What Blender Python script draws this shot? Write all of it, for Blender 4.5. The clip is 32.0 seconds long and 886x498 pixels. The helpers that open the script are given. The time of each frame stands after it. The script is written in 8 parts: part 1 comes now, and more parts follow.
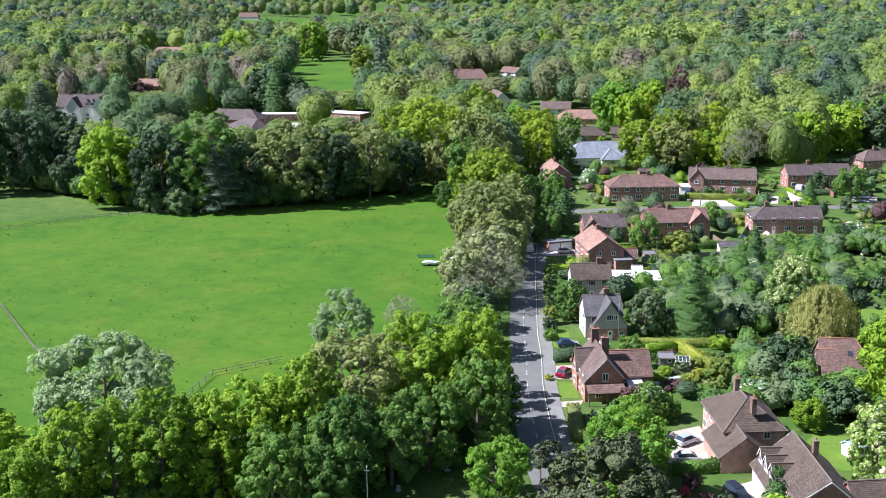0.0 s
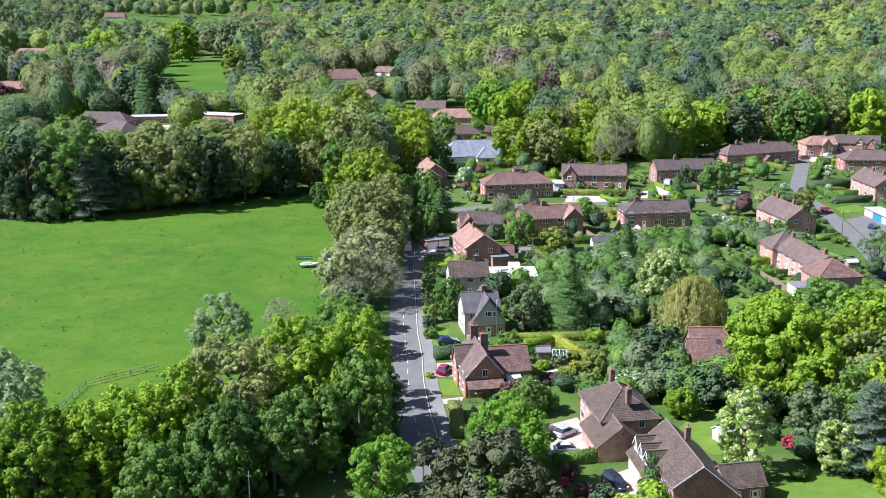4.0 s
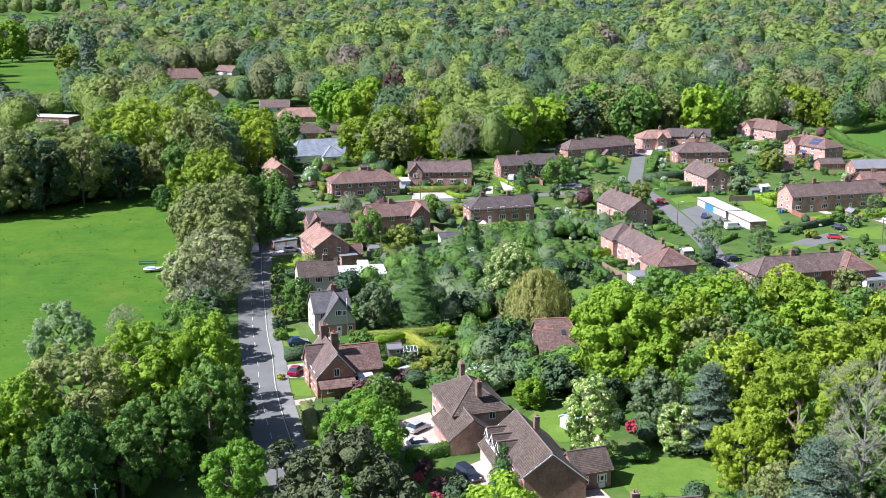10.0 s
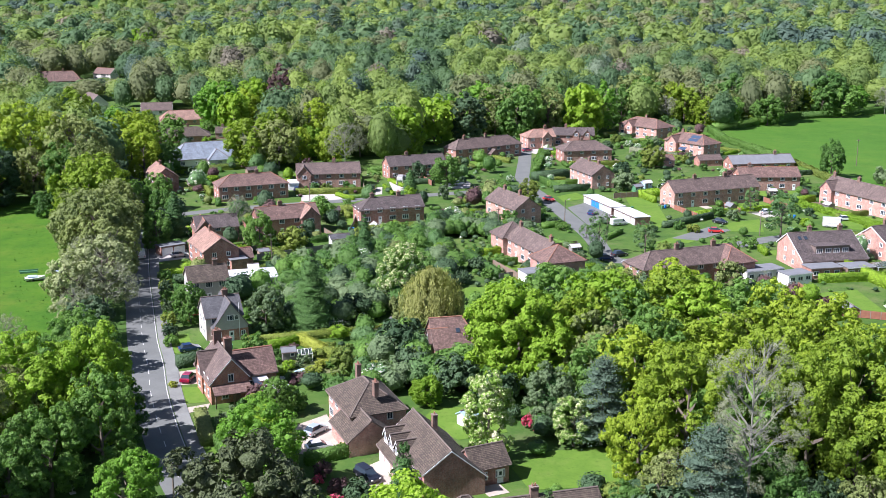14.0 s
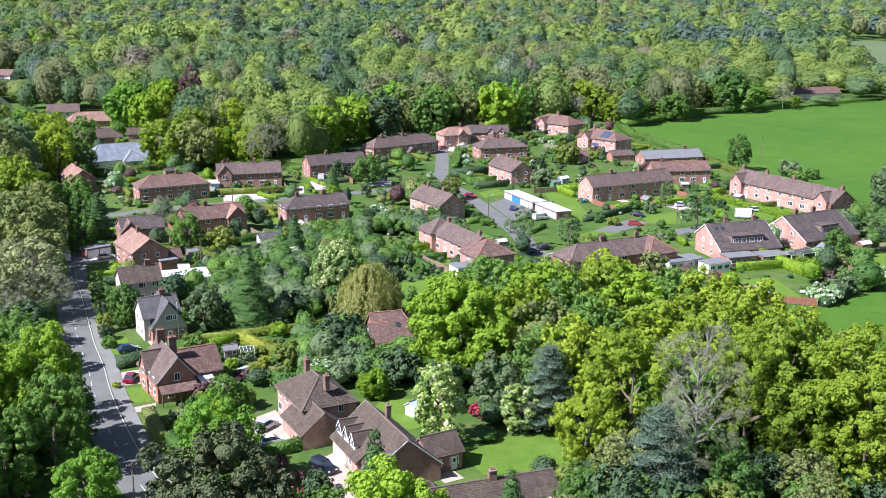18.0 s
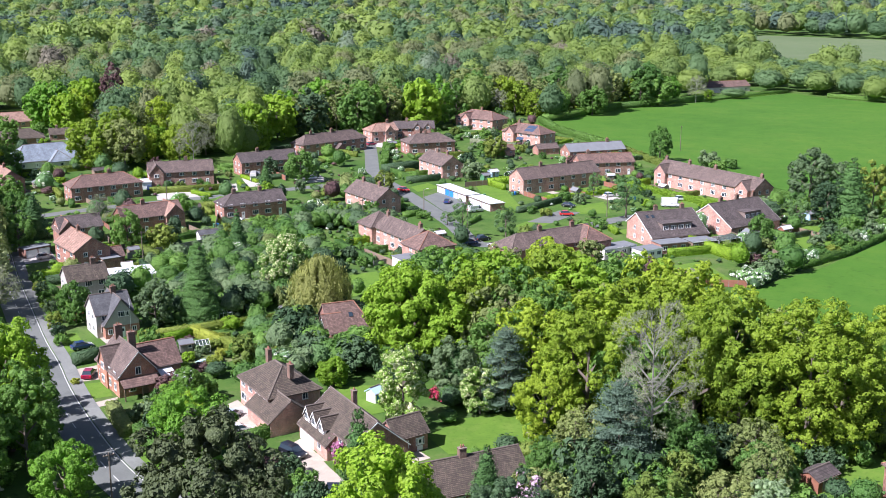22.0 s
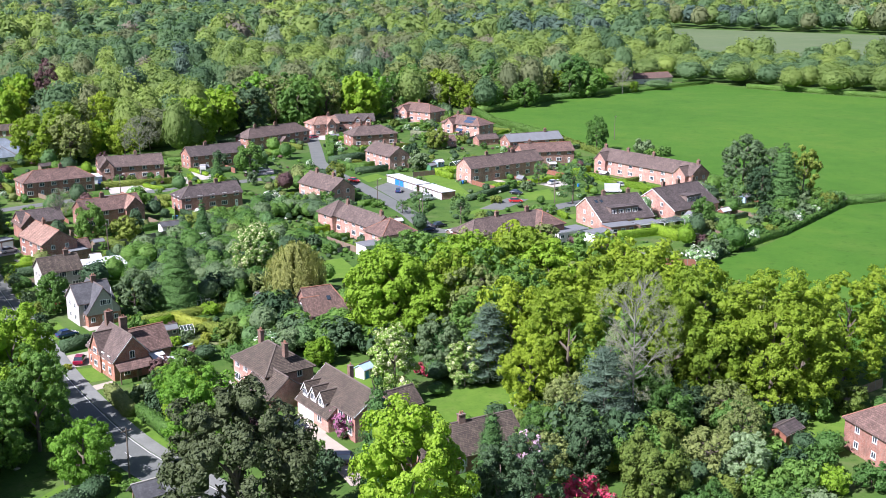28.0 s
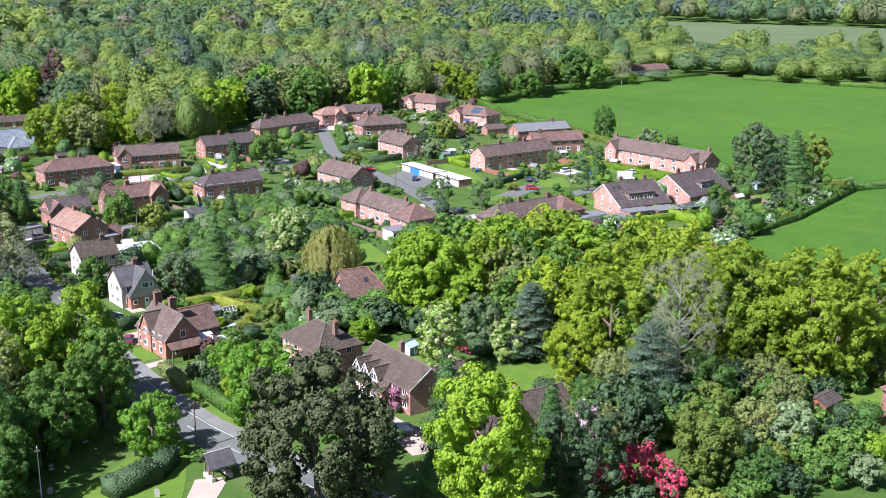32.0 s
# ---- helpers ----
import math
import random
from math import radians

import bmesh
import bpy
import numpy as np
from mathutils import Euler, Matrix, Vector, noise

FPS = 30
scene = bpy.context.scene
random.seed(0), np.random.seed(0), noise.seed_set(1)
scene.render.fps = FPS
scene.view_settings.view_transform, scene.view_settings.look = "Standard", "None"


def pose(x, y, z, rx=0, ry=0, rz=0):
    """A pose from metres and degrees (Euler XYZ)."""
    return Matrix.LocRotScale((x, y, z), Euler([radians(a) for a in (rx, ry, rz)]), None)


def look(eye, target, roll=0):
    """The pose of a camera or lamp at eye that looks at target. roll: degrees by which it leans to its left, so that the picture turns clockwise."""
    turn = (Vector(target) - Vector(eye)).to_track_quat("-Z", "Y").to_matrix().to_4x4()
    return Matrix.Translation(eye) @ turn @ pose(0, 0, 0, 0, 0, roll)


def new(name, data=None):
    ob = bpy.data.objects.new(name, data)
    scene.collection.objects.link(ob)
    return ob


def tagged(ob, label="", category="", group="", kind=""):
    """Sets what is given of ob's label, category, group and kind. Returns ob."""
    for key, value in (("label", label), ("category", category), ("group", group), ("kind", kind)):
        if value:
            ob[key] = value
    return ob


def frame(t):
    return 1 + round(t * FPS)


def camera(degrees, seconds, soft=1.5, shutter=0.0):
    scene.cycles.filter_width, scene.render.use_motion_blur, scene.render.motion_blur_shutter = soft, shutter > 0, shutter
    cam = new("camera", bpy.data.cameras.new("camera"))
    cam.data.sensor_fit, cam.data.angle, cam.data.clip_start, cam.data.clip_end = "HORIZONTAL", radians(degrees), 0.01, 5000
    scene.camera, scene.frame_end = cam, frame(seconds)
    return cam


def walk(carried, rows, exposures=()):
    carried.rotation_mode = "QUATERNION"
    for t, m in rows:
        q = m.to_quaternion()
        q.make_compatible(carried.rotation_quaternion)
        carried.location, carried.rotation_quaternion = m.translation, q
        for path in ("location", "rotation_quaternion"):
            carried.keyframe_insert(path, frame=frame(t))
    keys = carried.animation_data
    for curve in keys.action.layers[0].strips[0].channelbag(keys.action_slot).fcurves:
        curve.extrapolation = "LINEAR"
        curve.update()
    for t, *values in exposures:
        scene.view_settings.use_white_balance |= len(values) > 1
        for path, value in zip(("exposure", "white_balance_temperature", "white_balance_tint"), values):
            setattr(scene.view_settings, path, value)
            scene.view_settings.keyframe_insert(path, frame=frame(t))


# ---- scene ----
# The drone's path: seconds, x, y, z, heading (clockwise from north), dip below level, lean, in degrees.
PATH = [
    (0.0, -0.34, 0.88, 69.55, -12.909, 13.744, -0.505),
    (0.5, -0.34, 0.78, 69.59, -12.054, 13.767, -0.482),
    (1.0, -0.27, 0.77, 69.64, -11.072, 13.785, -0.465),
    (2.0, -0.20, 0.73, 69.68, -9.576, 13.803, -0.456),
    (3.0, -0.18, 0.59, 69.71, -8.096, 13.822, -0.426),
    (3.5, -0.16, 0.52, 69.74, -7.277, 13.820, -0.390),
    (5.5, -0.06, 0.31, 69.67, -4.543, 13.828, -0.343),
    (6.0, -0.08, 0.26, 69.66, -3.888, 13.830, -0.304),
    (7.0, -0.06, 0.22, 69.71, -2.632, 13.841, -0.265),
    (8.0, -0.06, 0.03, 69.86, -1.384, 13.877, -0.210),
    (9.0, 0.00, 0.00, 69.96, -0.000, 13.939, -0.150),
    (10.0, 0.10, -0.11, 69.95, 1.418, 13.957, -0.102),
    (11.0, 0.11, -0.21, 70.01, 2.929, 13.975, -0.052),
    (12.0, 0.09, -0.17, 70.03, 4.429, 13.966, -0.020),
    (13.0, -0.06, -0.01, 69.92, 5.929, 13.908, 0.003),
    (14.0, -0.88, -0.30, 69.86, 7.339, 13.903, 0.075),
    (14.5, -1.62, -0.54, 69.88, 8.049, 13.901, 0.120),
    (16.5, -5.22, -1.83, 69.79, 10.628, 13.901, 0.174),
    (17.0, -6.31, -2.13, 69.84, 11.269, 13.902, 0.187),
    (18.0, -8.40, -2.91, 69.86, 12.528, 13.906, 0.203),
    (19.0, -10.58, -3.63, 69.84, 13.736, 13.914, 0.193),
    (20.0, -12.70, -4.39, 69.79, 14.928, 13.957, 0.171),
    (21.0, -14.86, -5.54, 69.82, 16.085, 13.975, 0.143),
    (22.0, -16.95, -6.81, 69.84, 17.180, 14.007, 0.114),
    (23.0, -19.03, -8.04, 69.88, 18.115, 14.005, 0.101),
    (24.0, -21.08, -9.39, 69.92, 18.982, 14.044, 0.059),
    (25.0, -23.30, -10.59, 69.92, 19.757, 14.065, 0.019),
    (25.5, -24.45, -11.04, 69.94, 20.105, 14.093, 0.012),
    (27.5, -29.66, -12.61, 70.03, 21.373, 14.253, 0.066),
    (28.0, -31.12, -12.67, 70.02, 21.652, 14.257, 0.094),
    (29.0, -34.05, -12.70, 70.00, 22.188, 14.294, 0.133),
    (30.0, -37.09, -12.90, 69.91, 22.690, 14.282, 0.106),
    (30.5, -38.69, -13.04, 69.74, 22.740, 14.295, 0.092),
    (31.0, -40.25, -13.31, 69.46, 22.740, 14.350, 0.093),
    (31.5, -41.76, -13.68, 69.18, 22.646, 14.427, 0.105),
    (32.0, -43.19, -14.07, 68.92, 22.560, 14.528, 0.114),
]
cam = camera(43.21, 32.0, 0.85)
walk(cam, [(t, pose(x, y, z, 90 - dip, 0, -head) @ pose(0, 0, 0, 0, 0, lean)) for t, x, y, z, head, dip, lean in PATH],
     exposures=[(0.0, 1.19, 6050, 23), (32.0, 1.10, 6050, 23)])
# ---- end of path ----

# ---- light ----
world = bpy.data.worlds.new("sky")
scene.world = world
world.use_nodes = True
SUN_DIR = Vector((-0.79, -0.24, 0.88)).normalized()
sky = world.node_tree.nodes.new("ShaderNodeTexSky")
sky.sky_type, sky.sun_disc = "NISHITA", False
sky.sun_elevation = math.asin(SUN_DIR.z)
sky.sun_rotation = math.atan2(SUN_DIR.x, SUN_DIR.y)
backing = world.node_tree.nodes["Background"]
backing.inputs["Strength"].default_value = 0.054
world.node_tree.links.new(sky.outputs[0], backing.inputs["Color"])
sun = new("sun", bpy.data.lights.new("sun", "SUN"))
sun.data.energy, sun.data.angle, sun.data.color = 5.0, radians(0.53), (1.0, 0.98, 0.965)
sun.matrix_world = look(SUN_DIR * 400, (0, 0, 0))

# ---- materials ----
MATS = {}


def nodes_of(name):
    m = bpy.data.materials.new(name)
    m.use_nodes = True
    nt = m.node_tree
    return m, nt, nt.nodes["Principled BSDF"]


def node(nt, kind, **inputs):
    n = nt.nodes.new(kind)
    for k, v in inputs.items():
        n.inputs[k.replace("_", " ")].default_value = v
    return n


def noise_of(nt, scale, detail=4.0, rough=0.6, vec=None):
    n = node(nt, "ShaderNodeTexNoise", Scale=scale, Detail=detail, Roughness=rough)
    if vec is not None:
        nt.links.new(vec, n.inputs["Vector"])
    return n.outputs["Fac"]


def ramp(nt, fac, stops):
    r = nt.nodes.new("ShaderNodeValToRGB")
    e = r.color_ramp.elements
    e[0].position, e[0].color = stops[0][0], (*stops[0][1], 1)
    e[1].position, e[1].color = stops[-1][0], (*stops[-1][1], 1)
    for p, c in stops[1:-1]:
        k = e.new(p)
        k.color = (*c, 1)
    nt.links.new(fac, r.inputs[0])
    return r.outputs["Color"]


def mix(nt, fac, a, b, blend="MIX"):
    n = nt.nodes.new("ShaderNodeMix")
    n.data_type, n.blend_type = "RGBA", blend
    for sock, v in ((n.inputs[0], fac), (n.inputs[6], a), (n.inputs[7], b)):
        if isinstance(v, (int, float)):
            sock.default_value = v
        elif isinstance(v, tuple):
            sock.default_value = (*v, 1)
        else:
            nt.links.new(v, sock)
    return n.outputs[2]


def math_node(nt, op, a, b=0.0):
    n = nt.nodes.new("ShaderNodeMath")
    n.operation = op
    for sock, v in ((n.inputs[0], a), (n.inputs[1], b)):
        if isinstance(v, (int, float)):
            sock.default_value = v
        else:
            nt.links.new(v, sock)
    return n.outputs[0]


def bump(nt, bsdf, height, strength, distance):
    b = node(nt, "ShaderNodeBump", Strength=strength, Distance=distance)
    nt.links.new(height, b.inputs["Height"])
    nt.links.new(b.outputs[0], bsdf.inputs["Normal"])


def plain(name, colour, rough=0.6, metal=0.0, vary=0.18, scale=3.0):
    """Paint, plaster, wood or metal with slight stains and grain."""
    if name in MATS:
        return MATS[name]
    m, nt, b = nodes_of(name)
    tc = nt.nodes.new("ShaderNodeTexCoord")
    big = noise_of(nt, scale * 0.3, vec=tc.outputs["Object"])
    fine = noise_of(nt, scale * 4, vec=tc.outputs["Object"])
    f = math_node(nt, "ADD", math_node(nt, "MULTIPLY", big, 0.6), math_node(nt, "MULTIPLY", fine, 0.4))
    lo, hi = tuple(c * (1 - vary) for c in colour), tuple(min(1, c * (1 + vary)) for c in colour)
    nt.links.new(ramp(nt, f, [(0.3, lo), (0.7, hi)]), b.inputs["Base Color"])
    b.inputs["Roughness"].default_value, b.inputs["Metallic"].default_value = rough, metal
    MATS[name] = m
    return m


def coursed(name, tone, joint, width, height, gap, rough, vary, depth, moss=None):
    """Brick courses or roof tiles: laid along the wall or slope by the way the face looks."""
    if name in MATS:
        return MATS[name]
    m, nt, b = nodes_of(name)
    tc = nt.nodes.new("ShaderNodeTexCoord")
    sp, sn = nt.nodes.new("ShaderNodeSeparateXYZ"), nt.nodes.new("ShaderNodeSeparateXYZ")
    nt.links.new(tc.outputs["Object"], sp.inputs[0])
    nt.links.new(tc.outputs["Normal"], sn.inputs[0])
    side = math_node(nt, "GREATER_THAN", math_node(nt, "ABSOLUTE", sn.outputs[0]), math_node(nt, "ABSOLUTE", sn.outputs[1]))
    u = nt.nodes.new("ShaderNodeMix")
    nt.links.new(side, u.inputs[0])
    nt.links.new(sp.outputs[0], u.inputs[2])
    nt.links.new(sp.outputs[1], u.inputs[3])
    cv = nt.nodes.new("ShaderNodeCombineXYZ")
    nt.links.new(u.outputs[0], cv.inputs[0])
    nt.links.new(sp.outputs[2], cv.inputs[1])
    br = node(nt, "ShaderNodeTexBrick", Scale=1.0, Mortar_Size=gap, Mortar_Smooth=0.2, Bias=0.0, Brick_Width=width, Row_Height=height)
    nt.links.new(cv.outputs[0], br.inputs["Vector"])
    br.inputs["Color1"].default_value = (*[c * (1 - vary) for c in tone], 1)
    br.inputs["Color2"].default_value = (*[c * (1 + vary) for c in tone], 1)
    br.inputs["Mortar"].default_value = (*joint, 1)
    stain = noise_of(nt, 0.55, 5.0, 0.65, tc.outputs["Object"])
    col = mix(nt, 1.0, br.outputs["Color"], ramp(nt, stain, [(0.3, (0.62, 0.6, 0.6)), (0.7, (1.3, 1.27, 1.22))]), "MULTIPLY")
    fine = noise_of(nt, 9.0, 3.0, 0.7, tc.outputs["Object"])
    col = mix(nt, 1.0, col, ramp(nt, fine, [(0.3, (0.75, 0.75, 0.75)), (0.7, (1.25, 1.25, 1.25))]), "MULTIPLY")
    if moss:
        patch = noise_of(nt, 1.7, 6.0, 0.75, tc.outputs["Object"])
        col = mix(nt, ramp(nt, patch, [(0.52, (0, 0, 0)), (0.68, (0.55, 0.55, 0.55))]), col, moss)
    nt.links.new(col, b.inputs["Base Color"])
    b.inputs["Roughness"].default_value = rough
    bump(nt, b, br.outputs["Fac"], 0.7, -depth)
    MATS[name] = m
    return m


def turf(name, tones, scale=1.0, rough=0.9, relief=0.12):
    """Grass and soil: patches of several sizes down to tufts."""
    if name in MATS:
        return MATS[name]
    m, nt, b = nodes_of(name)
    tc = nt.nodes.new("ShaderNodeTexCoord")
    o = tc.outputs["Object"]
    big, mid, fine = noise_of(nt, 0.02 * scale, 5, 0.6, o), noise_of(nt, 0.16 * scale, 6, 0.7, o), noise_of(nt, 1.6 * scale, 5, 0.75, o)
    f = math_node(nt, "ADD", math_node(nt, "MULTIPLY", big, 0.45), math_node(nt, "ADD", math_node(nt, "MULTIPLY", mid, 0.35), math_node(nt, "MULTIPLY", fine, 0.2)))
    n = len(tones)
    col = ramp(nt, f, [(0.34 + 0.32 * i / (n - 1), c) for i, c in enumerate(tones)])
    worn = noise_of(nt, 0.055 * scale, 8, 0.78, o)
    col = mix(nt, ramp(nt, worn, [(0.52, (0, 0, 0)), (0.64, (0.42, 0.42, 0.42))]), col, tuple(c * k for c, k in zip(tones[-1], (1.15, 1.0, 1.3))))
    tuft = noise_of(nt, 0.5 * scale, 6, 0.85, o)
    col = mix(nt, ramp(nt, tuft, [(0.54, (0, 0, 0)), (0.66, (0.65, 0.65, 0.65))]), col, tuple(c * 0.62 for c in tones[0]))
    nt.links.new(col, b.inputs["Base Color"])
    b.inputs["Roughness"].default_value = rough
    b.inputs["Specular IOR Level"].default_value = 0.15
    bump(nt, b, fine, 0.6, relief)
    MATS[name] = m
    return m


def leaf(name, a, b2, gloss=0.5, through_light=0.42, spots=None):
    """Leaves: the tone changes from tree to tree and from spray to spray."""
    if name in MATS:
        return MATS[name]
    m, nt, b = nodes_of(name)
    info, geo = nt.nodes.new("ShaderNodeObjectInfo"), nt.nodes.new("ShaderNodeNewGeometry")
    own = nt.nodes.new("ShaderNodeAttribute")
    own.attribute_name = "tone"
    each = math_node(nt, "FRACT", math_node(nt, "ADD", info.outputs["Random"], own.outputs["Fac"]))
    f = math_node(nt, "ADD", math_node(nt, "MULTIPLY", each, 0.76), math_node(nt, "MULTIPLY", geo.outputs["Random Per Island"], 0.24))
    col = ramp(nt, f, [(0.05, a), (0.95, b2)])
    if spots:
        dot = ramp(nt, geo.outputs["Random Per Island"], [(spots[1] - 0.02, (0, 0, 0)), (spots[1] + 0.02, (1, 1, 1))])
        col = mix(nt, dot, col, spots[0])
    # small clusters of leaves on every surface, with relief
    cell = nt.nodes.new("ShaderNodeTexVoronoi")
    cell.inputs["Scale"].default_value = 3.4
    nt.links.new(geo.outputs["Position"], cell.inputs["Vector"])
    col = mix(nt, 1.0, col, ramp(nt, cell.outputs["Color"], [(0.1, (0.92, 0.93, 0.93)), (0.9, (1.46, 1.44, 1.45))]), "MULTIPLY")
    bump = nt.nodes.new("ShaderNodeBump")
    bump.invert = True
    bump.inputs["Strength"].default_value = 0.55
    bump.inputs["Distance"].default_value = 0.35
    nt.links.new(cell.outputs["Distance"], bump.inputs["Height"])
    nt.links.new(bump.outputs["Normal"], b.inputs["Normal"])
    nt.links.new(col, b.inputs["Base Color"])
    b.inputs["Roughness"].default_value = gloss
    b.inputs["Specular IOR Level"].default_value = 0.25
    tr = nt.nodes.new("ShaderNodeBsdfTranslucent")
    nt.links.new(mix(nt, 1.0, col, (1.05, 1.15, 0.72), "MULTIPLY"), tr.inputs["Color"])
    ms = nt.nodes.new("ShaderNodeMixShader")
    ms.inputs[0].default_value = through_light
    nt.links.new(b.outputs[0], ms.inputs[1])
    nt.links.new(tr.outputs[0], ms.inputs[2])
    nt.links.new(ms.outputs[0], nt.nodes["Material Output"].inputs["Surface"])
    MATS[name] = m
    return m


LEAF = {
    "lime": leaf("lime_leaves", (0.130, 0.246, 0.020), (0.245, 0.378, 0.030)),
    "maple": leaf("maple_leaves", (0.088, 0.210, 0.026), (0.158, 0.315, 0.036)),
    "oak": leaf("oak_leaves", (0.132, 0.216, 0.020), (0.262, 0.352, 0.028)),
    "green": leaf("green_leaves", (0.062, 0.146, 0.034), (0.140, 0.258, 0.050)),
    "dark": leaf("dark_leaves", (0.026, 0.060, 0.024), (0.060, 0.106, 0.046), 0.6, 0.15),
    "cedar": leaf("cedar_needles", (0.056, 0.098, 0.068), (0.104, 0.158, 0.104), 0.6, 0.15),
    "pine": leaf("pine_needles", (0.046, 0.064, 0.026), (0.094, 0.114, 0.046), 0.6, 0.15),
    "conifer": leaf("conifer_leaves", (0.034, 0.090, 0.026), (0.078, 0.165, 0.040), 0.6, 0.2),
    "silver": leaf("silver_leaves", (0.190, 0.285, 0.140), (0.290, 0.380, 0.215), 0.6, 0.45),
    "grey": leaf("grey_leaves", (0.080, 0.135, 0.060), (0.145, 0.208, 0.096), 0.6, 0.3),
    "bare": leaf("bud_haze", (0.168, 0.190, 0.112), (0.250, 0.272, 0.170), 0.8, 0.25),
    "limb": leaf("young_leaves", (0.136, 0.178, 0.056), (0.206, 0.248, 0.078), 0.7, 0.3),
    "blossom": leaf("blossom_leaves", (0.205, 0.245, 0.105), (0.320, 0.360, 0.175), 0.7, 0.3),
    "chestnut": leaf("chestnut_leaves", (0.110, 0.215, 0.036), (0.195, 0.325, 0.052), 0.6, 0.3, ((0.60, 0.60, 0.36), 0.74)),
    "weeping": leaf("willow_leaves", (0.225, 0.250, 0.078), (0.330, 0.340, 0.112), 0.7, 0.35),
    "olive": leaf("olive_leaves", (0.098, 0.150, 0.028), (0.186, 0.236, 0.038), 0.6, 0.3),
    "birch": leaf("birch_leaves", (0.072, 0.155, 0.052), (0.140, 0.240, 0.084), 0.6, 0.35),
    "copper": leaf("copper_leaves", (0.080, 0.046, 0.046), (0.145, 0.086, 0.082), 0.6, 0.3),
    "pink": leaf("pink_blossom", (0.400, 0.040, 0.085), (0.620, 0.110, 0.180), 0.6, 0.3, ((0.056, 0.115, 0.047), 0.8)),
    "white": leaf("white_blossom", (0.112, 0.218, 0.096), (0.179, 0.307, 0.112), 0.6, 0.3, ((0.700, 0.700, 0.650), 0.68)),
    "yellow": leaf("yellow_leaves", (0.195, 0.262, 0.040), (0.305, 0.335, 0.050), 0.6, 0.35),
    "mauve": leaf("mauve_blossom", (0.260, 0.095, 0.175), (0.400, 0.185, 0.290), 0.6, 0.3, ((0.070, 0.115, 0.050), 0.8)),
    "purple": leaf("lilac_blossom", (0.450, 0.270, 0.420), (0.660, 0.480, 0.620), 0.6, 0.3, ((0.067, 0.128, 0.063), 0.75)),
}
# great wood's leaves, paler and greyer than garden trees, haze put into the colour
HAZED_WOOD_LEAF = {
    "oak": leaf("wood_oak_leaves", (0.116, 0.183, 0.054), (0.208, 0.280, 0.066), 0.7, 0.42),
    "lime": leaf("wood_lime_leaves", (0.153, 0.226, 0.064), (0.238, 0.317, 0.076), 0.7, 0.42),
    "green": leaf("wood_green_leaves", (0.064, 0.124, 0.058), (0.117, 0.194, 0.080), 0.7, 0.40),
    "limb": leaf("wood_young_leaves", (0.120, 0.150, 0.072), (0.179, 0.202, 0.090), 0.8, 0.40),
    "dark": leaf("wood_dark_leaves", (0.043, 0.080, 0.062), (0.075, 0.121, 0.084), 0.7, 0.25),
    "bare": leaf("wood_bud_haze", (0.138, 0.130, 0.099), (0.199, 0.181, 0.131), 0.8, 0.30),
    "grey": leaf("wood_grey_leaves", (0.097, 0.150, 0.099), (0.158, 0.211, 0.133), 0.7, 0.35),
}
BARK = plain("bark", (0.135, 0.110, 0.085), 0.9, 0, 0.35, 6)
PALE_BARK = plain("pale_bark", (0.200, 0.206, 0.160), 0.9, 0, 0.3, 6)

BRICK = coursed("red_brick", (0.300, 0.128, 0.096), (0.36, 0.28, 0.23), 0.225, 0.075, 0.012, 0.85, 0.28, 0.01)
BRICK_PINK = coursed("pink_brick", (0.440, 0.222, 0.175), (0.44, 0.35, 0.30), 0.225, 0.075, 0.012, 0.85, 0.25, 0.01)
BRICK_ORANGE = coursed("orange_brick", (0.370, 0.152, 0.092), (0.38, 0.28, 0.23), 0.225, 0.075, 0.012, 0.85, 0.25, 0.01)
TILE_BROWN = coursed("brown_tiles", (0.125, 0.093, 0.082), (0.05, 0.035, 0.03), 0.30, 0.20, 0.018, 0.8, 0.32, 0.03, (0.11, 0.09, 0.065))
TILE_DARK = coursed("dark_tiles", (0.085, 0.069, 0.067), (0.035, 0.028, 0.026), 0.30, 0.20, 0.018, 0.8, 0.35, 0.03, (0.11, 0.10, 0.075))
TILE_PINK = coursed("pinkish_tiles", (0.285, 0.180, 0.140), (0.12, 0.07, 0.05), 0.30, 0.20, 0.018, 0.85, 0.22, 0.03, (0.26, 0.19, 0.145))
TILE_RED = coursed("red_tiles", (0.156, 0.101, 0.086), (0.07, 0.04, 0.03), 0.30, 0.20, 0.018, 0.85, 0.32, 0.03, (0.12, 0.085, 0.06))
TILE_OLD = coursed("old_clay_tiles", (0.100, 0.080, 0.062), (0.040, 0.030, 0.024), 0.26, 0.17, 0.03, 0.9, 0.42, 0.06, (0.15, 0.135, 0.09))
SLATE = coursed("grey_slates", (0.085, 0.088, 0.094), (0.06, 0.065, 0.07), 0.35, 0.22, 0.014, 0.55, 0.2, 0.02)
BLUE_SLATE = coursed("blue_slates", (0.19, 0.235, 0.28), (0.13, 0.15, 0.17), 0.4, 0.25, 0.012, 0.45, 0.14, 0.02)
STACK = coursed("stack_brick", (0.175, 0.098, 0.072), (0.2, 0.17, 0.14), 0.225, 0.075, 0.012, 0.9, 0.3, 0.01)
TRIM = plain("brown_trim", (0.17, 0.13, 0.11), 0.7, 0, 0.15)
RENDER = plain("pale_render", (0.62, 0.60, 0.55), 0.85, 0, 0.1, 2)
RENDER_GREY = plain("grey_pebbledash", (0.40, 0.385, 0.35), 0.9, 0, 0.14, 5)
WHITE = plain("white_paint", (0.80, 0.80, 0.78), 0.5, 0, 0.06, 2)
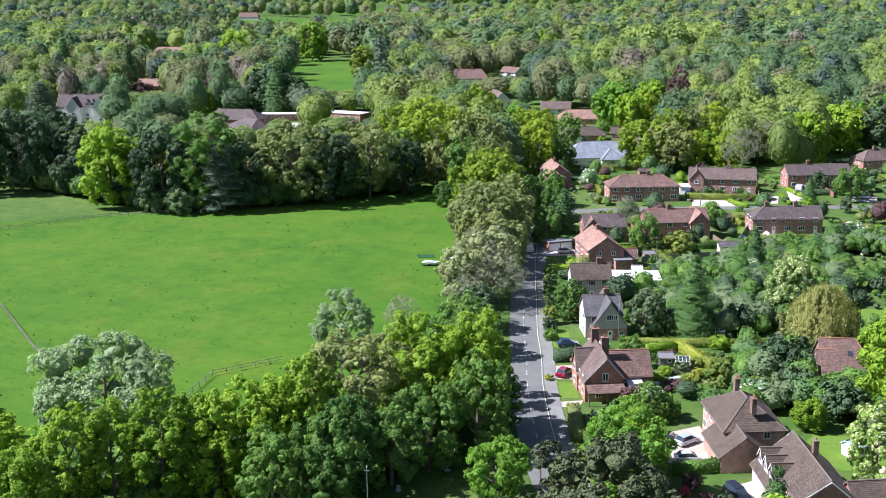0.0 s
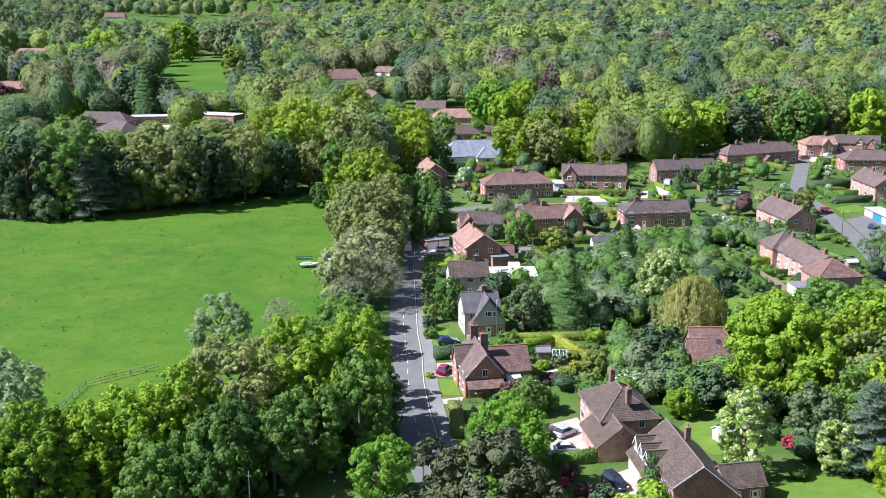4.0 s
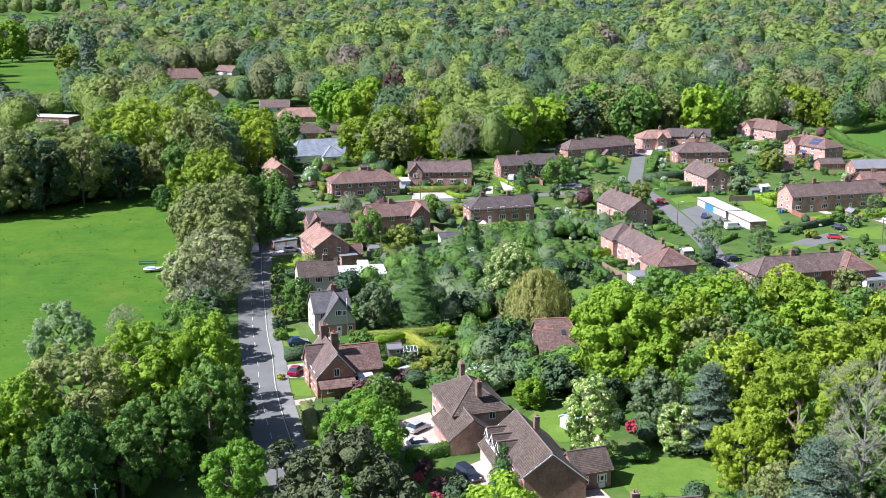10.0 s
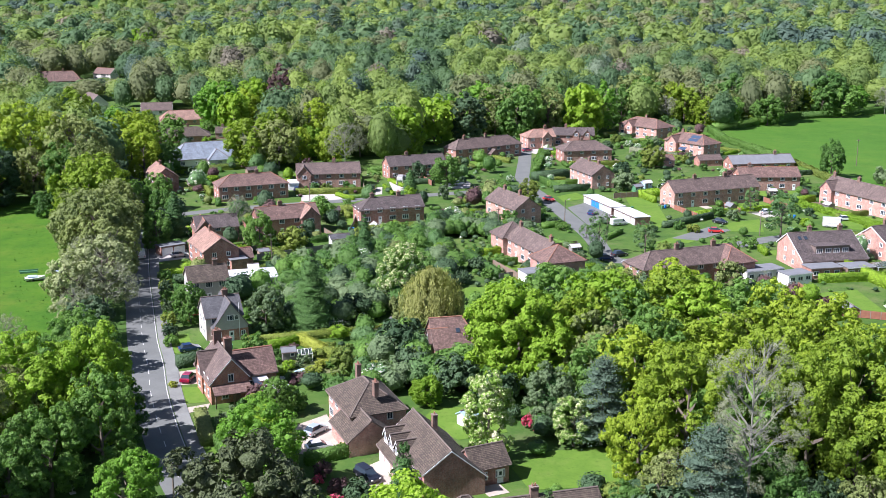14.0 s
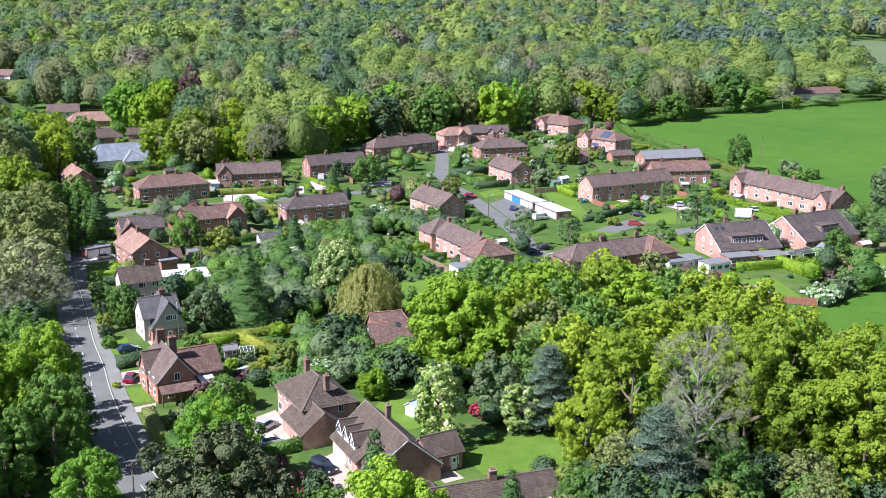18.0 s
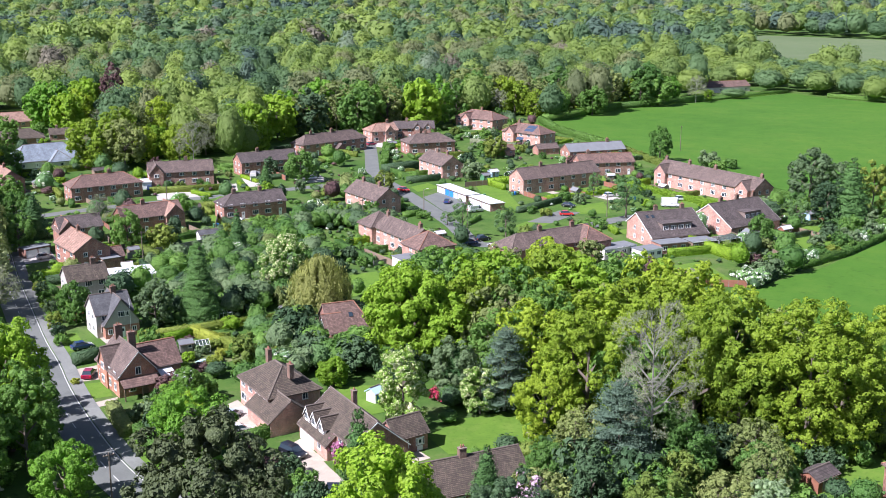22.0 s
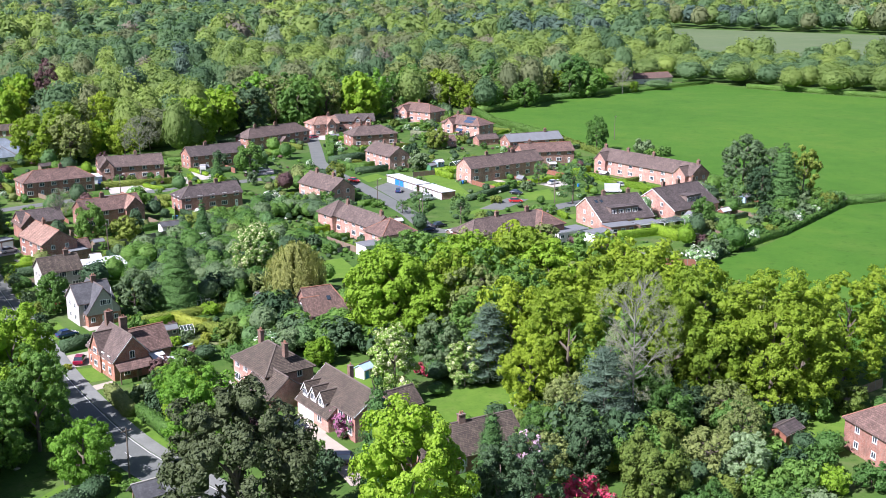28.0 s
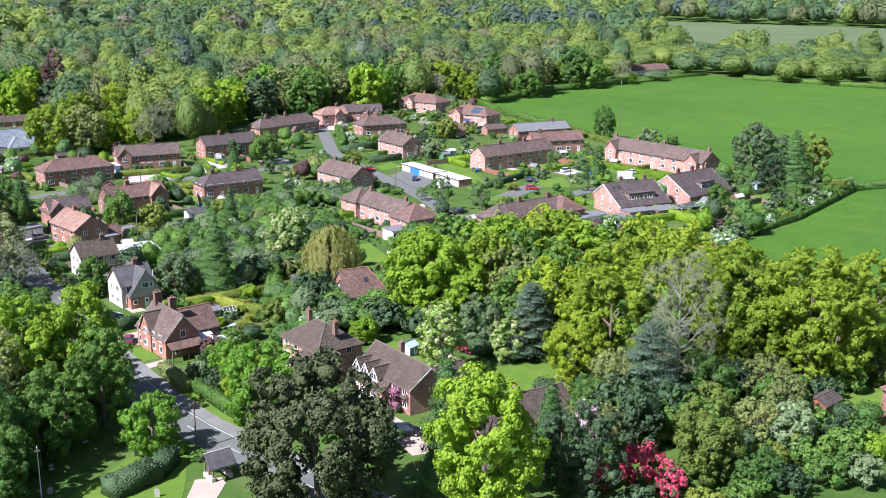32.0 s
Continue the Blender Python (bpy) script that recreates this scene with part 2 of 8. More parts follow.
SHEET = plain("white_sheet_roof", (0.50, 0.52, 0.53), 0.45, 0, 0.12, 1.2)
GREY_FELT = plain("grey_felt_roof", (0.150, 0.160, 0.168), 0.8, 0, 0.2, 1.5)
LEAD = plain("lead_ridge", (0.13, 0.105, 0.088), 0.8, 0, 0.2, 3)
TERRACOTTA = plain("terracotta", (0.27, 0.125, 0.08), 0.8, 0, 0.2, 5)
WOOD = plain("weathered_wood", (0.20, 0.145, 0.10), 0.85, 0, 0.3, 5)
WOOD_GREY = plain("grey_wood", (0.21, 0.20, 0.185), 0.9, 0, 0.25, 5)
WOOD_RED = plain("red_stained_wood", (0.24, 0.10, 0.06), 0.85, 0, 0.3, 5)
BLUE_DOOR = plain("blue_paint", (0.02, 0.20, 0.62), 0.4, 0, 0.1)
PALE_BLUE = plain("pale_blue_paint", (0.36, 0.50, 0.62), 0.5, 0, 0.1)
PALE_GREY = plain("pale_grey_paint", (0.50, 0.51, 0.50), 0.55, 0, 0.1)
GREEN_PAINT = plain("green_paint", (0.07, 0.20, 0.10), 0.5, 0, 0.15)
RUBBER = plain("tyre_rubber", (0.02, 0.02, 0.02), 0.8)
ALLOY = plain("wheel_alloy", (0.5, 0.5, 0.52), 0.35, 0.9)
LAMP = plain("lamp_glass", (0.75, 0.74, 0.70), 0.15)
TAIL = plain("tail_lamp", (0.5, 0.02, 0.02), 0.2)
STONE = plain("grey_stone", (0.38, 0.36, 0.32), 0.9, 0, 0.25, 4)
ASPHALT = plain("asphalt", (0.118, 0.127, 0.117), 0.85, 0, 0.22, 0.8)
FOOTWAY = plain("footway", (0.162, 0.170, 0.156), 0.9, 0, 0.26, 0.9)
PAVING = plain("pavement", (0.185, 0.180, 0.172), 0.9, 0, 0.22, 1.0)
DRIVE = plain("pale_gravel", (0.36, 0.315, 0.255), 0.95, 0, 0.2, 2.0)
CONCRETE = plain("pale_concrete", (0.37, 0.345, 0.31), 0.9, 0, 0.18, 1.0)
LINE = plain("road_paint", (0.52, 0.52, 0.50), 0.7, 0, 0.15, 4)
SOIL = plain("bare_soil", (0.17, 0.115, 0.075), 0.95, 0, 0.3, 1.0)
GLASS, nt_, b_ = nodes_of("window_glass")
b_.inputs["Base Color"].default_value, b_.inputs["Roughness"].default_value = (0.03, 0.045, 0.06, 1), 0.06
GREENHOUSE, nt_, b_ = nodes_of("greenhouse_glass")
b_.inputs["Base Color"].default_value, b_.inputs["Roughness"].default_value, b_.inputs["Transmission Weight"].default_value = (0.40, 0.50, 0.46, 1), 0.10, 0.9
SOLAR, nt_, b_ = nodes_of("solar_cells")
b_.inputs["Base Color"].default_value, b_.inputs["Roughness"].default_value = (0.05, 0.08, 0.13, 1), 0.12


def car_paint(name, colour):
    if name in MATS:
        return MATS[name]
    m, nt, b = nodes_of(name)
    b.inputs["Base Color"].default_value = (*colour, 1)
    b.inputs["Roughness"].default_value, b.inputs["Metallic"].default_value, b.inputs["Coat Weight"].default_value = 0.3, 0.25, 1.0
    MATS[name] = m
    return m


GRASS = turf("rough_grass", [(0.028, 0.070, 0.013), (0.046, 0.102, 0.018), (0.070, 0.130, 0.024), (0.125, 0.145, 0.055)])
MEADOW_MAT = turf("meadow_grass", [(0.024, 0.082, 0.0062), (0.040, 0.114, 0.0080), (0.057, 0.134, 0.0090), (0.088, 0.140, 0.0135)], 1.0)
CROP = turf("crop_grass", [(0.036, 0.104, 0.011), (0.050, 0.130, 0.014), (0.070, 0.146, 0.017)], 0.6)
LAWN = turf("lawn_grass", [(0.068, 0.138, 0.018), (0.092, 0.174, 0.022), (0.122, 0.196, 0.032)], 2.5, 0.9, 0.04)
PALE_FIELD = turf("pale_field", [(0.085, 0.125, 0.055), (0.10, 0.14, 0.065), (0.12, 0.155, 0.075)], 0.5)

# ---- building blocks ----


def mesh_of(name, verts, faces, mat, smooth=False):
    me = bpy.data.meshes.new(name)
    me.from_pydata(verts, [], faces)
    me.materials.append(mat)
    if smooth:
        me.polygons.foreach_set("use_smooth", [True] * len(me.polygons))
    me.update()
    return me


def put(name, me, parent=None, m=None, label=""):
    ob = new(name, me)
    if parent is not None:
        ob.parent = parent
    if m is not None:
        ob.matrix_basis = m
    if label:
        ob["label"] = label
    return ob


def root(name, x, y, turn, label, category, group="", kind="", z=0.0):
    ob = new(name)
    ob.matrix_basis = pose(x, y, z, 0, 0, turn)
    ob.empty_display_size = 0.5
    return tagged(ob, label, category, group, kind)


class Solid:
    """Gathers boxes, prisms and tubes into one mesh."""

    def __init__(self):
        self.v, self.f = [], []

    def add(self, verts, faces):
        n = len(self.v)
        self.v += [tuple(p) for p in verts]
        self.f += [tuple(n + i for i in q) for q in faces]
        return self

    def box(self, x0, y0, z0, x1, y1, z1, bevel=0.0):
        b = bevel
        if b <= 0:
            return self.add([(x, y, z) for z in (z0, z1) for y in (y0, y1) for x in (x0, x1)],
                            [(0, 2, 3, 1), (4, 5, 7, 6), (0, 1, 5, 4), (2, 6, 7, 3), (0, 4, 6, 2), (1, 3, 7, 5)])
        ring = lambda e, z: [(x0 + e, y0 + e, z), (x1 - e, y0 + e, z), (x1 - e, y1 - e, z), (x0 + e, y1 - e, z)]
        v = ring(b, z0) + ring(0, z0 + b) + ring(0, z1 - b) + ring(b, z1)
        f = [(3, 2, 1, 0), (12, 13, 14, 15)]
        for k in range(3):
            for i in range(4):
                j = (i + 1) % 4
                f.append((4 * k + i, 4 * k + j, 4 * k + 4 + j, 4 * k + 4 + i))
        return self.add(v, f)

    def prism(self, outline, z0, z1):
        n = len(outline)
        v = [(x, y, z0) for x, y in outline] + [(x, y, z1) for x, y in outline]
        return self.add(v, [tuple(range(n - 1, -1, -1)), tuple(range(n, 2 * n))] + [(i, (i + 1) % n, n + (i + 1) % n, n + i) for i in range(n)])

    def tube(self, a, b, ra, rb, sides=7):
        a, b = Vector(a), Vector(b)
        q = (b - a).to_track_quat("Z", "Y")
        ring = [Vector((math.cos(2 * math.pi * i / sides), math.sin(2 * math.pi * i / sides), 0)) for i in range(sides)]
        v = [a + q @ (p * ra) for p in ring] + [b + q @ (p * rb) for p in ring]
        return self.add(v, [tuple(range(sides - 1, -1, -1)), tuple(range(sides, 2 * sides))] + [(i, (i + 1) % sides, sides + (i + 1) % sides, sides + i) for i in range(sides)])

    def mesh(self, name, mat, smooth=False):
        return mesh_of(name, self.v, self.f, mat, smooth)


# ---- the ground ----


def sheet(name, pts, z, mat, label, category="ground", kind="structure", depth=0.25, group=""):
    """A slab of ground: a field, a lawn, a drive."""
    ob = put(name, Solid().prism(pts, z - depth, z).mesh(name, mat))
    return tagged(ob, label, category, group, kind)


ground = put("ground", mesh_of("ground", [(-4500, -1500, 0), (4500, -1500, 0), (4500, 5500, 0), (-4500, 5500, 0)], [(0, 1, 2, 3)], GRASS))
tagged(ground, "rough green grass and soil reaching to the horizon", "ground", "", "structure")
MEADOW = [(-58, 338), (-84, 356), (-105, 340), (-125, 323), (-150, 311), (-171, 300), (-230, 272), (-215, 190), (-160, 128), (-100, 132), (-58, 160), (-48, 195), (-50, 237), (-58, 292)]
FIELD_FAR = [(178, 330), (181, 400), (177, 480), (182, 482), (241, 519), (300, 537), (373, 563), (377, 533), (398, 491), (420, 459), (480, 372), (540, 290), (520, 262), (400, 262), (228, 258), (200, 268), (188, 290)]
FIELD_NEAR = [(124, 206), (150, 217), (176, 233), (201, 249), (330, 246), (420, 180), (300, 90), (160, 112), (106, 134), (98, 150), (96, 168), (106, 194)]
FIELD_HOTEL = [(-350, 935), (-275, 910), (-205, 770), (-190, 640), (-228, 610), (-262, 700)]
FIELD_FARM = [(-470, 1120), (-380, 1180), (-470, 1850), (-790, 1890), (-720, 1500)]
FIELD_TOP = [(-420, 1900), (-100, 2100), (-150, 2500), (-700, 2600), (-760, 2080)]
FIELD_PALE = [(418, 650), (520, 850), (688, 1108), (836, 900), (1000, 670), (760, 330), (640, 440), (500, 610), (450, 655)]
FIELD_LEFT = [(-330, 300), (-240, 275), (-215, 262), (-208, 205), (-300, 150), (-420, 200)]
HOTEL = [(-350, 488), (-345, 526), (-284, 524), (-240, 505), (-240, 522), (-165, 540), (-158, 528), (-190, 470), (-212, 470), (-245, 497)]
VILLAGE = [(-75, 100), (-62, 330), (-66, 420), (-66, 446), (-22, 446), (-14, 404), (22, 398), (38, 400), (40, 446), (85, 466), (104, 472), (128, 476), (140, 494), (165, 504), (182, 505), (184, 290), (210, 250), (150, 120), (90, 60), (0, 60)]
sheet("field", MEADOW, 0.03, MEADOW_MAT, "lush green meadow with darker tufts beside the road", "field")
sheet("field", FIELD_FAR, 0.03, CROP, "even bright green crop field behind the houses", "field")
sheet("field", FIELD_NEAR, 0.03, CROP, "bright green field edged by a hedge", "field")
sheet("field", FIELD_HOTEL, 0.03, MEADOW_MAT, "distant green field between the woods", "field")
sheet("field", FIELD_FARM, 0.03, MEADOW_MAT, "far green field below a farm", "field")
sheet("field", FIELD_TOP, 0.03, MEADOW_MAT, "far green field beyond the woods", "field")
sheet("field", FIELD_PALE, 0.03, PALE_FIELD, "distant pale green field behind the trees", "field")
sheet("field", FIELD_LEFT, 0.02, turf("dry_paddock", [(0.10, 0.16, 0.03), (0.16, 0.21, 0.04), (0.22, 0.23, 0.07)]), "dry yellowish paddock behind a wire fence", "field")


def ribbon(name, line, width, z, mat, label, category="road", offset=0.0, z0=-0.2, kind="structure"):
    """A road or path of even width along a line of points."""
    L, R = [], []
    for i, p in enumerate(line):
        a, b = Vector(line[max(i - 1, 0)]), Vector(line[min(i + 1, len(line) - 1)])
        d = (b - a).normalized()
        n = Vector((-d.y, d.x))
        q = Vector(p)
        L.append(q + n * (width / 2 - offset))
        R.append(q - n * (width / 2 + offset))
    s = Solid()
    for i in range(len(line) - 1):
        c = [L[i], R[i], R[i + 1], L[i + 1]]
        s.add([(p.x, p.y, z0) for p in c] + [(p.x, p.y, z) for p in c], [(4, 5, 6, 7), (0, 4, 7, 3), (1, 2, 6, 5)] + ([(0, 1, 5, 4)] if i == 0 else []) + ([(2, 3, 7, 6)] if i == len(line) - 2 else []))
    return tagged(put(name, s.mesh(name, mat)), label, category, "", kind)


def smooth_line(pts, step=4.0):
    """A curve through the points, cut into short steps."""
    out = []
    P = [Vector(p) for p in pts]
    for i in range(len(P) - 1):
        p0, p1, p2, p3 = P[max(i - 1, 0)], P[i], P[i + 1], P[min(i + 2, len(P) - 1)]
        n = max(1, int((p2 - p1).length / step))
        for k in range(n):
            t = k / n
            out.append(tuple(0.5 * ((2 * p1) + (p2 - p0) * t + (2 * p0 - 5 * p1 + 4 * p2 - p3) * t * t + (3 * p1 - p0 - 3 * p2 + p3) * t ** 3)))
    out.append(tuple(P[-1]))
    return out


ROAD = smooth_line([(20, 62), (12, 80), (-1, 108), (-7.5, 122), (-14.8, 138), (-19.3, 149.6), (-23.9, 167.3), (-27.4, 184), (-29.6, 198), (-32.3, 212), (-35.4, 232), (-40, 262), (-45, 300), (-54, 350), (-70, 430), (-95, 520), (-130, 640)])
SIDE_ROAD = smooth_line([(-40, 330), (-20, 338), (8, 345), (40, 352), (72, 362), (76, 380), (84, 415), (91, 448)])
LANE = smooth_line([(74, 366), (76, 335), (77, 290), (77, 262), (100, 268), (125, 280), (150, 285)])
ribbon("road", ROAD, 5.8, 0.05, ASPHALT, "grey asphalt village road with white markings")
ribbon("road", SIDE_ROAD, 5.0, 0.046, ASPHALT, "grey asphalt side road between the houses")
ribbon("road", LANE, 5.2, 0.054, ASPHALT, "grey asphalt close beside the garages")
ribbon("pavement", ROAD, 2.2, 0.13, FOOTWAY, "worn pale grey footway beside the road", "pavement", 4.1)


def marking(name, line, offset, dash, gap, width, label, z=0.058):
    """Painted strokes along the road, each a piece of its own."""
    m = root(name, 0, 0, 0, label, "road marking", "", "structure")
    P = [Vector(p) for p in line]
    total, at = 0.0, []
    for a, b in zip(P, P[1:]):
        at.append((total, a, b))
        total += (b - a).length

    def point(s):
        for t, a, b in reversed(at):
            if s >= t:
                d = (b - a).normalized()
                return a + d * (s - t) + Vector((-d.y, d.x)) * -offset, math.degrees(math.atan2(d.y, d.x))
        return P[0], 0

    stroke = Solid().box(-dash / 2, -width / 2, z - 0.02, dash / 2, width / 2, z).mesh("stroke", LINE)
    s = dash
    while s < total - dash:
        p, a = point(s)
        put("stroke", stroke, m, pose(p.x, p.y, 0, 0, 0, a))
        s += dash + gap


NEAR_ROAD = [p for p in ROAD if p[1] < 330]
marking("centre_line", NEAR_ROAD, 0.0, 2.4, 3.2, 0.11, "broken white centre line on the asphalt")
marking("edge_line", NEAR_ROAD, 2.72, 3.95, 0.05, 0.11, "solid white edge line beside the footway")

# ---- trees ----


def blob(rng, c, r, squash=0.85, fine=True, lump=0.10):
    """A lumpy closed mass."""
    v, f = BALL if fine else BALL_SMALL
    w = v * (1 + rng.normal(0, lump, (len(v), 1)))
    return w * np.array([r, r, r * squash]) + c, f


def ball(cuts):
    bm = bmesh.new()
    bmesh.ops.create_icosphere(bm, subdivisions=cuts, radius=1)
    v = np.array([p.co for p in bm.verts])
    f = np.array([[p.index for p in q.verts] for q in bm.faces])
    bm.free()
    return v, f


BALL, BALL_SMALL = ball(2), ball(1)


def sprays(rng, pos, nrm, size, stretch=1.0, tilt=0.9):
    """Leaf sprays: small three-cornered pieces, turned about their outward way."""
    n = len(pos)
    nrm = nrm + rng.normal(0, tilt * 0.55, (n, 3))
    nrm /= np.linalg.norm(nrm, axis=1)[:, None] + 1e-9
    t = np.cross(nrm, rng.normal(0, 1, (n, 3)))
    t /= np.linalg.norm(t, axis=1)[:, None] + 1e-9
    b = np.cross(nrm, t)
    s = size * rng.uniform(0.6, 1.35, (n, 1))
    k = rng.uniform(0.5, 1.0, (n, 1))
    tip = nrm * s * 0.25 + t * s * rng.uniform(0.4, 0.9, (n, 1))
    v = np.stack([pos - t * s, pos + tip - b * s * k * stretch, pos + tip + b * s * k * stretch], 1).reshape(-1, 3)
    return v, np.arange(n)[:, None] * 3 + np.array([[0, 1, 2]])


def np_mesh(name, chunks, mat, tones=None):
    vs, fs, n = [], [], 0
    for v, f in chunks:
        vs.append(v)
        fs.append(f + n)
        n += len(v)
    v, f = np.concatenate(vs), np.concatenate(fs)
    me = bpy.data.meshes.new(name)
    me.vertices.add(len(v))
    me.vertices.foreach_set("co", v.astype(np.float32).ravel())
    me.loops.add(f.size)
    me.loops.foreach_set("vertex_index", f.astype(np.int32).ravel())
    me.polygons.add(len(f))
    me.polygons.foreach_set("loop_start", np.arange(0, f.size, 3, dtype=np.int32))
    me.materials.append(mat)
    me.update(calc_edges=True)
    me.polygons.foreach_set("use_smooth", np.ones(len(f), dtype=bool))
    if tones is not None:
        t = me.attributes.new("tone", "FLOAT", "POINT")
        t.data.foreach_set("value", np.concatenate([np.full(len(q), k) for (q, _), k in zip(chunks, tones)]).astype(np.float32))
    return me


TALL = 2.2  # crowns are modelled one in radius and this much in height
# Where the boughs begin, how many and how wide they are, the tufts on each, and how close the leaves stand.
SHAPE = {
    "lime": dict(low=0.0, lobes=50, lobe=0.24, tufts=14, close=0.84, core=0.64), "oak": dict(low=0.0, lobes=54, lobe=0.21, tufts=15, close=0.66, core=0.54),
    "green": dict(low=0.0, lobes=36, lobe=0.25, tufts=16, close=0.74, core=0.58), "dark": dict(low=0.0, lobes=30, lobe=0.27, tufts=16, close=0.78, core=0.60),
    "limb": dict(low=0.08, lobes=54, lobe=0.20, tufts=14, close=0.62, core=0.44), "bare": dict(low=0.24, lobes=24, lobe=0.27, tufts=20, close=0.15, core=0.0),
    "silver": dict(low=0.0, lobes=44, lobe=0.22, tufts=18, close=0.62, core=0.50), "birch": dict(low=0.10, lobes=22, lobe=0.25, tufts=12, close=0.66, core=0.30),
    "pine": dict(low=0.0, lobes=78, lobe=0.19, tufts=13, close=0.76, core=0.64),
    "shrub": dict(low=0.0, lobes=12, lobe=0.36, tufts=6, close=0.95, core=0.60), "round": dict(low=0.0, lobes=26, lobe=0.28, tufts=12, close=1.05, core=0.56),
}


def crown(kind, seed, count, squat=1.0):
    """A crown of boughs, each a heap of leafy tufts with dark gaps between; squat: its height scale over its width scale."""
    rng = np.random.default_rng(seed)
    s = SHAPE[kind]
    low, n, m = s["low"], s["lobes"], s["tufts"]
    flat = np.array([1.0, 1.0, 1.0 / squat])
    mid, up = TALL * (0.98 + low) / 2, TALL * (0.98 - low) / 2
    k = np.arange(n) + 0.5
    z = 1 - 1.94 * k / n
    a = k * 2.39996 + rng.uniform(-0.4, 0.4, n)
    q = np.where(z > 0, np.sqrt(np.maximum(0.0, 1 - z * z)) ** 0.8, 0.74 + 0.26 * (1 + z))
    r = s["lobe"] * rng.uniform(0.74, 1.22, n)
    out = rng.uniform(0.80, 1.03, n)
    out[2::5] *= 0.72
    way = np.stack([np.cos(a) * q, np.sin(a) * q, z], 1)
    c = way * np.stack([out * (1 - r), out * (1 - r), np.maximum(0.2, up - r / squat) * np.where(z > 0, out, 1.0)], 1) + np.array([0, 0, mid])
    chunks = []
    if s["core"] > 0:
        for i in range(n):
            chunks.append(blob(rng, c[i] - way[i] * r[i] * 0.2, r[i] * s["core"], 0.85 / squat, False, 0.14))
    # the tufts of every bough, looking outward and up
    d = rng.normal(0, 1, (n, m, 3)) + way[:, None, :] * 1.0 + np.array([0, 0, 0.2])
    d /= np.linalg.norm(d, axis=2)[:, :, None]
    rt = r[:, None] * rng.uniform(0.20, 0.42, (n, m)) * math.sqrt(11.0 / m) * 1.12
    hub = (c[:, None, :] + d * (r[:, None, None] * rng.uniform(0.62, 0.95, (n, m, 1))) * flat).reshape(-1, 3)
    d, rt = d.reshape(-1, 3), rt.reshape(-1)
    pick = rng.choice(n * m, count, p=rt ** 2 / (rt ** 2).sum())
    e = rng.normal(0, 1, (count, 3)) + d[pick] * 0.7 + np.array([0, 0, 0.15])
    e /= np.linalg.norm(e, axis=1)[:, None]
    pos = hub[pick] + e * (rt[pick][:, None] * rng.uniform(0.55, 1.08, (count, 1))) * np.array([1, 1, 0.85]) * flat
    pos[:, 2] = np.maximum(pos[:, 2], 0.02)
    size = math.sqrt(s["close"] * 2 * math.pi * (rt ** 2).sum() / (1.2 * count))
    v, f = sprays(rng, pos, e + d[pick] * 0.6 + np.array([0, 0, 0.18]), size, 1.0, 0.66)
    p3 = np.repeat(pos, 3, 0)
    chunks.append((p3 + (v - p3) * flat, f))
    return chunks


def conifer_crown(seed, count, drop=0.25, full=0.75, layers=15, size=0.06):
    """A spire of drooping tiers."""
    rng = np.random.default_rng(seed)
    pos, nrm, chunks = [], [], []
    for k in range(layers):
        h = (k + 0.5) / layers
        R = (1 - h) ** full * (1.0 + rng.uniform(-0.12, 0.12)) + 0.05
        n = max(12, int(count * R / (layers * 0.55)))
        a = rng.uniform(0, 2 * math.pi, n)
        q = rng.uniform(0.35, 1, n) ** 0.6 * R * (1 + 0.18 * np.sin(a * 5 + k * 1.7))
        z = 0.04 + 0.95 * h - q * drop * 0.5 + rng.uniform(-0.02, 0.02, n)
        pos.append(np.stack([np.cos(a) * q, np.sin(a) * q, np.maximum(z, 0.02)], 1))
        nrm.append(np.stack([np.cos(a) * 0.8, np.sin(a) * 0.8, np.full(n, 0.7)], 1))
        chunks.append(blob(rng, np.array([0, 0, (0.04 + 0.92 * h) * TALL]), R * 0.66, 0.3))
    chunks.append(sprays(rng, np.concatenate(pos) * np.array([1, 1, TALL]), np.concatenate(nrm), size, 0.7, 0.6))
    return chunks


def cedar_crown(seed, count, plates=26, size=0.055, spread=0.55):
    """Flat spreading boughs, tier over tier, with air between."""
    rng = np.random.default_rng(seed)
    pos, nrm, chunks = [], [], []
    for k in range(plates):
        h = (k + 0.5) / plates
        R = (1 - h) ** spread
        a = k * 2.39
        c = np.array([math.cos(a) * R * 0.64, math.sin(a) * R * 0.64, 0.10 + 0.84 * h])
        r = 0.26 + 0.16 * R
        n = count // plates
        d = rng.normal(0, 0.5, (n, 2)) * r
        pos.append(np.stack([c[0] + d[:, 0], c[1] + d[:, 1], c[2] + 0.03 - 0.12 * np.hypot(d[:, 0], d[:, 1]) + rng.normal(0, 0.012, n)], 1))
        nrm.append(np.tile(np.array([[0, 0, 1.0]]), (n, 1)))
        chunks.append(blob(rng, c * np.array([1, 1, TALL]) - np.array([0, 0, 0.06]), r * 0.6, 0.16))
    chunks.append(sprays(rng, np.concatenate(pos) * np.array([1, 1, TALL]), np.concatenate(nrm), size, 0.8, 0.8))
    return chunks


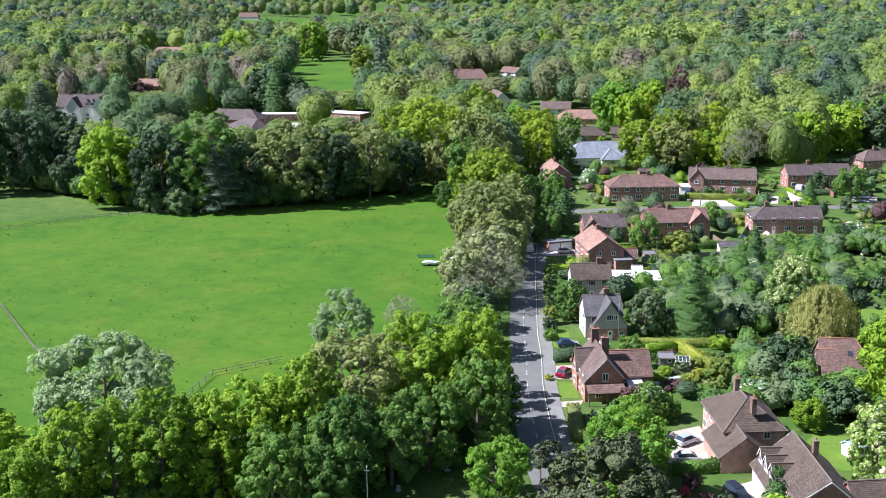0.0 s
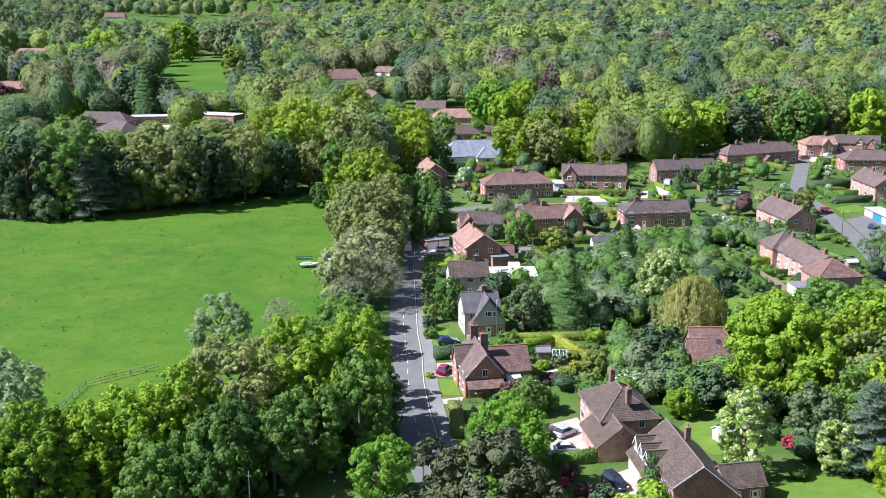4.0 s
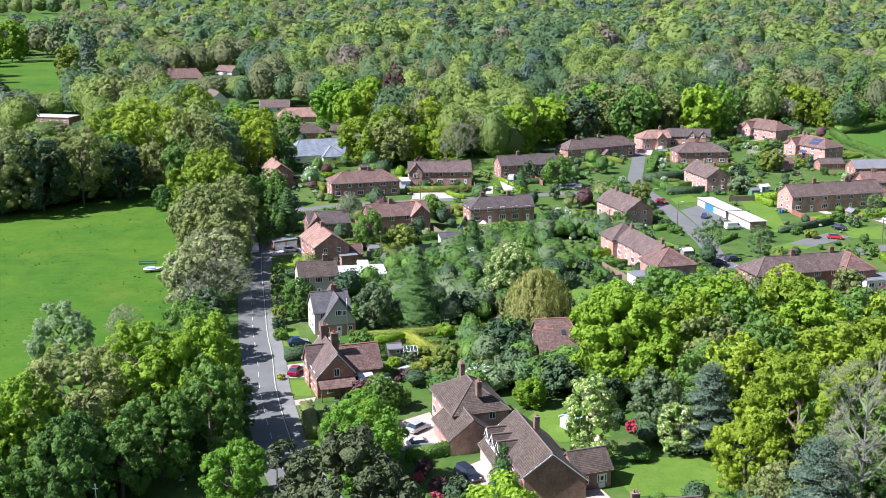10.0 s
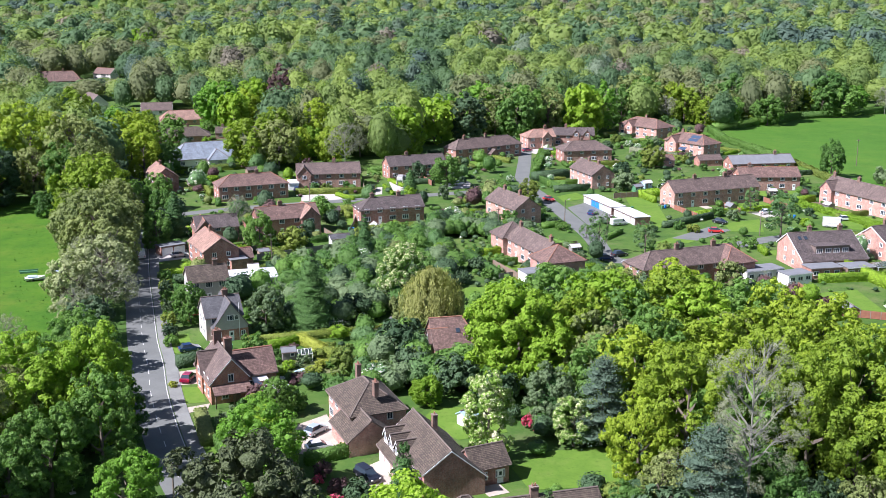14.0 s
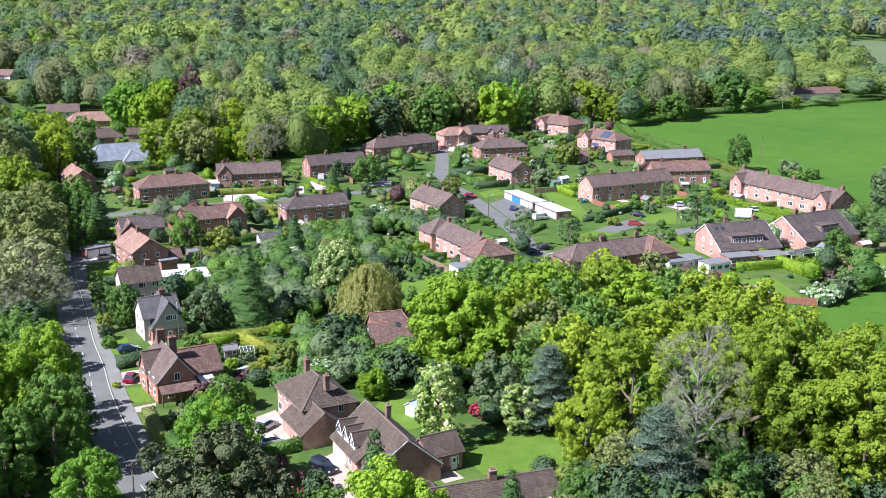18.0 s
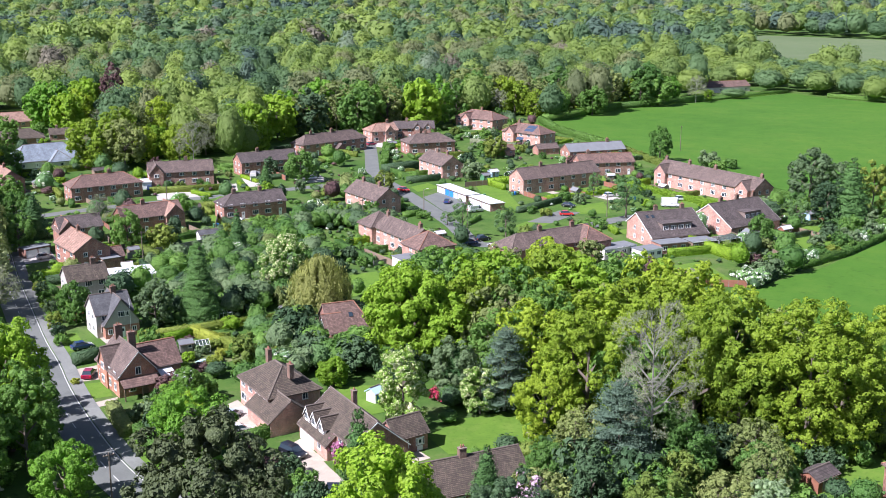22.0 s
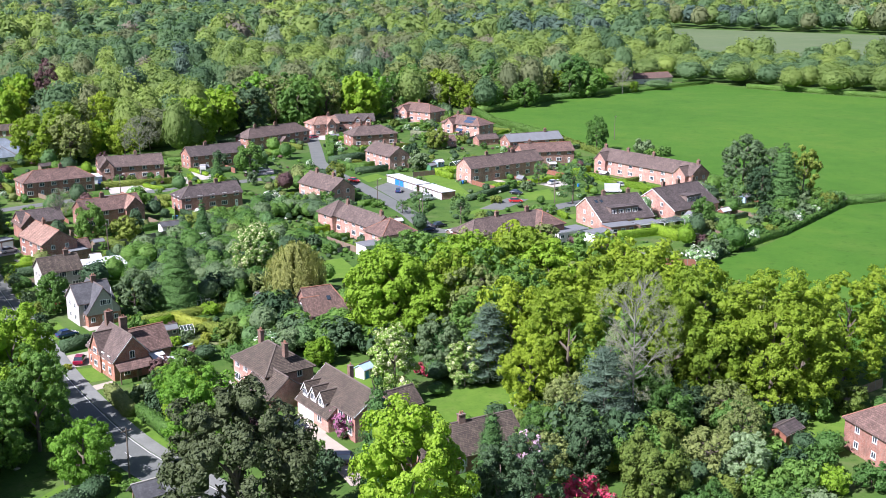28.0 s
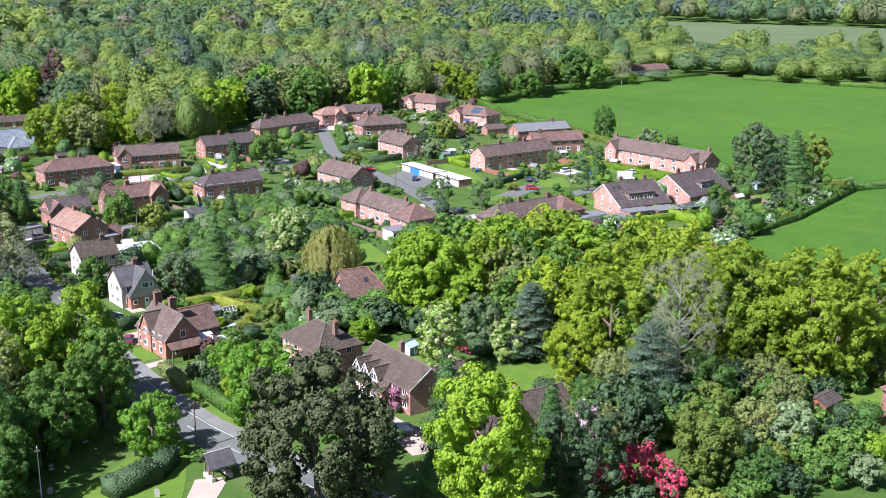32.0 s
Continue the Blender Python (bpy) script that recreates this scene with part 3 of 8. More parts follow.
def weeping_crown(seed, count):
    """Hanging curtains of thin shoots."""
    rng = np.random.default_rng(seed)
    pos, nrm, chunks = [], [], []
    for k in range(210):
        a, q = rng.uniform(0, 2 * math.pi), rng.uniform(0.02, 0.98) ** 0.7
        top = 0.98 - 0.42 * q * q + rng.uniform(-0.05, 0.03)
        n = count // 210
        z = np.linspace(top, top - rng.uniform(0.30, 0.68), n)
        w = 0.035
        pos.append(np.stack([math.cos(a) * q + rng.normal(0, w, n), math.sin(a) * q + rng.normal(0, w, n), np.maximum(z, 0.03)], 1))
        nrm.append(np.tile(np.array([[math.cos(a), math.sin(a), 0.2]]), (n, 1)))
    for k in range(8):
        chunks.append(blob(rng, np.array([math.cos(k * 0.8) * 0.4, math.sin(k * 0.8) * 0.4, 0.50 * TALL]), 0.22, 1.2))
    p, m = np.concatenate(pos) * np.array([1, 1, TALL]), np.concatenate(nrm)
    v, f = sprays(rng, p, m, 0.066 * math.sqrt(2200 / count), 1, 0.5)
    mid = np.repeat(p, 3, 0)
    v[:, 2] = mid[:, 2] + (v[:, 2] - mid[:, 2]) * 2.2
    chunks.append((v, f))
    return chunks


def trunk(seed, kind):
    """A tapered stem with limbs that fork again and again, one metre high and one in spread."""
    rng = np.random.default_rng(seed)
    s = Solid()
    many = {"bare": 15, "limb": 12, "pine": 12}.get(kind, 7)
    forks = {"bare": 4, "limb": 3}.get(kind, 1)
    tall = 0.96 if kind in ("conifer", "cedar") else 0.80 if kind == "bare" else 0.66
    lean = rng.uniform(-0.03, 0.03, 2)
    k0 = 0.5 if kind == "bare" else 1.0
    mid = Vector((lean[0], lean[1], tall * 0.5))
    s.tube((0, 0, -0.02), mid, 0.055 * k0, 0.042 * k0, 8).tube(mid, (lean[0] * 2, lean[1] * 2, tall), 0.042 * k0, 0.010, 7)

    def limb(p, a, slope, length, thick, left):
        """One branch in two bent pieces and, from it, thinner ones; the height counts 0.4 of the spread."""
        bend = a + rng.uniform(-0.35, 0.35)
        q = p + Vector((math.cos(a) * math.cos(slope), math.sin(a) * math.cos(slope), math.sin(slope) * 0.42)) * length * 0.5
        up = min(1.35, slope + rng.uniform(0.0, 0.3))
        e = q + Vector((math.cos(bend) * math.cos(up), math.sin(bend) * math.cos(up), math.sin(up) * 0.42)) * length * 0.5
        sides = 5 if left >= 3 else 3
        s.tube(p, q, thick, thick * 0.7, sides).tube(q, e, thick * 0.7, thick * 0.3, sides)
        if left > 0:
            for j in range(5 if left > 1 else 4):
                g = p.lerp(q, rng.uniform(0.5, 1)) if j == 0 else q.lerp(e, rng.uniform(0.05, 1))
                limb(g, a + rng.choice((-1, 1)) * rng.uniform(0.3, 1.0), slope + rng.uniform(-0.45, 0.4), length * rng.uniform(0.42, 0.62), thick * 0.48, left - 1)

    for k in range(many):
        z0 = tall * (0.34 + 0.64 * (k + rng.uniform(0, 0.8)) / many)
        p = Vector((lean[0] * 2 * z0 / tall, lean[1] * 2 * z0 / tall, z0))
        reach = (0.72 if kind in ("bare", "limb") else 0.6) * rng.uniform(0.75, 1.1) * (1.05 - 0.45 * z0 / tall)
        limb(p, k * 2.4 + rng.uniform(-0.4, 0.4), rng.uniform(0.2, 0.6) + (0.45 if kind in ("bare", "limb") else 0.6) * z0 / tall, reach, 0.021 * k0, forks - 1)
    return s


CROWNS, TRUNKS, TAKEN = {}, {}, []
KIND_SHAPE = {"blossom": "limb", "maple": "green", "chestnut": "round", "mauve": "round", "olive": "round", "copper": "green", "grey": "green", "pink": "round", "white": "shrub", "yellow": "round", "purple": "shrub"}
TREE_LABEL = {
    "lime": ("tall broad tree in bright yellow-green spring leaf", "tree"), "oak": ("spreading oak with fresh yellow-green leaves", "tree"), "green": ("rounded tree in full mid-green leaf", "tree"), "maple": ("round-headed maple in light green leaf", "tree"),
    "dark": ("dense dark evergreen tree", "tree"), "cedar": ("blue-grey cedar with flat layered boughs", "tree"), "pine": ("large dark pine with open ragged boughs", "tree"),
    "conifer": ("dark green pointed conifer", "tree"), "silver": ("silvery white-green willow with airy leaves", "tree"), "grey": ("grey-green garden tree with thin foliage", "tree"),
    "bare": ("pale tree with bare grey twigs", "tree"), "limb": ("brownish tree just coming into leaf", "tree"), "blossom": ("pale cream-green tree in early blossom", "tree"),
    "chestnut": ("horse chestnut with white flower candles", "tree"), "weeping": ("weeping willow with golden hanging shoots", "tree"), "olive": ("dense olive-yellow garden tree", "tree"),
    "birch": ("slender birch with light green leaves", "tree"), "copper": ("copper-leaved tree, reddish brown", "tree"), "mauve": ("spreading shrub in deep mauve-pink blossom", "shrub"), "pink": ("rhododendron covered in deep pink flowers", "shrub"),
    "white": ("shrub covered in white blossom", "shrub"), "yellow": ("bright yellow-leaved shrub", "shrub"), "purple": ("tall shrub covered in pale lilac blossom", "shrub"),
}


def crown_mesh(kind, variant, level, shape=None, squat=1.0):
    squat = min((0.62, 0.8, 1.0, 1.25, 1.6), key=lambda q: abs(math.log(q / squat)))
    key = (kind, variant, level, shape, squat)
    if key not in CROWNS:
        seed = sum(map(ord, kind)) * 7 + variant * 131 + level
        n = (17000, 5200, 1000 if shape == "shrub" else 1700)[level]
        shape = shape or KIND_SHAPE.get(kind, kind)
        if shape == "conifer":
            ch = conifer_crown(seed, n * 3 // 4, size=(0.026, 0.042, 0.07)[level])
        elif shape == "cedar":
            ch = cedar_crown(seed, n, 34, (0.022, 0.038, 0.066)[level], 0.6)
        elif shape == "weeping":
            ch = weeping_crown(seed, n)
        else:
            ch = crown(shape, seed, n, squat)
        CROWNS[key] = np_mesh("crown", ch, LEAF[kind])
    return CROWNS[key]


def trunk_mesh(kind, variant):
    style = kind if kind in ("bare", "limb", "conifer", "cedar", "pine") else ("limb" if KIND_SHAPE.get(kind) == "limb" else "plain")
    key = (style, variant)
    if key not in TRUNKS:
        TRUNKS[key] = trunk(variant * 17 + 3, style).mesh("trunk", PALE_BARK if style == "bare" else BARK)
    return TRUNKS[key]


def tree(kind, x, y, height, radius, level=0, variant=None, turn=None, group="trees", name=None):
    """One tree: an Empty at its foot, a trunk and a crown."""
    variant = random.randrange(3) if variant is None else variant
    turn = random.uniform(0, 360) if turn is None else turn
    label, category = TREE_LABEL[kind]
    t = root(name or ("shrub" if category == "shrub" else "tree"), x, y, turn, label, category, group)
    m = Matrix.Diagonal((radius, radius, height / TALL, 1))
    TAKEN.append((x, y))
    put("crown", crown_mesh(kind, variant, level, None, height / TALL / radius), t, m)
    rs = min(radius, 7.5)
    put("trunk", trunk_mesh(kind, variant), t, Matrix.Diagonal((rs, rs, height * 0.97, 1)))
    return t


# first five trees added to shade the churchyard, two leafed dark like shaded limes
tree("green", -52.0, 126.0, 14.0, 5.0)
tree("green", -45.0, 137.5, 15.0, 6.2)
tree("green", -46.5, 131.5, 15.5, 5.6)
tree("green", -45.5, 127.0, 12.0, 4.4)
tree("green", -40.0, 140.5, 13.0, 5.5)
tree("lime", -80.5, 112.5, 14.6, 6.2)
tree("lime", -88.5, 120.5, 15.0, 6.6)
tree("lime", -79.6, 123.0, 16.4, 5.2)
tree("lime", -74.6, 126.0, 15.8, 4.9)
tree("lime", -68.5, 128.0, 17.6, 5.2)
tree("lime", -65.2, 131.6, 15.6, 4.6)
tree("lime", -61.8, 131.2, 16.0, 4.6)
tree("lime", -58.8, 134.4, 17.4, 5.0)
tree("lime", -55.2, 137.6, 17.4, 4.8)
tree("lime", -51.3, 139.7, 19.5, 5.8)
tree("limb", -47.9, 149.5, 20.2, 9.9)
tree("lime", -40.6, 156.2, 21.3, 6.6)
tree("lime", -32.5, 160.0, 21.4, 7.1)
tree("green", -27.9, 163.3, 11.3, 3.2)
tree("silver", -88.6, 149.0, 17.0, 12.4)
tree("silver", -62.4, 188.6, 14.6, 6.6, 0)
tree("bare", -55.5, 203.8, 9.3, 3.9, 1)
tree("blossom", -43.2, 234.4, 17.2, 8.1, 1)
tree("bare", -41.2, 228.2, 12.5, 7.9, 1)
tree("limb", -50.0, 269.1, 20.2, 11.4, 1)
tree("oak", -59.4, 314.9, 21.3, 11.4, 1)
tree("limb", -72.2, 367.5, 28.3, 10.6, 1)
tree("oak", -87.8, 375.6, 31.0, 14.7, 1)
tree("oak", -105.0, 384.1, 26.7, 9.3, 1)
tree("oak", -85.0, 441.1, 28.8, 9.9, 1)
tree("oak", -59.4, 398.2, 23.5, 10.7, 1)
tree("lime", -178.4, 314.0, 26.7, 11.2)
tree("dark", -159.7, 311.3, 26.2, 10.8)
tree("green", -146.2, 315.5, 31.1, 12.1)
tree("dark", -136.1, 321.8, 22.2, 9.9)
tree("limb", -122.2, 327.0, 27.9, 13.5)
tree("dark", -111.9, 332.6, 24.8, 9.9)
tree("limb", -102.5, 341.8, 25.2, 11.0)
tree("dark", -92.9, 348.4, 19.5, 8.8)
tree("green", -127.2, 327.9, 12.6, 8.1)
tree("green", -75.2, 332.9, 8.0, 4.4, 1)
tree("dark", -222.0, 332.2, 30.1, 15.3)
tree("dark", -201.0, 328.9, 15.1, 7.9)
tree("conifer", -212.2, 546.0, 29.0, 11.0, 1)
tree("dark", -203.0, 548.0, 21.0, 9.0, 2)
tree("dark", -222.0, 549.0, 20.0, 9.0, 2)
tree("green", -11.9, 282.8, 11.1, 4.6, 1)
tree("bare", -18.3, 299.2, 12.6, 3.9, 1)
tree("conifer", -35.1, 302.2, 13.0, 4.4, 1)
tree("green", -38.1, 287.3, 11.0, 4.5, 1)
tree("conifer", 0.4, 217.5, 16.8, 6.0)
tree("grey", -8.7, 216.2, 10.4, 4.3, 1)
tree("chestnut", 19.9, 232.0, 15.0, 6.3)
tree("weeping", 24.2, 210.8, 13.7, 6.9)
tree("conifer", 14.2, 266.9, 12.8, 3.5, 1)
tree("conifer", 34.1, 354.9, 8.7, 3.3, 1)
tree("green", 47.2, 363.9, 11.8, 5.9, 1)
tree("olive", 69.3, 334.8, 8.3, 3.7, 1)
tree("birch", 73.9, 269.2, 12.4, 3.3, 1)
tree("birch", 85.9, 268.6, 9.5, 3.7, 1)
tree("oak", -17.9, 412.3, 19.3, 12.0, 1)
tree("green", -24.1, 222.7, 9.1, 3.9, 1)
tree("limb", -5.1, 433.9, 22.0, 7.8, 1)
tree("oak", 6.5, 440.3, 23.5, 7.8, 1)
tree("birch", 127.6, 281.0, 13.8, 5.4, 1)
tree("birch", 132.0, 312.8, 8.5, 2.8, 1)
tree("green", 147.2, 241.5, 8.5, 3.8, 1)
tree("birch", 75.1, 286.7, 4.5, 2.2, 1)
tree("lime", 35.9, 181.3, 19.1, 10.7)
tree("lime", 51.8, 186.9, 20.1, 8.7, 1)
tree("oak", 65.3, 183.4, 19.9, 10.0, 1)
tree("limb", 71.2, 172.2, 15.5, 4.7, 1)
tree("bare", 54.5, 124.5, 26.8, 7.5)
tree("oak", 52.0, 141.1, 21.0, 8.0)
tree("oak", 74.6, 137.4, 23.0, 10.0)
tree("oak", 82.8, 131.0, 21.3, 7.4)
tree("oak", 85.7, 124.2, 20.6, 8.2)
tree("oak", 67.2, 135.1, 20.4, 7.1)
tree("oak", 72.9, 168.7, 17.3, 5.4, 1)
tree("cedar", 49.4, 124.4, 15.6, 6.4)
tree("cedar", 43.2, 153.6, 14.7, 5.2)
tree("conifer", 37.8, 162.5, 9.6, 4.0)
tree("chestnut", 25.4, 151.3, 14.0, 4.6)
tree("chestnut", 38.9, 153.5, 9.0, 3.4)
tree("lime", 18.7, 172.7, 5.4, 3.1)
tree("lime", 9.9, 100.2, 23.0, 7.6)
tree("conifer", 9.2, 110.5, 21.6, 5.0)
tree("pine", -8.5, 110.0, 23.0, 10.0)
tree("maple", -7.8, 142.6, 14.6, 6.6)
tree("maple", -24.6, 139.4, 9.6, 4.9)
tree("oak", 45.0, 140.8, 13.4, 5.5)
tree("green", 38.5, 123.8, 8.2, 4.3)
tree("grey", 190.7, 283.0, 19.1, 7.6, 1)
tree("grey", 197.0, 276.0, 15.0, 5.6, 1)
tree("conifer", 183.5, 254.0, 19.9, 7.8, 1)
tree("dark", 178.5, 257.0, 14.0, 5.5, 1)
tree("olive", 194.6, 258.3, 18.5, 5.0, 1)
tree("green", 183.3, 366.0, 14.3, 4.9, 1)
tree("birch", 169.1, 258.2, 9.0, 3.8, 1)
tree("olive", 127.3, 393.3, 8.8, 4.8, 1)
tree("green", 199.0, 526.9, 17.3, 8.5, 1)
tree("lime", 166.5, 328.4, 6.8, 4.5, 1)
tree("copper", 148.2, 363.9, 4.8, 3.6, 1)
tree("silver", 60.7, 104.5, 8.3, 3.6)
tree("dark", 25.5, 100.3, 16.4, 4.9)
tree("dark", 24.4, 107.4, 11.4, 4.4)
tree("green", 48.6, 97.8, 6.0, 4.4)
tree("oak", 80.4, 125.0, 25.0, 9.6)
tree("oak", 90.0, 129.5, 20.0, 7.6)
tree("oak", 101.5, 132.0, 20.6, 7.6)
tree("oak", 113.0, 134.0, 20.0, 7.6)
tree("copper", -10.1, 535.8, 29.4, 6.8, 1)
tree("lime", -22.8, 536.5, 22.8, 9.4, 1)
tree("green", 218.1, 502.6, 15.5, 8.9, 1)
tree("cedar", 32.6, 1021.2, 42.3, 15.5, 1)
tree("conifer", -21.5, 1062.8, 33.6, 8.1, 1)
tree("lime", -97.0, 124.0, 16.0, 9.0)
tree("green", -36.0, 146.0, 14.0, 6.0)
tree("green", -30.0, 152.0, 17.0, 5.5)
tree("limb", -47.0, 170.0, 15.0, 7.0)
tree("green", -40.0, 178.0, 13.0, 6.0)
tree("green", -38.0, 172.0, 18.0, 6.5)
tree("green", -38.0, 196.0, 11.0, 4.5, 1)
tree("dark", -42.0, 212.0, 10.0, 5.0, 1)
tree("bare", -46.0, 248.0, 14.0, 7.5, 1)
tree("limb", -48.0, 285.0, 17.0, 8.0, 1)
tree("oak", -62.0, 345.0, 18.0, 8.0, 1)
tree("limb", -45, 255, 16, 7.5, 1)
tree("bare", -47, 240, 13, 6.5, 1)
tree("limb", -50, 262, 17, 7.5, 1)
tree("blossom", -48, 228, 14, 6.5, 1)
tree("limb", -56, 283, 18, 8, 1)
tree("limb", -51, 297, 18, 8, 1)
tree("bare", -44, 215, 11, 5, 1)
tree("green", -42, 200, 12, 5, 1)
tree("oak", -60, 330, 20, 8, 1)
tree("limb", -64, 350, 22, 8, 1)
tree("oak", -70, 395, 22, 9, 1)
tree("green", -47, 322, 13, 5, 1)
tree("green", -44, 338, 12, 5, 1)
tree("green", -40, 316, 11, 4.5, 1)
tree("oak", -54, 388, 18, 7, 1)
tree("dark", -60, 360, 14, 6, 1)
tree("green", -58, 415, 16, 7, 1)
tree("oak", -62, 445, 19, 8, 1)
tree("green", -47, 400, 12, 5, 1)
tree("green", -52, 462, 15, 6, 1)
tree("dark", -39, 299, 9, 3.6, 1)
tree("green", -50.5, 290, 14, 5, 1)
tree("dark", -152, 326, 22, 9)
tree("olive", -170, 320, 22, 8)
tree("cedar", -140, 312, 22, 8)
tree("dark", -238, 322, 24, 10)
tree("dark", -215, 350, 24, 9)
tree("dark", -118, 345, 20, 9)
tree("green", -100, 352, 18, 8, 1)
tree("silver", -152, 306, 9, 5)
tree("silver", -162, 308, 7, 4)
tree("cedar", -300, 470, 24, 11, 1)
tree("conifer", -411, 675, 38, 9.5, 1)
tree("conifer", -335, 620, 35, 8.5, 1)
tree("conifer", -204, 726, 37, 9.0, 1)
tree("lime", -343, 800, 33, 13, 2)
tree("lime", -345, 985, 30, 15, 2)
tree("olive", -225, 742, 25, 10, 2)
for i in range(7):
    tree("grey", -590 + i * 19, 1090 + i % 2 * 12, 40 + i * 5 % 4, 11, 2, i % 3, i * 50, "tall tree row")
tree("copper", -255, 560, 20, 8, 1)
tree("lime", -248, 535, 16, 8, 1)
tree("olive", 43.5, 101.5, 12.5, 5.6, 0)
tree("conifer", 25.6, 112.5, 14.0, 3.8, 0)
tree("grey", 37.2, 161.5, 11.0, 4.6, 0)
tree("maple", -8.4, 163.0, 7.5, 3.8, 0)
tree("lime", -7.8, 153.0, 9.0, 4.6, 0)
tree("green", -5.5, 171.5, 7.0, 3.2, 0)
tree("lime", -5.8, 149.0, 8.5, 3.6, 0)
tree("dark", 449, 700, 18.0, 7.5, 2)
tree("dark", -223.8, 562, 27.0, 15.0, 2)
tree("cedar", -169.3, 591.3, 40.0, 9.0, 2)
tree("conifer", -202.9, 832.4, 30.3, 8.8, 2)
tree("lime", -321.4, 912.0, 34.0, 13.3, 2)
tree("lime", -463.5, 1078.9, 25.3, 14.6, 2)
tree("lime", -357.6, 802.5, 22.6, 14.6, 2)
tree("limb", -131.3, 502.2, 27.0, 13.6, 2)
tree("grey", -279.8, 918.0, 36.0, 13.1, 2)
tree("oak", -225.7, 750.0, 24.1, 9.1, 2)
tree("lime", -118.8, 912.3, 29.5, 13.9, 2)
tree("dark", -97.0, 752.6, 17.1, 12.9, 2)
tree("dark", -78.0, 756.0, 18.1, 11.0, 2)
tree("cedar", -382.6, 621.5, 27.0, 9.0, 2)
tree("conifer", -348.1, 632.1, 28.0, 7.0, 2)
tree("conifer", -332.3, 612.9, 25.0, 6.0, 2)
tree("dark", -269.0, 424.6, 19.0, 9.0, 2)
tree("dark", -234.9, 595.0, 16.0, 9.0, 2)
tree("copper", -307.6, 582.3, 14.0, 7.0, 2)
tree("lime", -265.5, 504.3, 12.0, 6.0, 2)
tree("dark", -244.8, 358.4, 21.0, 10.0, 1)
tree("dark", -232.9, 356.0, 22.0, 10.0, 1)
tree("dark", -218.9, 349.7, 18.0, 9.0, 1)
tree("grey", -207.2, 346.5, 15.0, 7.0, 1)
tree("dark", -178.1, 341.7, 17.0, 8.0, 1)
tree("limb", -171.1, 338.1, 15.0, 7.0, 1)
tree("green", -161.9, 337.9, 14.0, 7.0, 1)
tree("dark", -151.7, 339.9, 16.0, 8.0, 1)
tree("limb", -139.4, 344.1, 15.0, 8.0, 1)
tree("dark", -132.2, 343.5, 17.0, 8.0, 1)
tree("green", -124.3, 351.8, 13.0, 6.0, 1)
tree("dark", -118.3, 357.9, 17.0, 8.0, 1)
tree("limb", -112.2, 364.1, 18.0, 9.0, 1)
tree("dark", -105.4, 376.0, 18.0, 8.0, 1)


def inside(p, poly):
    x, y = p
    hit, n = False, len(poly)
    for i in range(n):
        (x0, y0), (x1, y1) = poly[i], poly[i - 1]
        if (y0 > y) != (y1 > y) and x < (x1 - x0) * (y - y0) / (y1 - y0) + x0:
            hit = not hit
    return hit


def near_line(p, line, d):
    return any(abs(q[0] - p[0]) < d and abs(q[1] - p[1]) < d for q in line)


OPEN = [VILLAGE, MEADOW, FIELD_FAR, FIELD_NEAR, FIELD_HOTEL, FIELD_FARM, FIELD_TOP, FIELD_PALE, FIELD_LEFT, HOTEL]


# Houses that stand in the woods, each with a clearing before it.
FAR_HOUSES = [(-153, 742), (-127, 770), (-109, 612), (-72, 578), (-55, 484), (-28, 490), (-55, 540), (-474, 905), (-466, 945), (-335, 642), (337.8, 585), (-299, 508), (-220, 510), (-203, 527), (-172, 533)]

FIELD_VIEW = [(-218, 668), (-240, 690), (-262, 720), (-520, 1560), (-570, 1520)]


def wooded(p):
    if any(abs(p[0] - x * (1 - 0.4 * max(0, y - p[1]) / y)) < 15 and -34 < p[1] - y < 9 for x, y in FAR_HOUSES):
        return False
    return not any(inside(p, q) for q in OPEN) and not near_line(p, ROAD, 6)


def seen_over(p):
    """How tall a tree may be and still leave the houses behind it in view."""
    best = 40.0
    for x, y in FAR_HOUSES + FIELD_VIEW:
        if y - 190 < p[1] < y and abs(p[0] - x * p[1] / y) < 14:
            best = min(best, max(3.0, 2.0 + 64 * (y - p[1]) / y))
    return best


# The wood's edge that looks over the village: single trees.
rng = random.Random(5)
EDGE_KINDS = ["oak"] * 7 + ["lime"] * 3 + ["green"] * 6 + ["maple"] * 3 + ["limb"] * 5 + ["dark"] * 1 + ["bare"] * 2 + ["grey"] * 1
edge = 0
for ring in range(9000):
    if edge >= 84:
        break
    x, y = rng.uniform(-120, 330), rng.uniform(330, 540)
    if not wooded((x, y)) or wooded((x, y - 34)) or any(abs(x - a) < 7 and abs(y - b) < 7 for a, b in TAKEN):
        continue
    if y < 430 and x > 150:
        continue
    kind = rng.choice(EDGE_KINDS)
    h = min(rng.uniform(14, 24) * (0.8 if kind == "bare" else 1), seen_over((x, y)))
    tree(kind, x, y, h, h * rng.uniform(0.36, 0.5), 1 if y < 440 else 2, rng.randrange(3), rng.uniform(0, 360), "wood edge")
    edge += 1


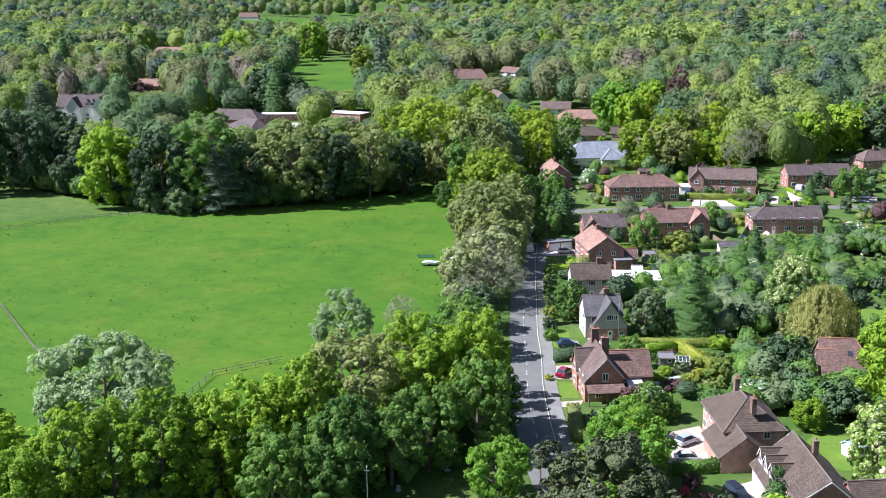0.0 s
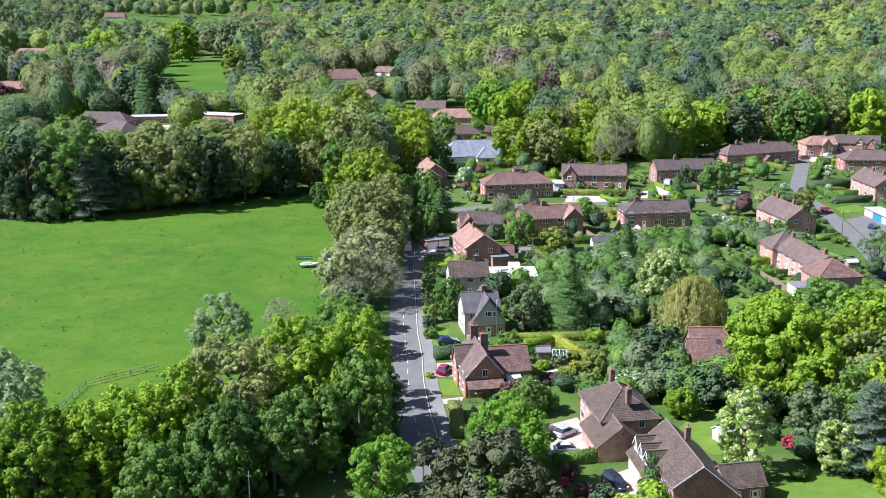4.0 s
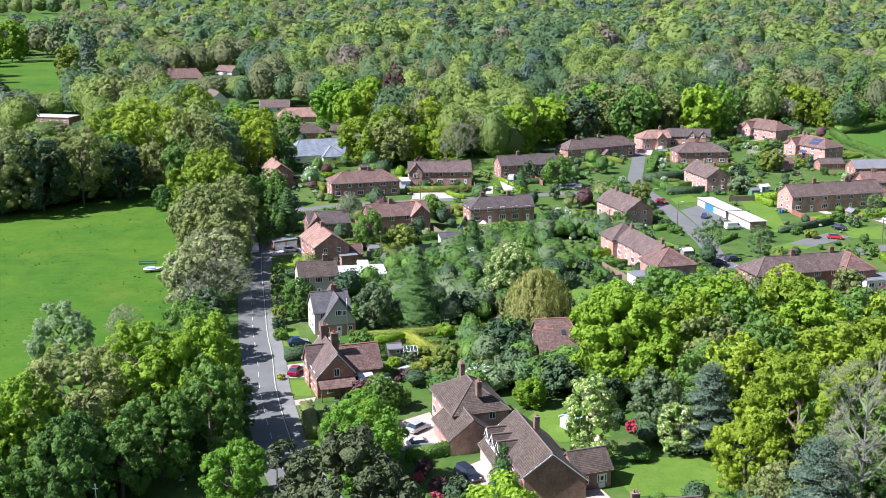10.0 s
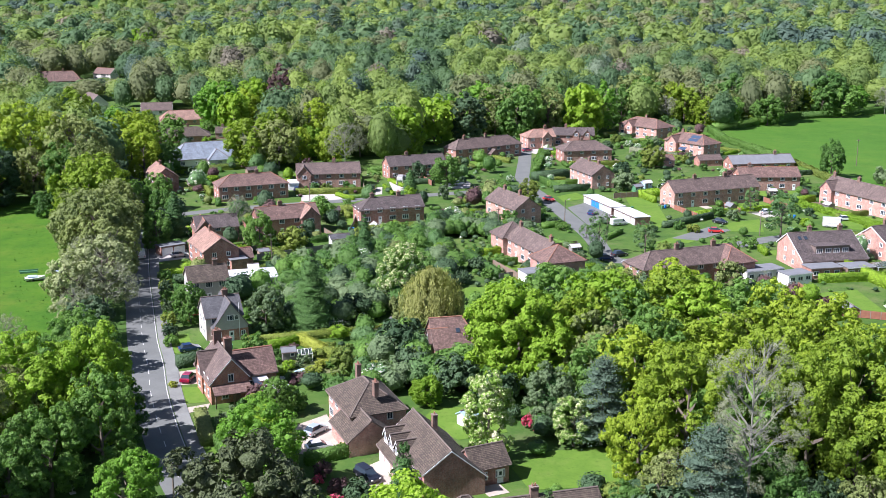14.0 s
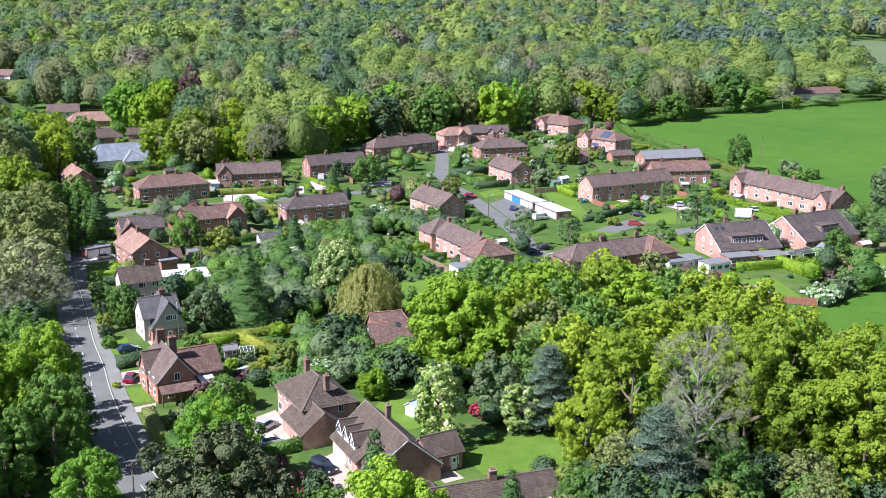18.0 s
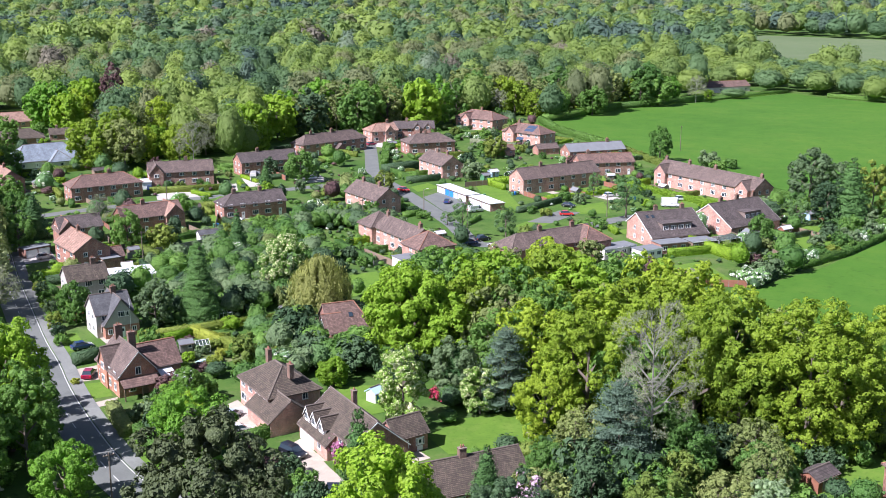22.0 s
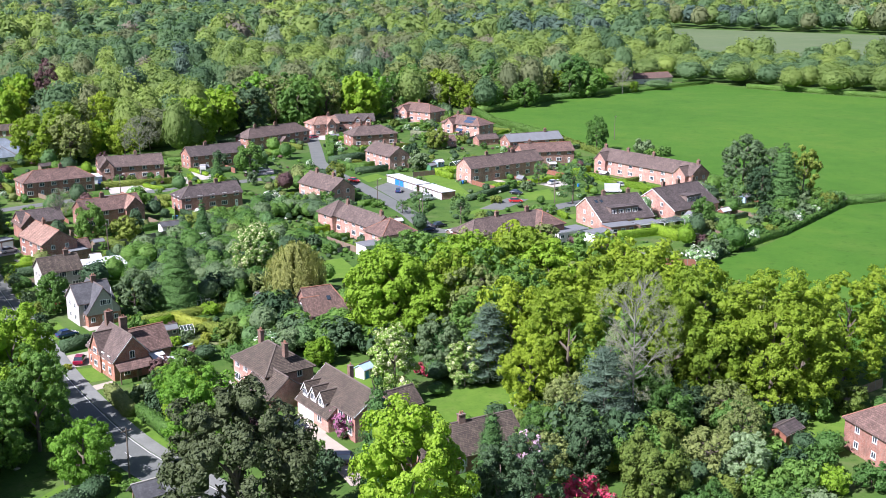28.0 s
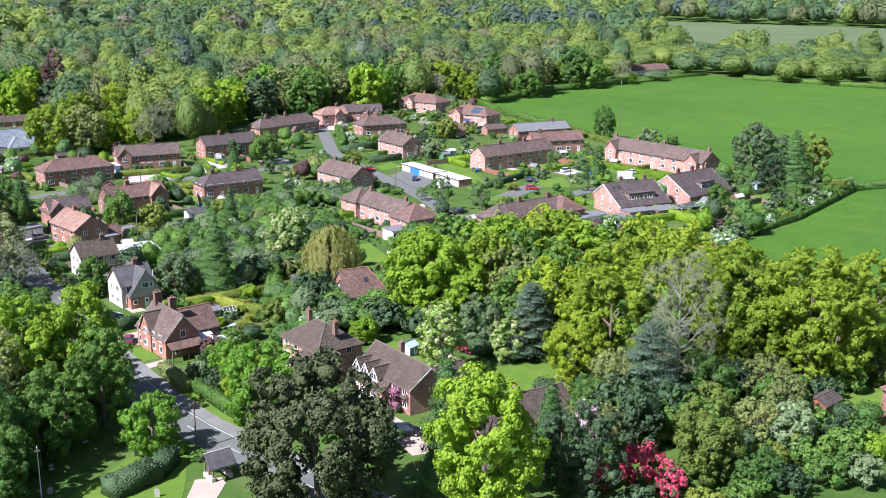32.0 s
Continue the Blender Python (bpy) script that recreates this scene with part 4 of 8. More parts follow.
# The far woods: many crowns in a few joined meshes.
def far_wood(name, kind, spots, lobes, cards, seed, label="distant mixed woodland canopy in spring leaf", category="woodland", spray=0, leaves=LEAF):
    rng = np.random.default_rng(seed)
    protos = []
    for k in range(6):
        # a dome with rounded bulges, clad in leaf sprays
        mid = np.array([0, 0, 1.0])
        hub = rng.normal(0, 1, (lobes, 3))
        hub[:, 2] = np.abs(hub[:, 2]) * 1.1 - 0.25
        hub /= np.linalg.norm(hub, axis=1)[:, None]
        grow = rng.uniform(0.7, 1.15, lobes)

        def reach(d):
            gap = ((d[:, None, :] - hub[None]) ** 2).sum(2)
            near_hub = np.argmin(gap, 1)
            return 0.78 + 0.23 * grow[near_hub] * np.exp(-gap.min(1) / (2.2 / lobes)), hub[near_hub]

        v, f = BALL
        far_out, _ = reach(v)
        ch = [(mid + v * (far_out * 0.88)[:, None] * np.array([0.92, 0.92, 1.0]), f)]
        d = rng.normal(0, 1, (cards, 3))
        d /= np.linalg.norm(d, axis=1)[:, None]
        d[:, 2] = np.where(d[:, 2] < -0.65, -d[:, 2], d[:, 2])
        far_out, h = reach(d)
        pos = mid + d * (far_out * rng.uniform(0.88, 1.05, cards))[:, None] * np.array([0.92, 0.92, 1.0])
        nrm = d * 0.7 + (d - h * 0.6) * 0.9 + np.array([0, 0, 0.15])
        ch.append(sprays(rng, pos, nrm / np.linalg.norm(nrm, axis=1)[:, None], spray or 1.6 / math.sqrt(cards), 1.0, 0.5))
        vs, fs, n = [], [], 0
        for v, f in ch:
            vs.append(v)
            fs.append(f + n)
            n += len(v)
        protos.append((np.concatenate(vs), np.concatenate(fs)))
    chunks = []
    for x, y, h, r in spots:
        v, f = protos[rng.integers(6)]
        a = rng.uniform(0, 6.28)
        c, s = math.cos(a), math.sin(a)
        w = np.stack([(v[:, 0] * c - v[:, 1] * s) * r + x, (v[:, 0] * s + v[:, 1] * c) * r + y, v[:, 2] * h / 2], 1)
        chunks.append((w, f))
    ob = put(name, np_mesh(name, chunks, leaves[kind], rng.uniform(0, 1, len(chunks))))
    return tagged(ob, label, category, "", "stuff")


rng = random.Random(9)
FAR = {}
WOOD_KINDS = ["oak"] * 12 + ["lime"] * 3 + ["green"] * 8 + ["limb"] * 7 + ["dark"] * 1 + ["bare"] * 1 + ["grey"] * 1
for d0, d1, gap in ((330, 640, 13.5), (640, 900, 17.0), (900, 1400, 24.0), (1400, 2300, 40.0), (2300, 3600, 66.0)):
    # rows in the round, every tree a little out of line
    rings = [d0 + gap * 0.96 * (i + 0.5) for i in range(int((d1 - d0) / (gap * 0.96)))]
    places = [(d + rng.uniform(-0.36, 0.36) * gap, radians(-36 + 81 * (j + rng.uniform(0.12, 0.88)) / n)) for d in rings for n in [int(1.414 * d / gap)] for j in range(n)]
    for d, a in places:
        p = (math.sin(a) * d - 10, math.cos(a) * d)
        if not wooded(p) or (p[0] > 140 and p[1] < 440) or (p[0] < -75 and p[1] < 356):
            continue
        if d < 640 and any(abs(p[0] - q[0]) < 6 and abs(p[1] - q[1]) < 6 for q in TAKEN):
            continue
        h = min(rng.uniform(16, 27), seen_over(p))
        if d > 900:
            h *= 1.2
        if p[0] > 330 and d < 780:
            h = min(h, 15.0)
        if -360 < p[0] < -120 and 380 < p[1] < 470:
            h *= 0.5
        patch = noise.noise((p[0] * 0.004, p[1] * 0.004, 0))
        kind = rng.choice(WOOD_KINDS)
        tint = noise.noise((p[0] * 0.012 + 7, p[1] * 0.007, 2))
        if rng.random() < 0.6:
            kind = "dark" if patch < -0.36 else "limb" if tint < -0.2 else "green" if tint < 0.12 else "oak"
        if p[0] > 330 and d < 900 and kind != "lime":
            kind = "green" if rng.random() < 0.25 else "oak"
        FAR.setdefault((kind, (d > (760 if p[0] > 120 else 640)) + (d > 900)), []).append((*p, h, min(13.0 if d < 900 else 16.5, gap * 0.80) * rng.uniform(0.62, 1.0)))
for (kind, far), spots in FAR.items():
    far_wood("woodland", kind, spots, (14, 12, 10)[far], (560, 330, 150)[far], 3 + far, leaves=HAZED_WOOD_LEAF)

# ---- houses ----
WINDOWS, FOOTPRINTS = {}, []


def lattice(xs, zs, y0, y1):
    """A flat frame in one piece: the cells with an odd place both ways stay open."""
    n, m = len(xs), len(zs)
    v = [(x, y, z) for y in (y0, y1) for z in zs for x in xs]
    at = lambda i, j, k: k * n * m + j * n + i
    solid = lambda i, j: 0 <= i < n - 1 and 0 <= j < m - 1 and not (i % 2 and j % 2)
    f = []
    for i in range(n - 1):
        for j in range(m - 1):
            if not solid(i, j):
                continue
            f += [(at(i, j, 0), at(i + 1, j, 0), at(i + 1, j + 1, 0), at(i, j + 1, 0)), (at(i, j + 1, 1), at(i + 1, j + 1, 1), at(i + 1, j, 1), at(i, j, 1))]
            for di, dj, p, q in ((-1, 0, (i, j), (i, j + 1)), (1, 0, (i + 1, j + 1), (i + 1, j)), (0, -1, (i + 1, j), (i, j)), (0, 1, (i, j + 1), (i + 1, j + 1))):
                if not solid(i + di, j + dj):
                    f.append((at(*p, 0), at(*q, 0), at(*q, 1), at(*p, 1)))
    return Solid().add(v, f)


def window_meshes(w, h, bars):
    """A white casement: frame, pane and sill, shared by all windows of that size."""
    key = (round(w, 2), round(h, 2), bars)
    if key not in WINDOWS:
        t, d = 0.10, 0.07
        xs = [-w / 2, -w / 2 + t]
        for k in range(1, bars):
            m = -w / 2 + w * k / bars
            xs += [m - 0.035, m + 0.035]
        s = lattice(xs + [w / 2 - t, w / 2], [0, t, h - t, h], -d, 0.02)
        WINDOWS[key] = (s.mesh("window_frame", WHITE), Solid().box(-w / 2 + t, -0.025, t, w / 2 - t, 0.01, h - t).mesh("pane", GLASS),
                        Solid().box(-w / 2 - 0.08, -0.12, -0.08, w / 2 + 0.08, 0.02, -0.004).mesh("window_sill", STONE))
    return WINDOWS[key]


def add_window(house, m, w=1.2, h=1.15, bars=2):
    f, p, s = window_meshes(w, h, bars)
    win = put("window", f, house, m)
    put("pane", p, win)
    put("window_sill", s, win)


def add_door(house, m, colour=WHITE):
    key = ("door", colour.name)
    if key not in WINDOWS:
        s = Solid().box(-0.48, -0.06, 0, 0.48, 0.02, 2.06, 0.02)
        WINDOWS[key] = (s.mesh("door", colour), Solid().box(-0.22, -0.066, 1.2, 0.22, -0.05, 1.75).mesh("pane", GLASS))
    d = put("door", WINDOWS[key][0], house, m)
    put("pane", WINDOWS[key][1], d)


def block(house, L, W, eave, ridge, wall, roof, at=(0, 0), turn=0, hips=(0, 0), over=0.35, bargeboard=True, z0=0.0, base=None):
    """Walls and roof over a rectangle whose ridge runs along x. hips: how far the roof slopes in at either end."""
    m = pose(at[0], at[1], z0, 0, 0, turn)
    a, b = L / 2, W / 2
    v = [(-a, -b, -0.2), (a, -b, -0.2), (a, b, -0.2), (-a, b, -0.2), (-a, -b, eave), (a, -b, eave), (a, b, eave), (-a, b, eave)]
    f = [(3, 2, 1, 0), (0, 1, 5, 4), (2, 3, 7, 6)]
    top = ridge - 0.16
    if hips[0] <= 0:
        v.append((-a, 0, top))
        f.append((3, 0, 4, len(v) - 1, 7))
    else:
        f.append((3, 0, 4, 7))
    if hips[1] <= 0:
        v.append((a, 0, top))
        f.append((1, 2, 6, len(v) - 1, 5))
    else:
        f.append((1, 2, 6, 5))
    put("wall", mesh_of("wall", v, f, wall), house, m)
    # the roof, with an overhang and a thick edge
    k = (ridge - eave) / b
    e = eave - over * k
    oa, ob_ = a + (over if hips[0] > 0 else 0.22), b + over
    oc = a + (over if hips[1] > 0 else 0.22)
    r0, r1 = (-a + hips[0]) if hips[0] > 0 else -oa, (a - hips[1]) if hips[1] > 0 else oc
    t = 0.17
    tv = [(-oa, -ob_, e), (oc, -ob_, e), (oc, ob_, e), (-oa, ob_, e), (r0, 0, ridge), (r1, 0, ridge)]
    rv = tv + [(x, y, z - t) for x, y, z in tv]
    rf = [(0, 1, 5, 4), (2, 3, 4, 5), (7, 6, 10, 11), (9, 8, 11, 10), (1, 0, 6, 7), (3, 2, 8, 9)]
    rf += [(3, 0, 4), (6, 9, 10), (0, 3, 9, 6)] if hips[0] > 0 else [(0, 4, 10, 6), (4, 3, 9, 10)]
    rf += [(1, 2, 5), (8, 7, 11), (2, 1, 7, 8)] if hips[1] > 0 else [(5, 1, 7, 11), (2, 5, 11, 8)]
    rp = put("roof", mesh_of("roof", rv, rf, roof), house, m)
    s = Solid()
    s.tube((r0, 0, ridge + 0.02), (r1, 0, ridge + 0.02), 0.12, 0.12, 6)
    for i, r in ((0, r0), (1, r1)):
        if hips[i] > 0:
            ex = -oa if i == 0 else oc
            for y in (-ob_, ob_):
                s.tube((r, 0, ridge + 0.02), (ex, y, e + 0.03), 0.10, 0.10, 5)
    put("ridge_tiles", s.mesh("ridge_tiles", LEAD if roof not in (TILE_PINK, TILE_RED) else TERRACOTTA), rp)
    for y, q in ((-ob_, -1), (ob_, 1)):
        s = Solid().box(-oa, min(y, y + q * 0.11), e - t - 0.02, oc, max(y, y + q * 0.11), e - t + 0.09)
        put("gutter", s.mesh("gutter", TRIM), rp)
    if bargeboard:
        for i, x in ((0, -oa), (1, oc)):
            if hips[i] <= 0:
                s = Solid()
                q = -0.04 if i == 0 else 0.04
                for y in (-ob_, ob_):
                    s.add([(x, y, e - t - 0.05), (x + q, y, e - t - 0.05), (x + q, 0, ridge - t - 0.05), (x, 0, ridge - t - 0.05), (x, y, e - 0.02), (x + q, y, e - 0.02), (x + q, 0, ridge - 0.02), (x, 0, ridge - 0.02)],
                          [(0, 1, 2, 3), (7, 6, 5, 4), (0, 4, 5, 1), (1, 5, 6, 2), (2, 6, 7, 3), (3, 7, 4, 0)])
                put("bargeboard", s.mesh("bargeboard", WHITE if wall in (RENDER, WHITE) else TRIM), rp)
    return m


def sloped_block(house, L, y0, y1, eave0, eave1, ridge, wall, roof, at=(0, 0), turn=0, over=0.3, gables=(True, True)):
    """Walls and a gabled roof whose two slopes reach down to different eaves; the ridge runs along x at y = 0."""
    m = pose(at[0], at[1], 0, 0, 0, turn)
    a = L / 2
    prof = [(y0, -0.2), (y1, -0.2), (y1, eave1), (0, ridge - 0.16), (y0, eave0)]
    v = [(x, y, z) for x in (-a, a) for y, z in prof]
    put("wall", mesh_of("wall", v, [(4, 3, 2, 1, 0), (5, 6, 7, 8, 9), (0, 1, 6, 5), (1, 2, 7, 6), (4, 0, 5, 9)], wall), house, m)
    e0, e1 = eave0 - over * (ridge - eave0) / abs(y0), eave1 - over * (ridge - eave1) / y1
    b = a + 0.22
    top = [(y0 - over, e0), (0, ridge), (y1 + over, e1)]
    ring = top + [(y, z - 0.17) for y, z in reversed(top)]
    v = [(x, y, z) for x in (-b, b) for y, z in ring]
    rp = put("roof", mesh_of("roof", v, [(5, 0, 1, 4), (4, 1, 2, 3), (11, 10, 7, 6), (10, 9, 8, 7)] + [(i, 6 + i, 6 + (i + 1) % 6, (i + 1) % 6) for i in range(6)], roof), house, m)
    put("ridge_tiles", Solid().tube((-b, 0, ridge + 0.02), (b, 0, ridge + 0.02), 0.12, 0.12, 6).mesh("ridge_tiles", LEAD), rp)
    for y, z, q in ((y0 - over, e0, -0.11), (y1 + over, e1, 0.11)):
        put("gutter", Solid().box(-b, min(y, y + q), z - 0.19, b, max(y, y + q), z - 0.08).mesh("gutter", TRIM), rp)
    for x, q, shown in ((-b, -0.05, gables[0]), (b, 0.05, gables[1])):
        if not shown:
            continue
        s = Solid()
        for (ya, za), (yb, zb) in ((top[0], top[1]), (top[1], top[2])):
            s.add([(x + k, y, z - d) for d in (0.22, 0.02) for k, y, z in ((0, ya, za), (q, ya, za), (q, yb, zb), (0, yb, zb))], [(0, 1, 2, 3), (7, 6, 5, 4), (0, 4, 5, 1), (1, 5, 6, 2), (2, 6, 7, 3), (3, 7, 4, 0)])
        put("bargeboard", s.mesh("bargeboard", WHITE), rp)
    return m


def shed_dormer(house, x0, x1, y0, y1, z0, z1):
    """A long dormer standing out of a roof slope that looks to local -y: boarded front, windows and a flat roof."""
    put("dormer_wall", Solid().box(x0, y0, z0, x1, y1, z1).mesh("dormer_wall", TRIM), house)
    put("dormer_roof", Solid().box(x0 - 0.2, y0 - 0.3, z1, x1 + 0.2, y1 + 1.6, z1 + 0.14, 0.03).mesh("dormer_roof", TILE_DARK), house)
    n = max(2, round((x1 - x0) / 2.4))
    for i in range(n):
        add_window(house, pose(x0 + (x1 - x0) * (i + 0.5) / n, y0, z0 + 1.0), 1.6, 1.15, 3)


def lean_roof(house, x0, x1, wall_y, depth, high, low, roof, posts=()):
    """A lean-to roof against a wall that looks to local -y, on posts."""
    v = [(x, y, z + d) for d in (0, -0.14) for x, y, z in ((x0, wall_y, high), (x1, wall_y, high), (x1, wall_y - depth, low), (x0, wall_y - depth, low))]
    put("porch_roof", mesh_of("porch_roof", v, [(3, 2, 1, 0), (4, 5, 6, 7), (0, 1, 5, 4), (1, 2, 6, 5), (2, 3, 7, 6), (3, 0, 4, 7)], roof), house)
    for x in posts:
        put("post", Solid().box(x - 0.09, wall_y - depth + 0.12, 0, x + 0.09, wall_y - depth + 0.30, low - 0.06).mesh("post", WOOD), house)


def chimney(house, x, y, base, top, wall, pots=2, w=1.05, d=0.7):
    s = Solid().box(x - w / 2, y - d / 2, base, x + w / 2, y + d / 2, top - 0.18)
    s.box(x - w / 2 - 0.06, y - d / 2 - 0.06, top - 0.18, x + w / 2 + 0.06, y + d / 2 + 0.06, top)
    c = put("chimney", s.mesh("chimney", STACK), house)
    for k in range(pots):
        px = x + (k - (pots - 1) / 2) * 0.36
        put("chimney_pot", Solid().tube((px, y, top), (px, y, top + 0.42), 0.13, 0.10, 8).mesh("chimney_pot", TERRACOTTA), c)


def row(house, m, W, xs, sills, w=1.2, h=1.15, bars=2, side=-1):
    """Windows along a long wall: side -1 looks to local -y, 1 to +y."""
    for z in sills:
        for x in xs:
            q = pose(x, side * W / 2, z) if side < 0 else pose(x, W / 2, z, 0, 0, 180)
            add_window(house, m @ q, w, h, bars)


def ends(house, m, L, ys, sills, w=1.0, h=1.1, which=(-1, 1), bars=2):
    for z in sills:
        for y in ys:
            for s in which:
                add_window(house, m @ pose(s * L / 2, y, z, 0, 0, -90 if s < 0 else 90), w, h, bars)


def house(x, y, turn, L, W=8.0, eave=5.0, ridge=7.9, wall=BRICK, roof=TILE_BROWN, hips=(0, 0), label="", stacks=(0.0,), front=4, door=True, wings=(), name="house", category="house", gable_windows=True, stack_wall=None, storeys=2, group="village houses", bargeboard=True):
    """A village house: main block, wings, windows on every storey, doors and chimneys."""
    h = root(name, x, y, turn, label, category, group)
    FOOTPRINTS.append((x, y, turn, L / 2 + 1, W / 2 + 1))
    m = block(h, L, W, eave, ridge, wall, roof, hips=hips, bargeboard=bargeboard)
    xs = [-L / 2 + L * (i + 0.5) / front for i in range(front)]
    sills = (3.35, 0.95)[-storeys:] if storeys == 2 else (0.95,)
    row(h, m, W, xs, sills[:1], 1.5, 1.2, 3)
    row(h, m, W, [q for i, q in enumerate(xs) if i % 3 != 1], sills[1:], 1.9, 1.3, 3)
    row(h, m, W, xs[::2], sills, 1.2, 1.1, 2, 1)
    if door:
        for i, q in enumerate(xs):
            if i % 3 == 1:
                add_door(h, m @ pose(q, -W / 2, 0.05))
    if gable_windows:
        ends(h, m, L, (-W * 0.2, W * 0.2), sills, 1.0, 1.1)
    for sx in stacks:
        chimney(h, sx, 0.0 if abs(sx) < L / 2 - 0.3 else 0, ridge - 1.2, ridge + 1.2, stack_wall or wall)
    for wg in wings:
        wing(h, **wg)
    return h


def wing(h, L, W, eave, ridge, at, turn=90, wall=BRICK, roof=TILE_BROWN, hips=(0, 0), win=(), faces=(-1,), side=(), bargeboard=True):
    m = block(h, L, W, eave, ridge, wall, roof, at, turn, hips, bargeboard=bargeboard)
    for z in win:
        for f in faces:
            add_window(h, m @ pose(f * L / 2, 0, z, 0, 0, -90 if f < 0 else 90), 1.5, 1.15, 3)
    for z, s in side:
        row(h, m, W, (0,), (z,), 1.2, 1.1, 2, s)


B2 = "two-storey brick house, brown tiled roof"
house(69.5, 424.5, 26, 31, 8, 5.0, 8.0, BRICK, TILE_BROWN, (4, 4), B2 + " and hipped ends", (-9, 1), 7, wings=(dict(L=3, W=3.2, eave=2.6, ridge=4.0, at=(1, -5)),))
house(38.8, 387, 14, 21, 8, 4.9, 7.6, BRICK, TILE_DARK, (0, 0), B2 + " beside a pointed conifer", (-3,), 5)
house(8.2, 372.8, 2, 21, 8, 5.0, 7.8, BRICK, TILE_BROWN, (0, 0), B2 + " behind a pale forecourt", (2,), 5, wings=(dict(L=9.5, W=4.4, eave=5.0, ridge=7.6, at=(-8.2, -0.6), win=(3.35,)),))
house(24, 316.5, 13, 19, 8, 4.4, 7.0, BRICK, TILE_DARK, (4, 0), "low brick house with a dark hipped roof and two stacks", (-5, 3), 5)
house(-5.5, 304.7, 17, 17, 8, 4.9, 7.6, BRICK, TILE_RED, (0, 0), "brick house with a front gable and reddish roof", (-1.5,), 4, wings=(dict(L=9, W=5.2, eave=4.9, ridge=7.5, at=(5.8, -0.9), roof=TILE_PINK, win=(3.3, 1.0)),))
house(-16.8, 355.1, 15, 22, 9, 5.0, 7.8, BRICK, TILE_RED, (4.5, 4.5), "brick house with a wide hipped roof of pinkish tiles", (2,), 6)
house(-46.7, 374, -72, 15, 8, 5.2, 8.0, BRICK, TILE_PINK, (0, 0), "brick house with pale pinkish roof tiles by the main road", (-1,), 3, wings=(dict(L=5, W=5, eave=4.2, ridge=6.0, at=(9.3, -1), turn=0, roof=TILE_RED, win=(2.6,)),))
house(-22.8, 272, -70, 14, 8.6, 5.0, 7.9, BRICK, TILE_PINK, (0, 0), "brick house with a pale orange-pink tiled roof", (-2,), 3, wings=(dict(L=4.5, W=4.5, eave=2.4, ridge=4.2, at=(4, 5.8), turn=90, roof=TILE_RED),))
house(-24.0, 297, 13, 11, 8, 4.6, 7.0, BRICK, TILE_DARK, (0, 0), "small brick house with a dark tiled roof", (), 3, wings=(dict(L=9, W=4.6, eave=4.2, ridge=6.6, at=(-3.4, -0.8), roof=TILE_RED, win=(3.0,)),))
house(-22.2, 241.5, 14, 8.6, 7, 5.0, 7.5, RENDER_GREY, TILE_OLD, (0, 0), "rendered house with mossy old roof tiles", (2,), 3, stack_wall=BRICK)
house(60.3, 314.8, -72, 18, 8.4, 4.7, 7.6, BRICK_PINK, TILE_BROWN, (0, 0), "pinkish brick house with a plain brown roof", (-5, 4), 4)
house(96.8, 364.1, -78, 17, 8, 5.0, 7.8, BRICK_PINK, TILE_BROWN, (0, 0), "sunlit pinkish brick house with white windows", (-2, 5), 4)
house(106.5, 413.2, 4, 19, 10, 4.8, 7.6, BRICK, TILE_BROWN, (5, 5), "brick house with a brown pyramid-like hipped roof", (-1,), 4)
house(96.0, 447.5, 10, 12, 9, 5.0, 7.6, BRICK_PINK, TILE_PINK, (4, 0), "pale brick house with light pinkish roof", (3,), 3, wings=(dict(L=4, W=4, eave=4.8, ridge=7.0, at=(2, -3.4), wall=BRICK_PINK, roof=TILE_PINK, win=(3.2,)),))
house(112, 453, -10, 17, 8, 4.8, 7.2, BRICK, TILE_DARK, (0, 0), "dark-roofed brick house with small dormers", (-3,), 4, wings=(dict(L=3.4, W=2.4, eave=5.4, ridge=6.7, at=(1, -2.8), win=(4.2,), roof=TILE_DARK), dict(L=3.4, W=2.4, eave=5.4, ridge=6.7, at=(5.5, -2.8), win=(4.2,), roof=TILE_DARK)))
house(150.1, 474, -60, 22, 11, 5.0, 8.0, BRICK_PINK, TILE_RED, (5, 5), "large brick house with a reddish hipped roof by the wood", (0,), 5, wings=(dict(L=8, W=4.5, eave=4.8, ridge=7.2, at=(-4, -3), wall=BRICK_PINK, roof=TILE_RED, win=(3.2, 1.0)),))
house(153.7, 425, -60, 20, 10, 5.0, 7.9, BRICK_PINK, TILE_RED, (4, 5), "brick house with solar panels on its reddish roof", (-5,), 5, wings=(dict(L=8, W=4.5, eave=4.8, ridge=7.2, at=(-5, -2.6), wall=BRICK_PINK, roof=TILE_RED, win=(3.2, 1.0)),))
house(125.6, 329.5, 14, 31, 8, 5.1, 8.0, BRICK_PINK, TILE_BROWN, (0, 0), "long terrace of pinkish brick with a brown roof", (-6, 5), 7, wings=())
house(152.7, 350, -4, 20, 8, 4.8, 7.3, BRICK, TILE_RED, (0, 0), "brick house with a pinkish brown roof", (-6,), 5)
house(165.9, 387.7, 3, 24, 8, 2.8, 5.2, BRICK, GREY_FELT, (0, 0), "low brick bungalow with a grey roof", (6,), 5, storeys=1)
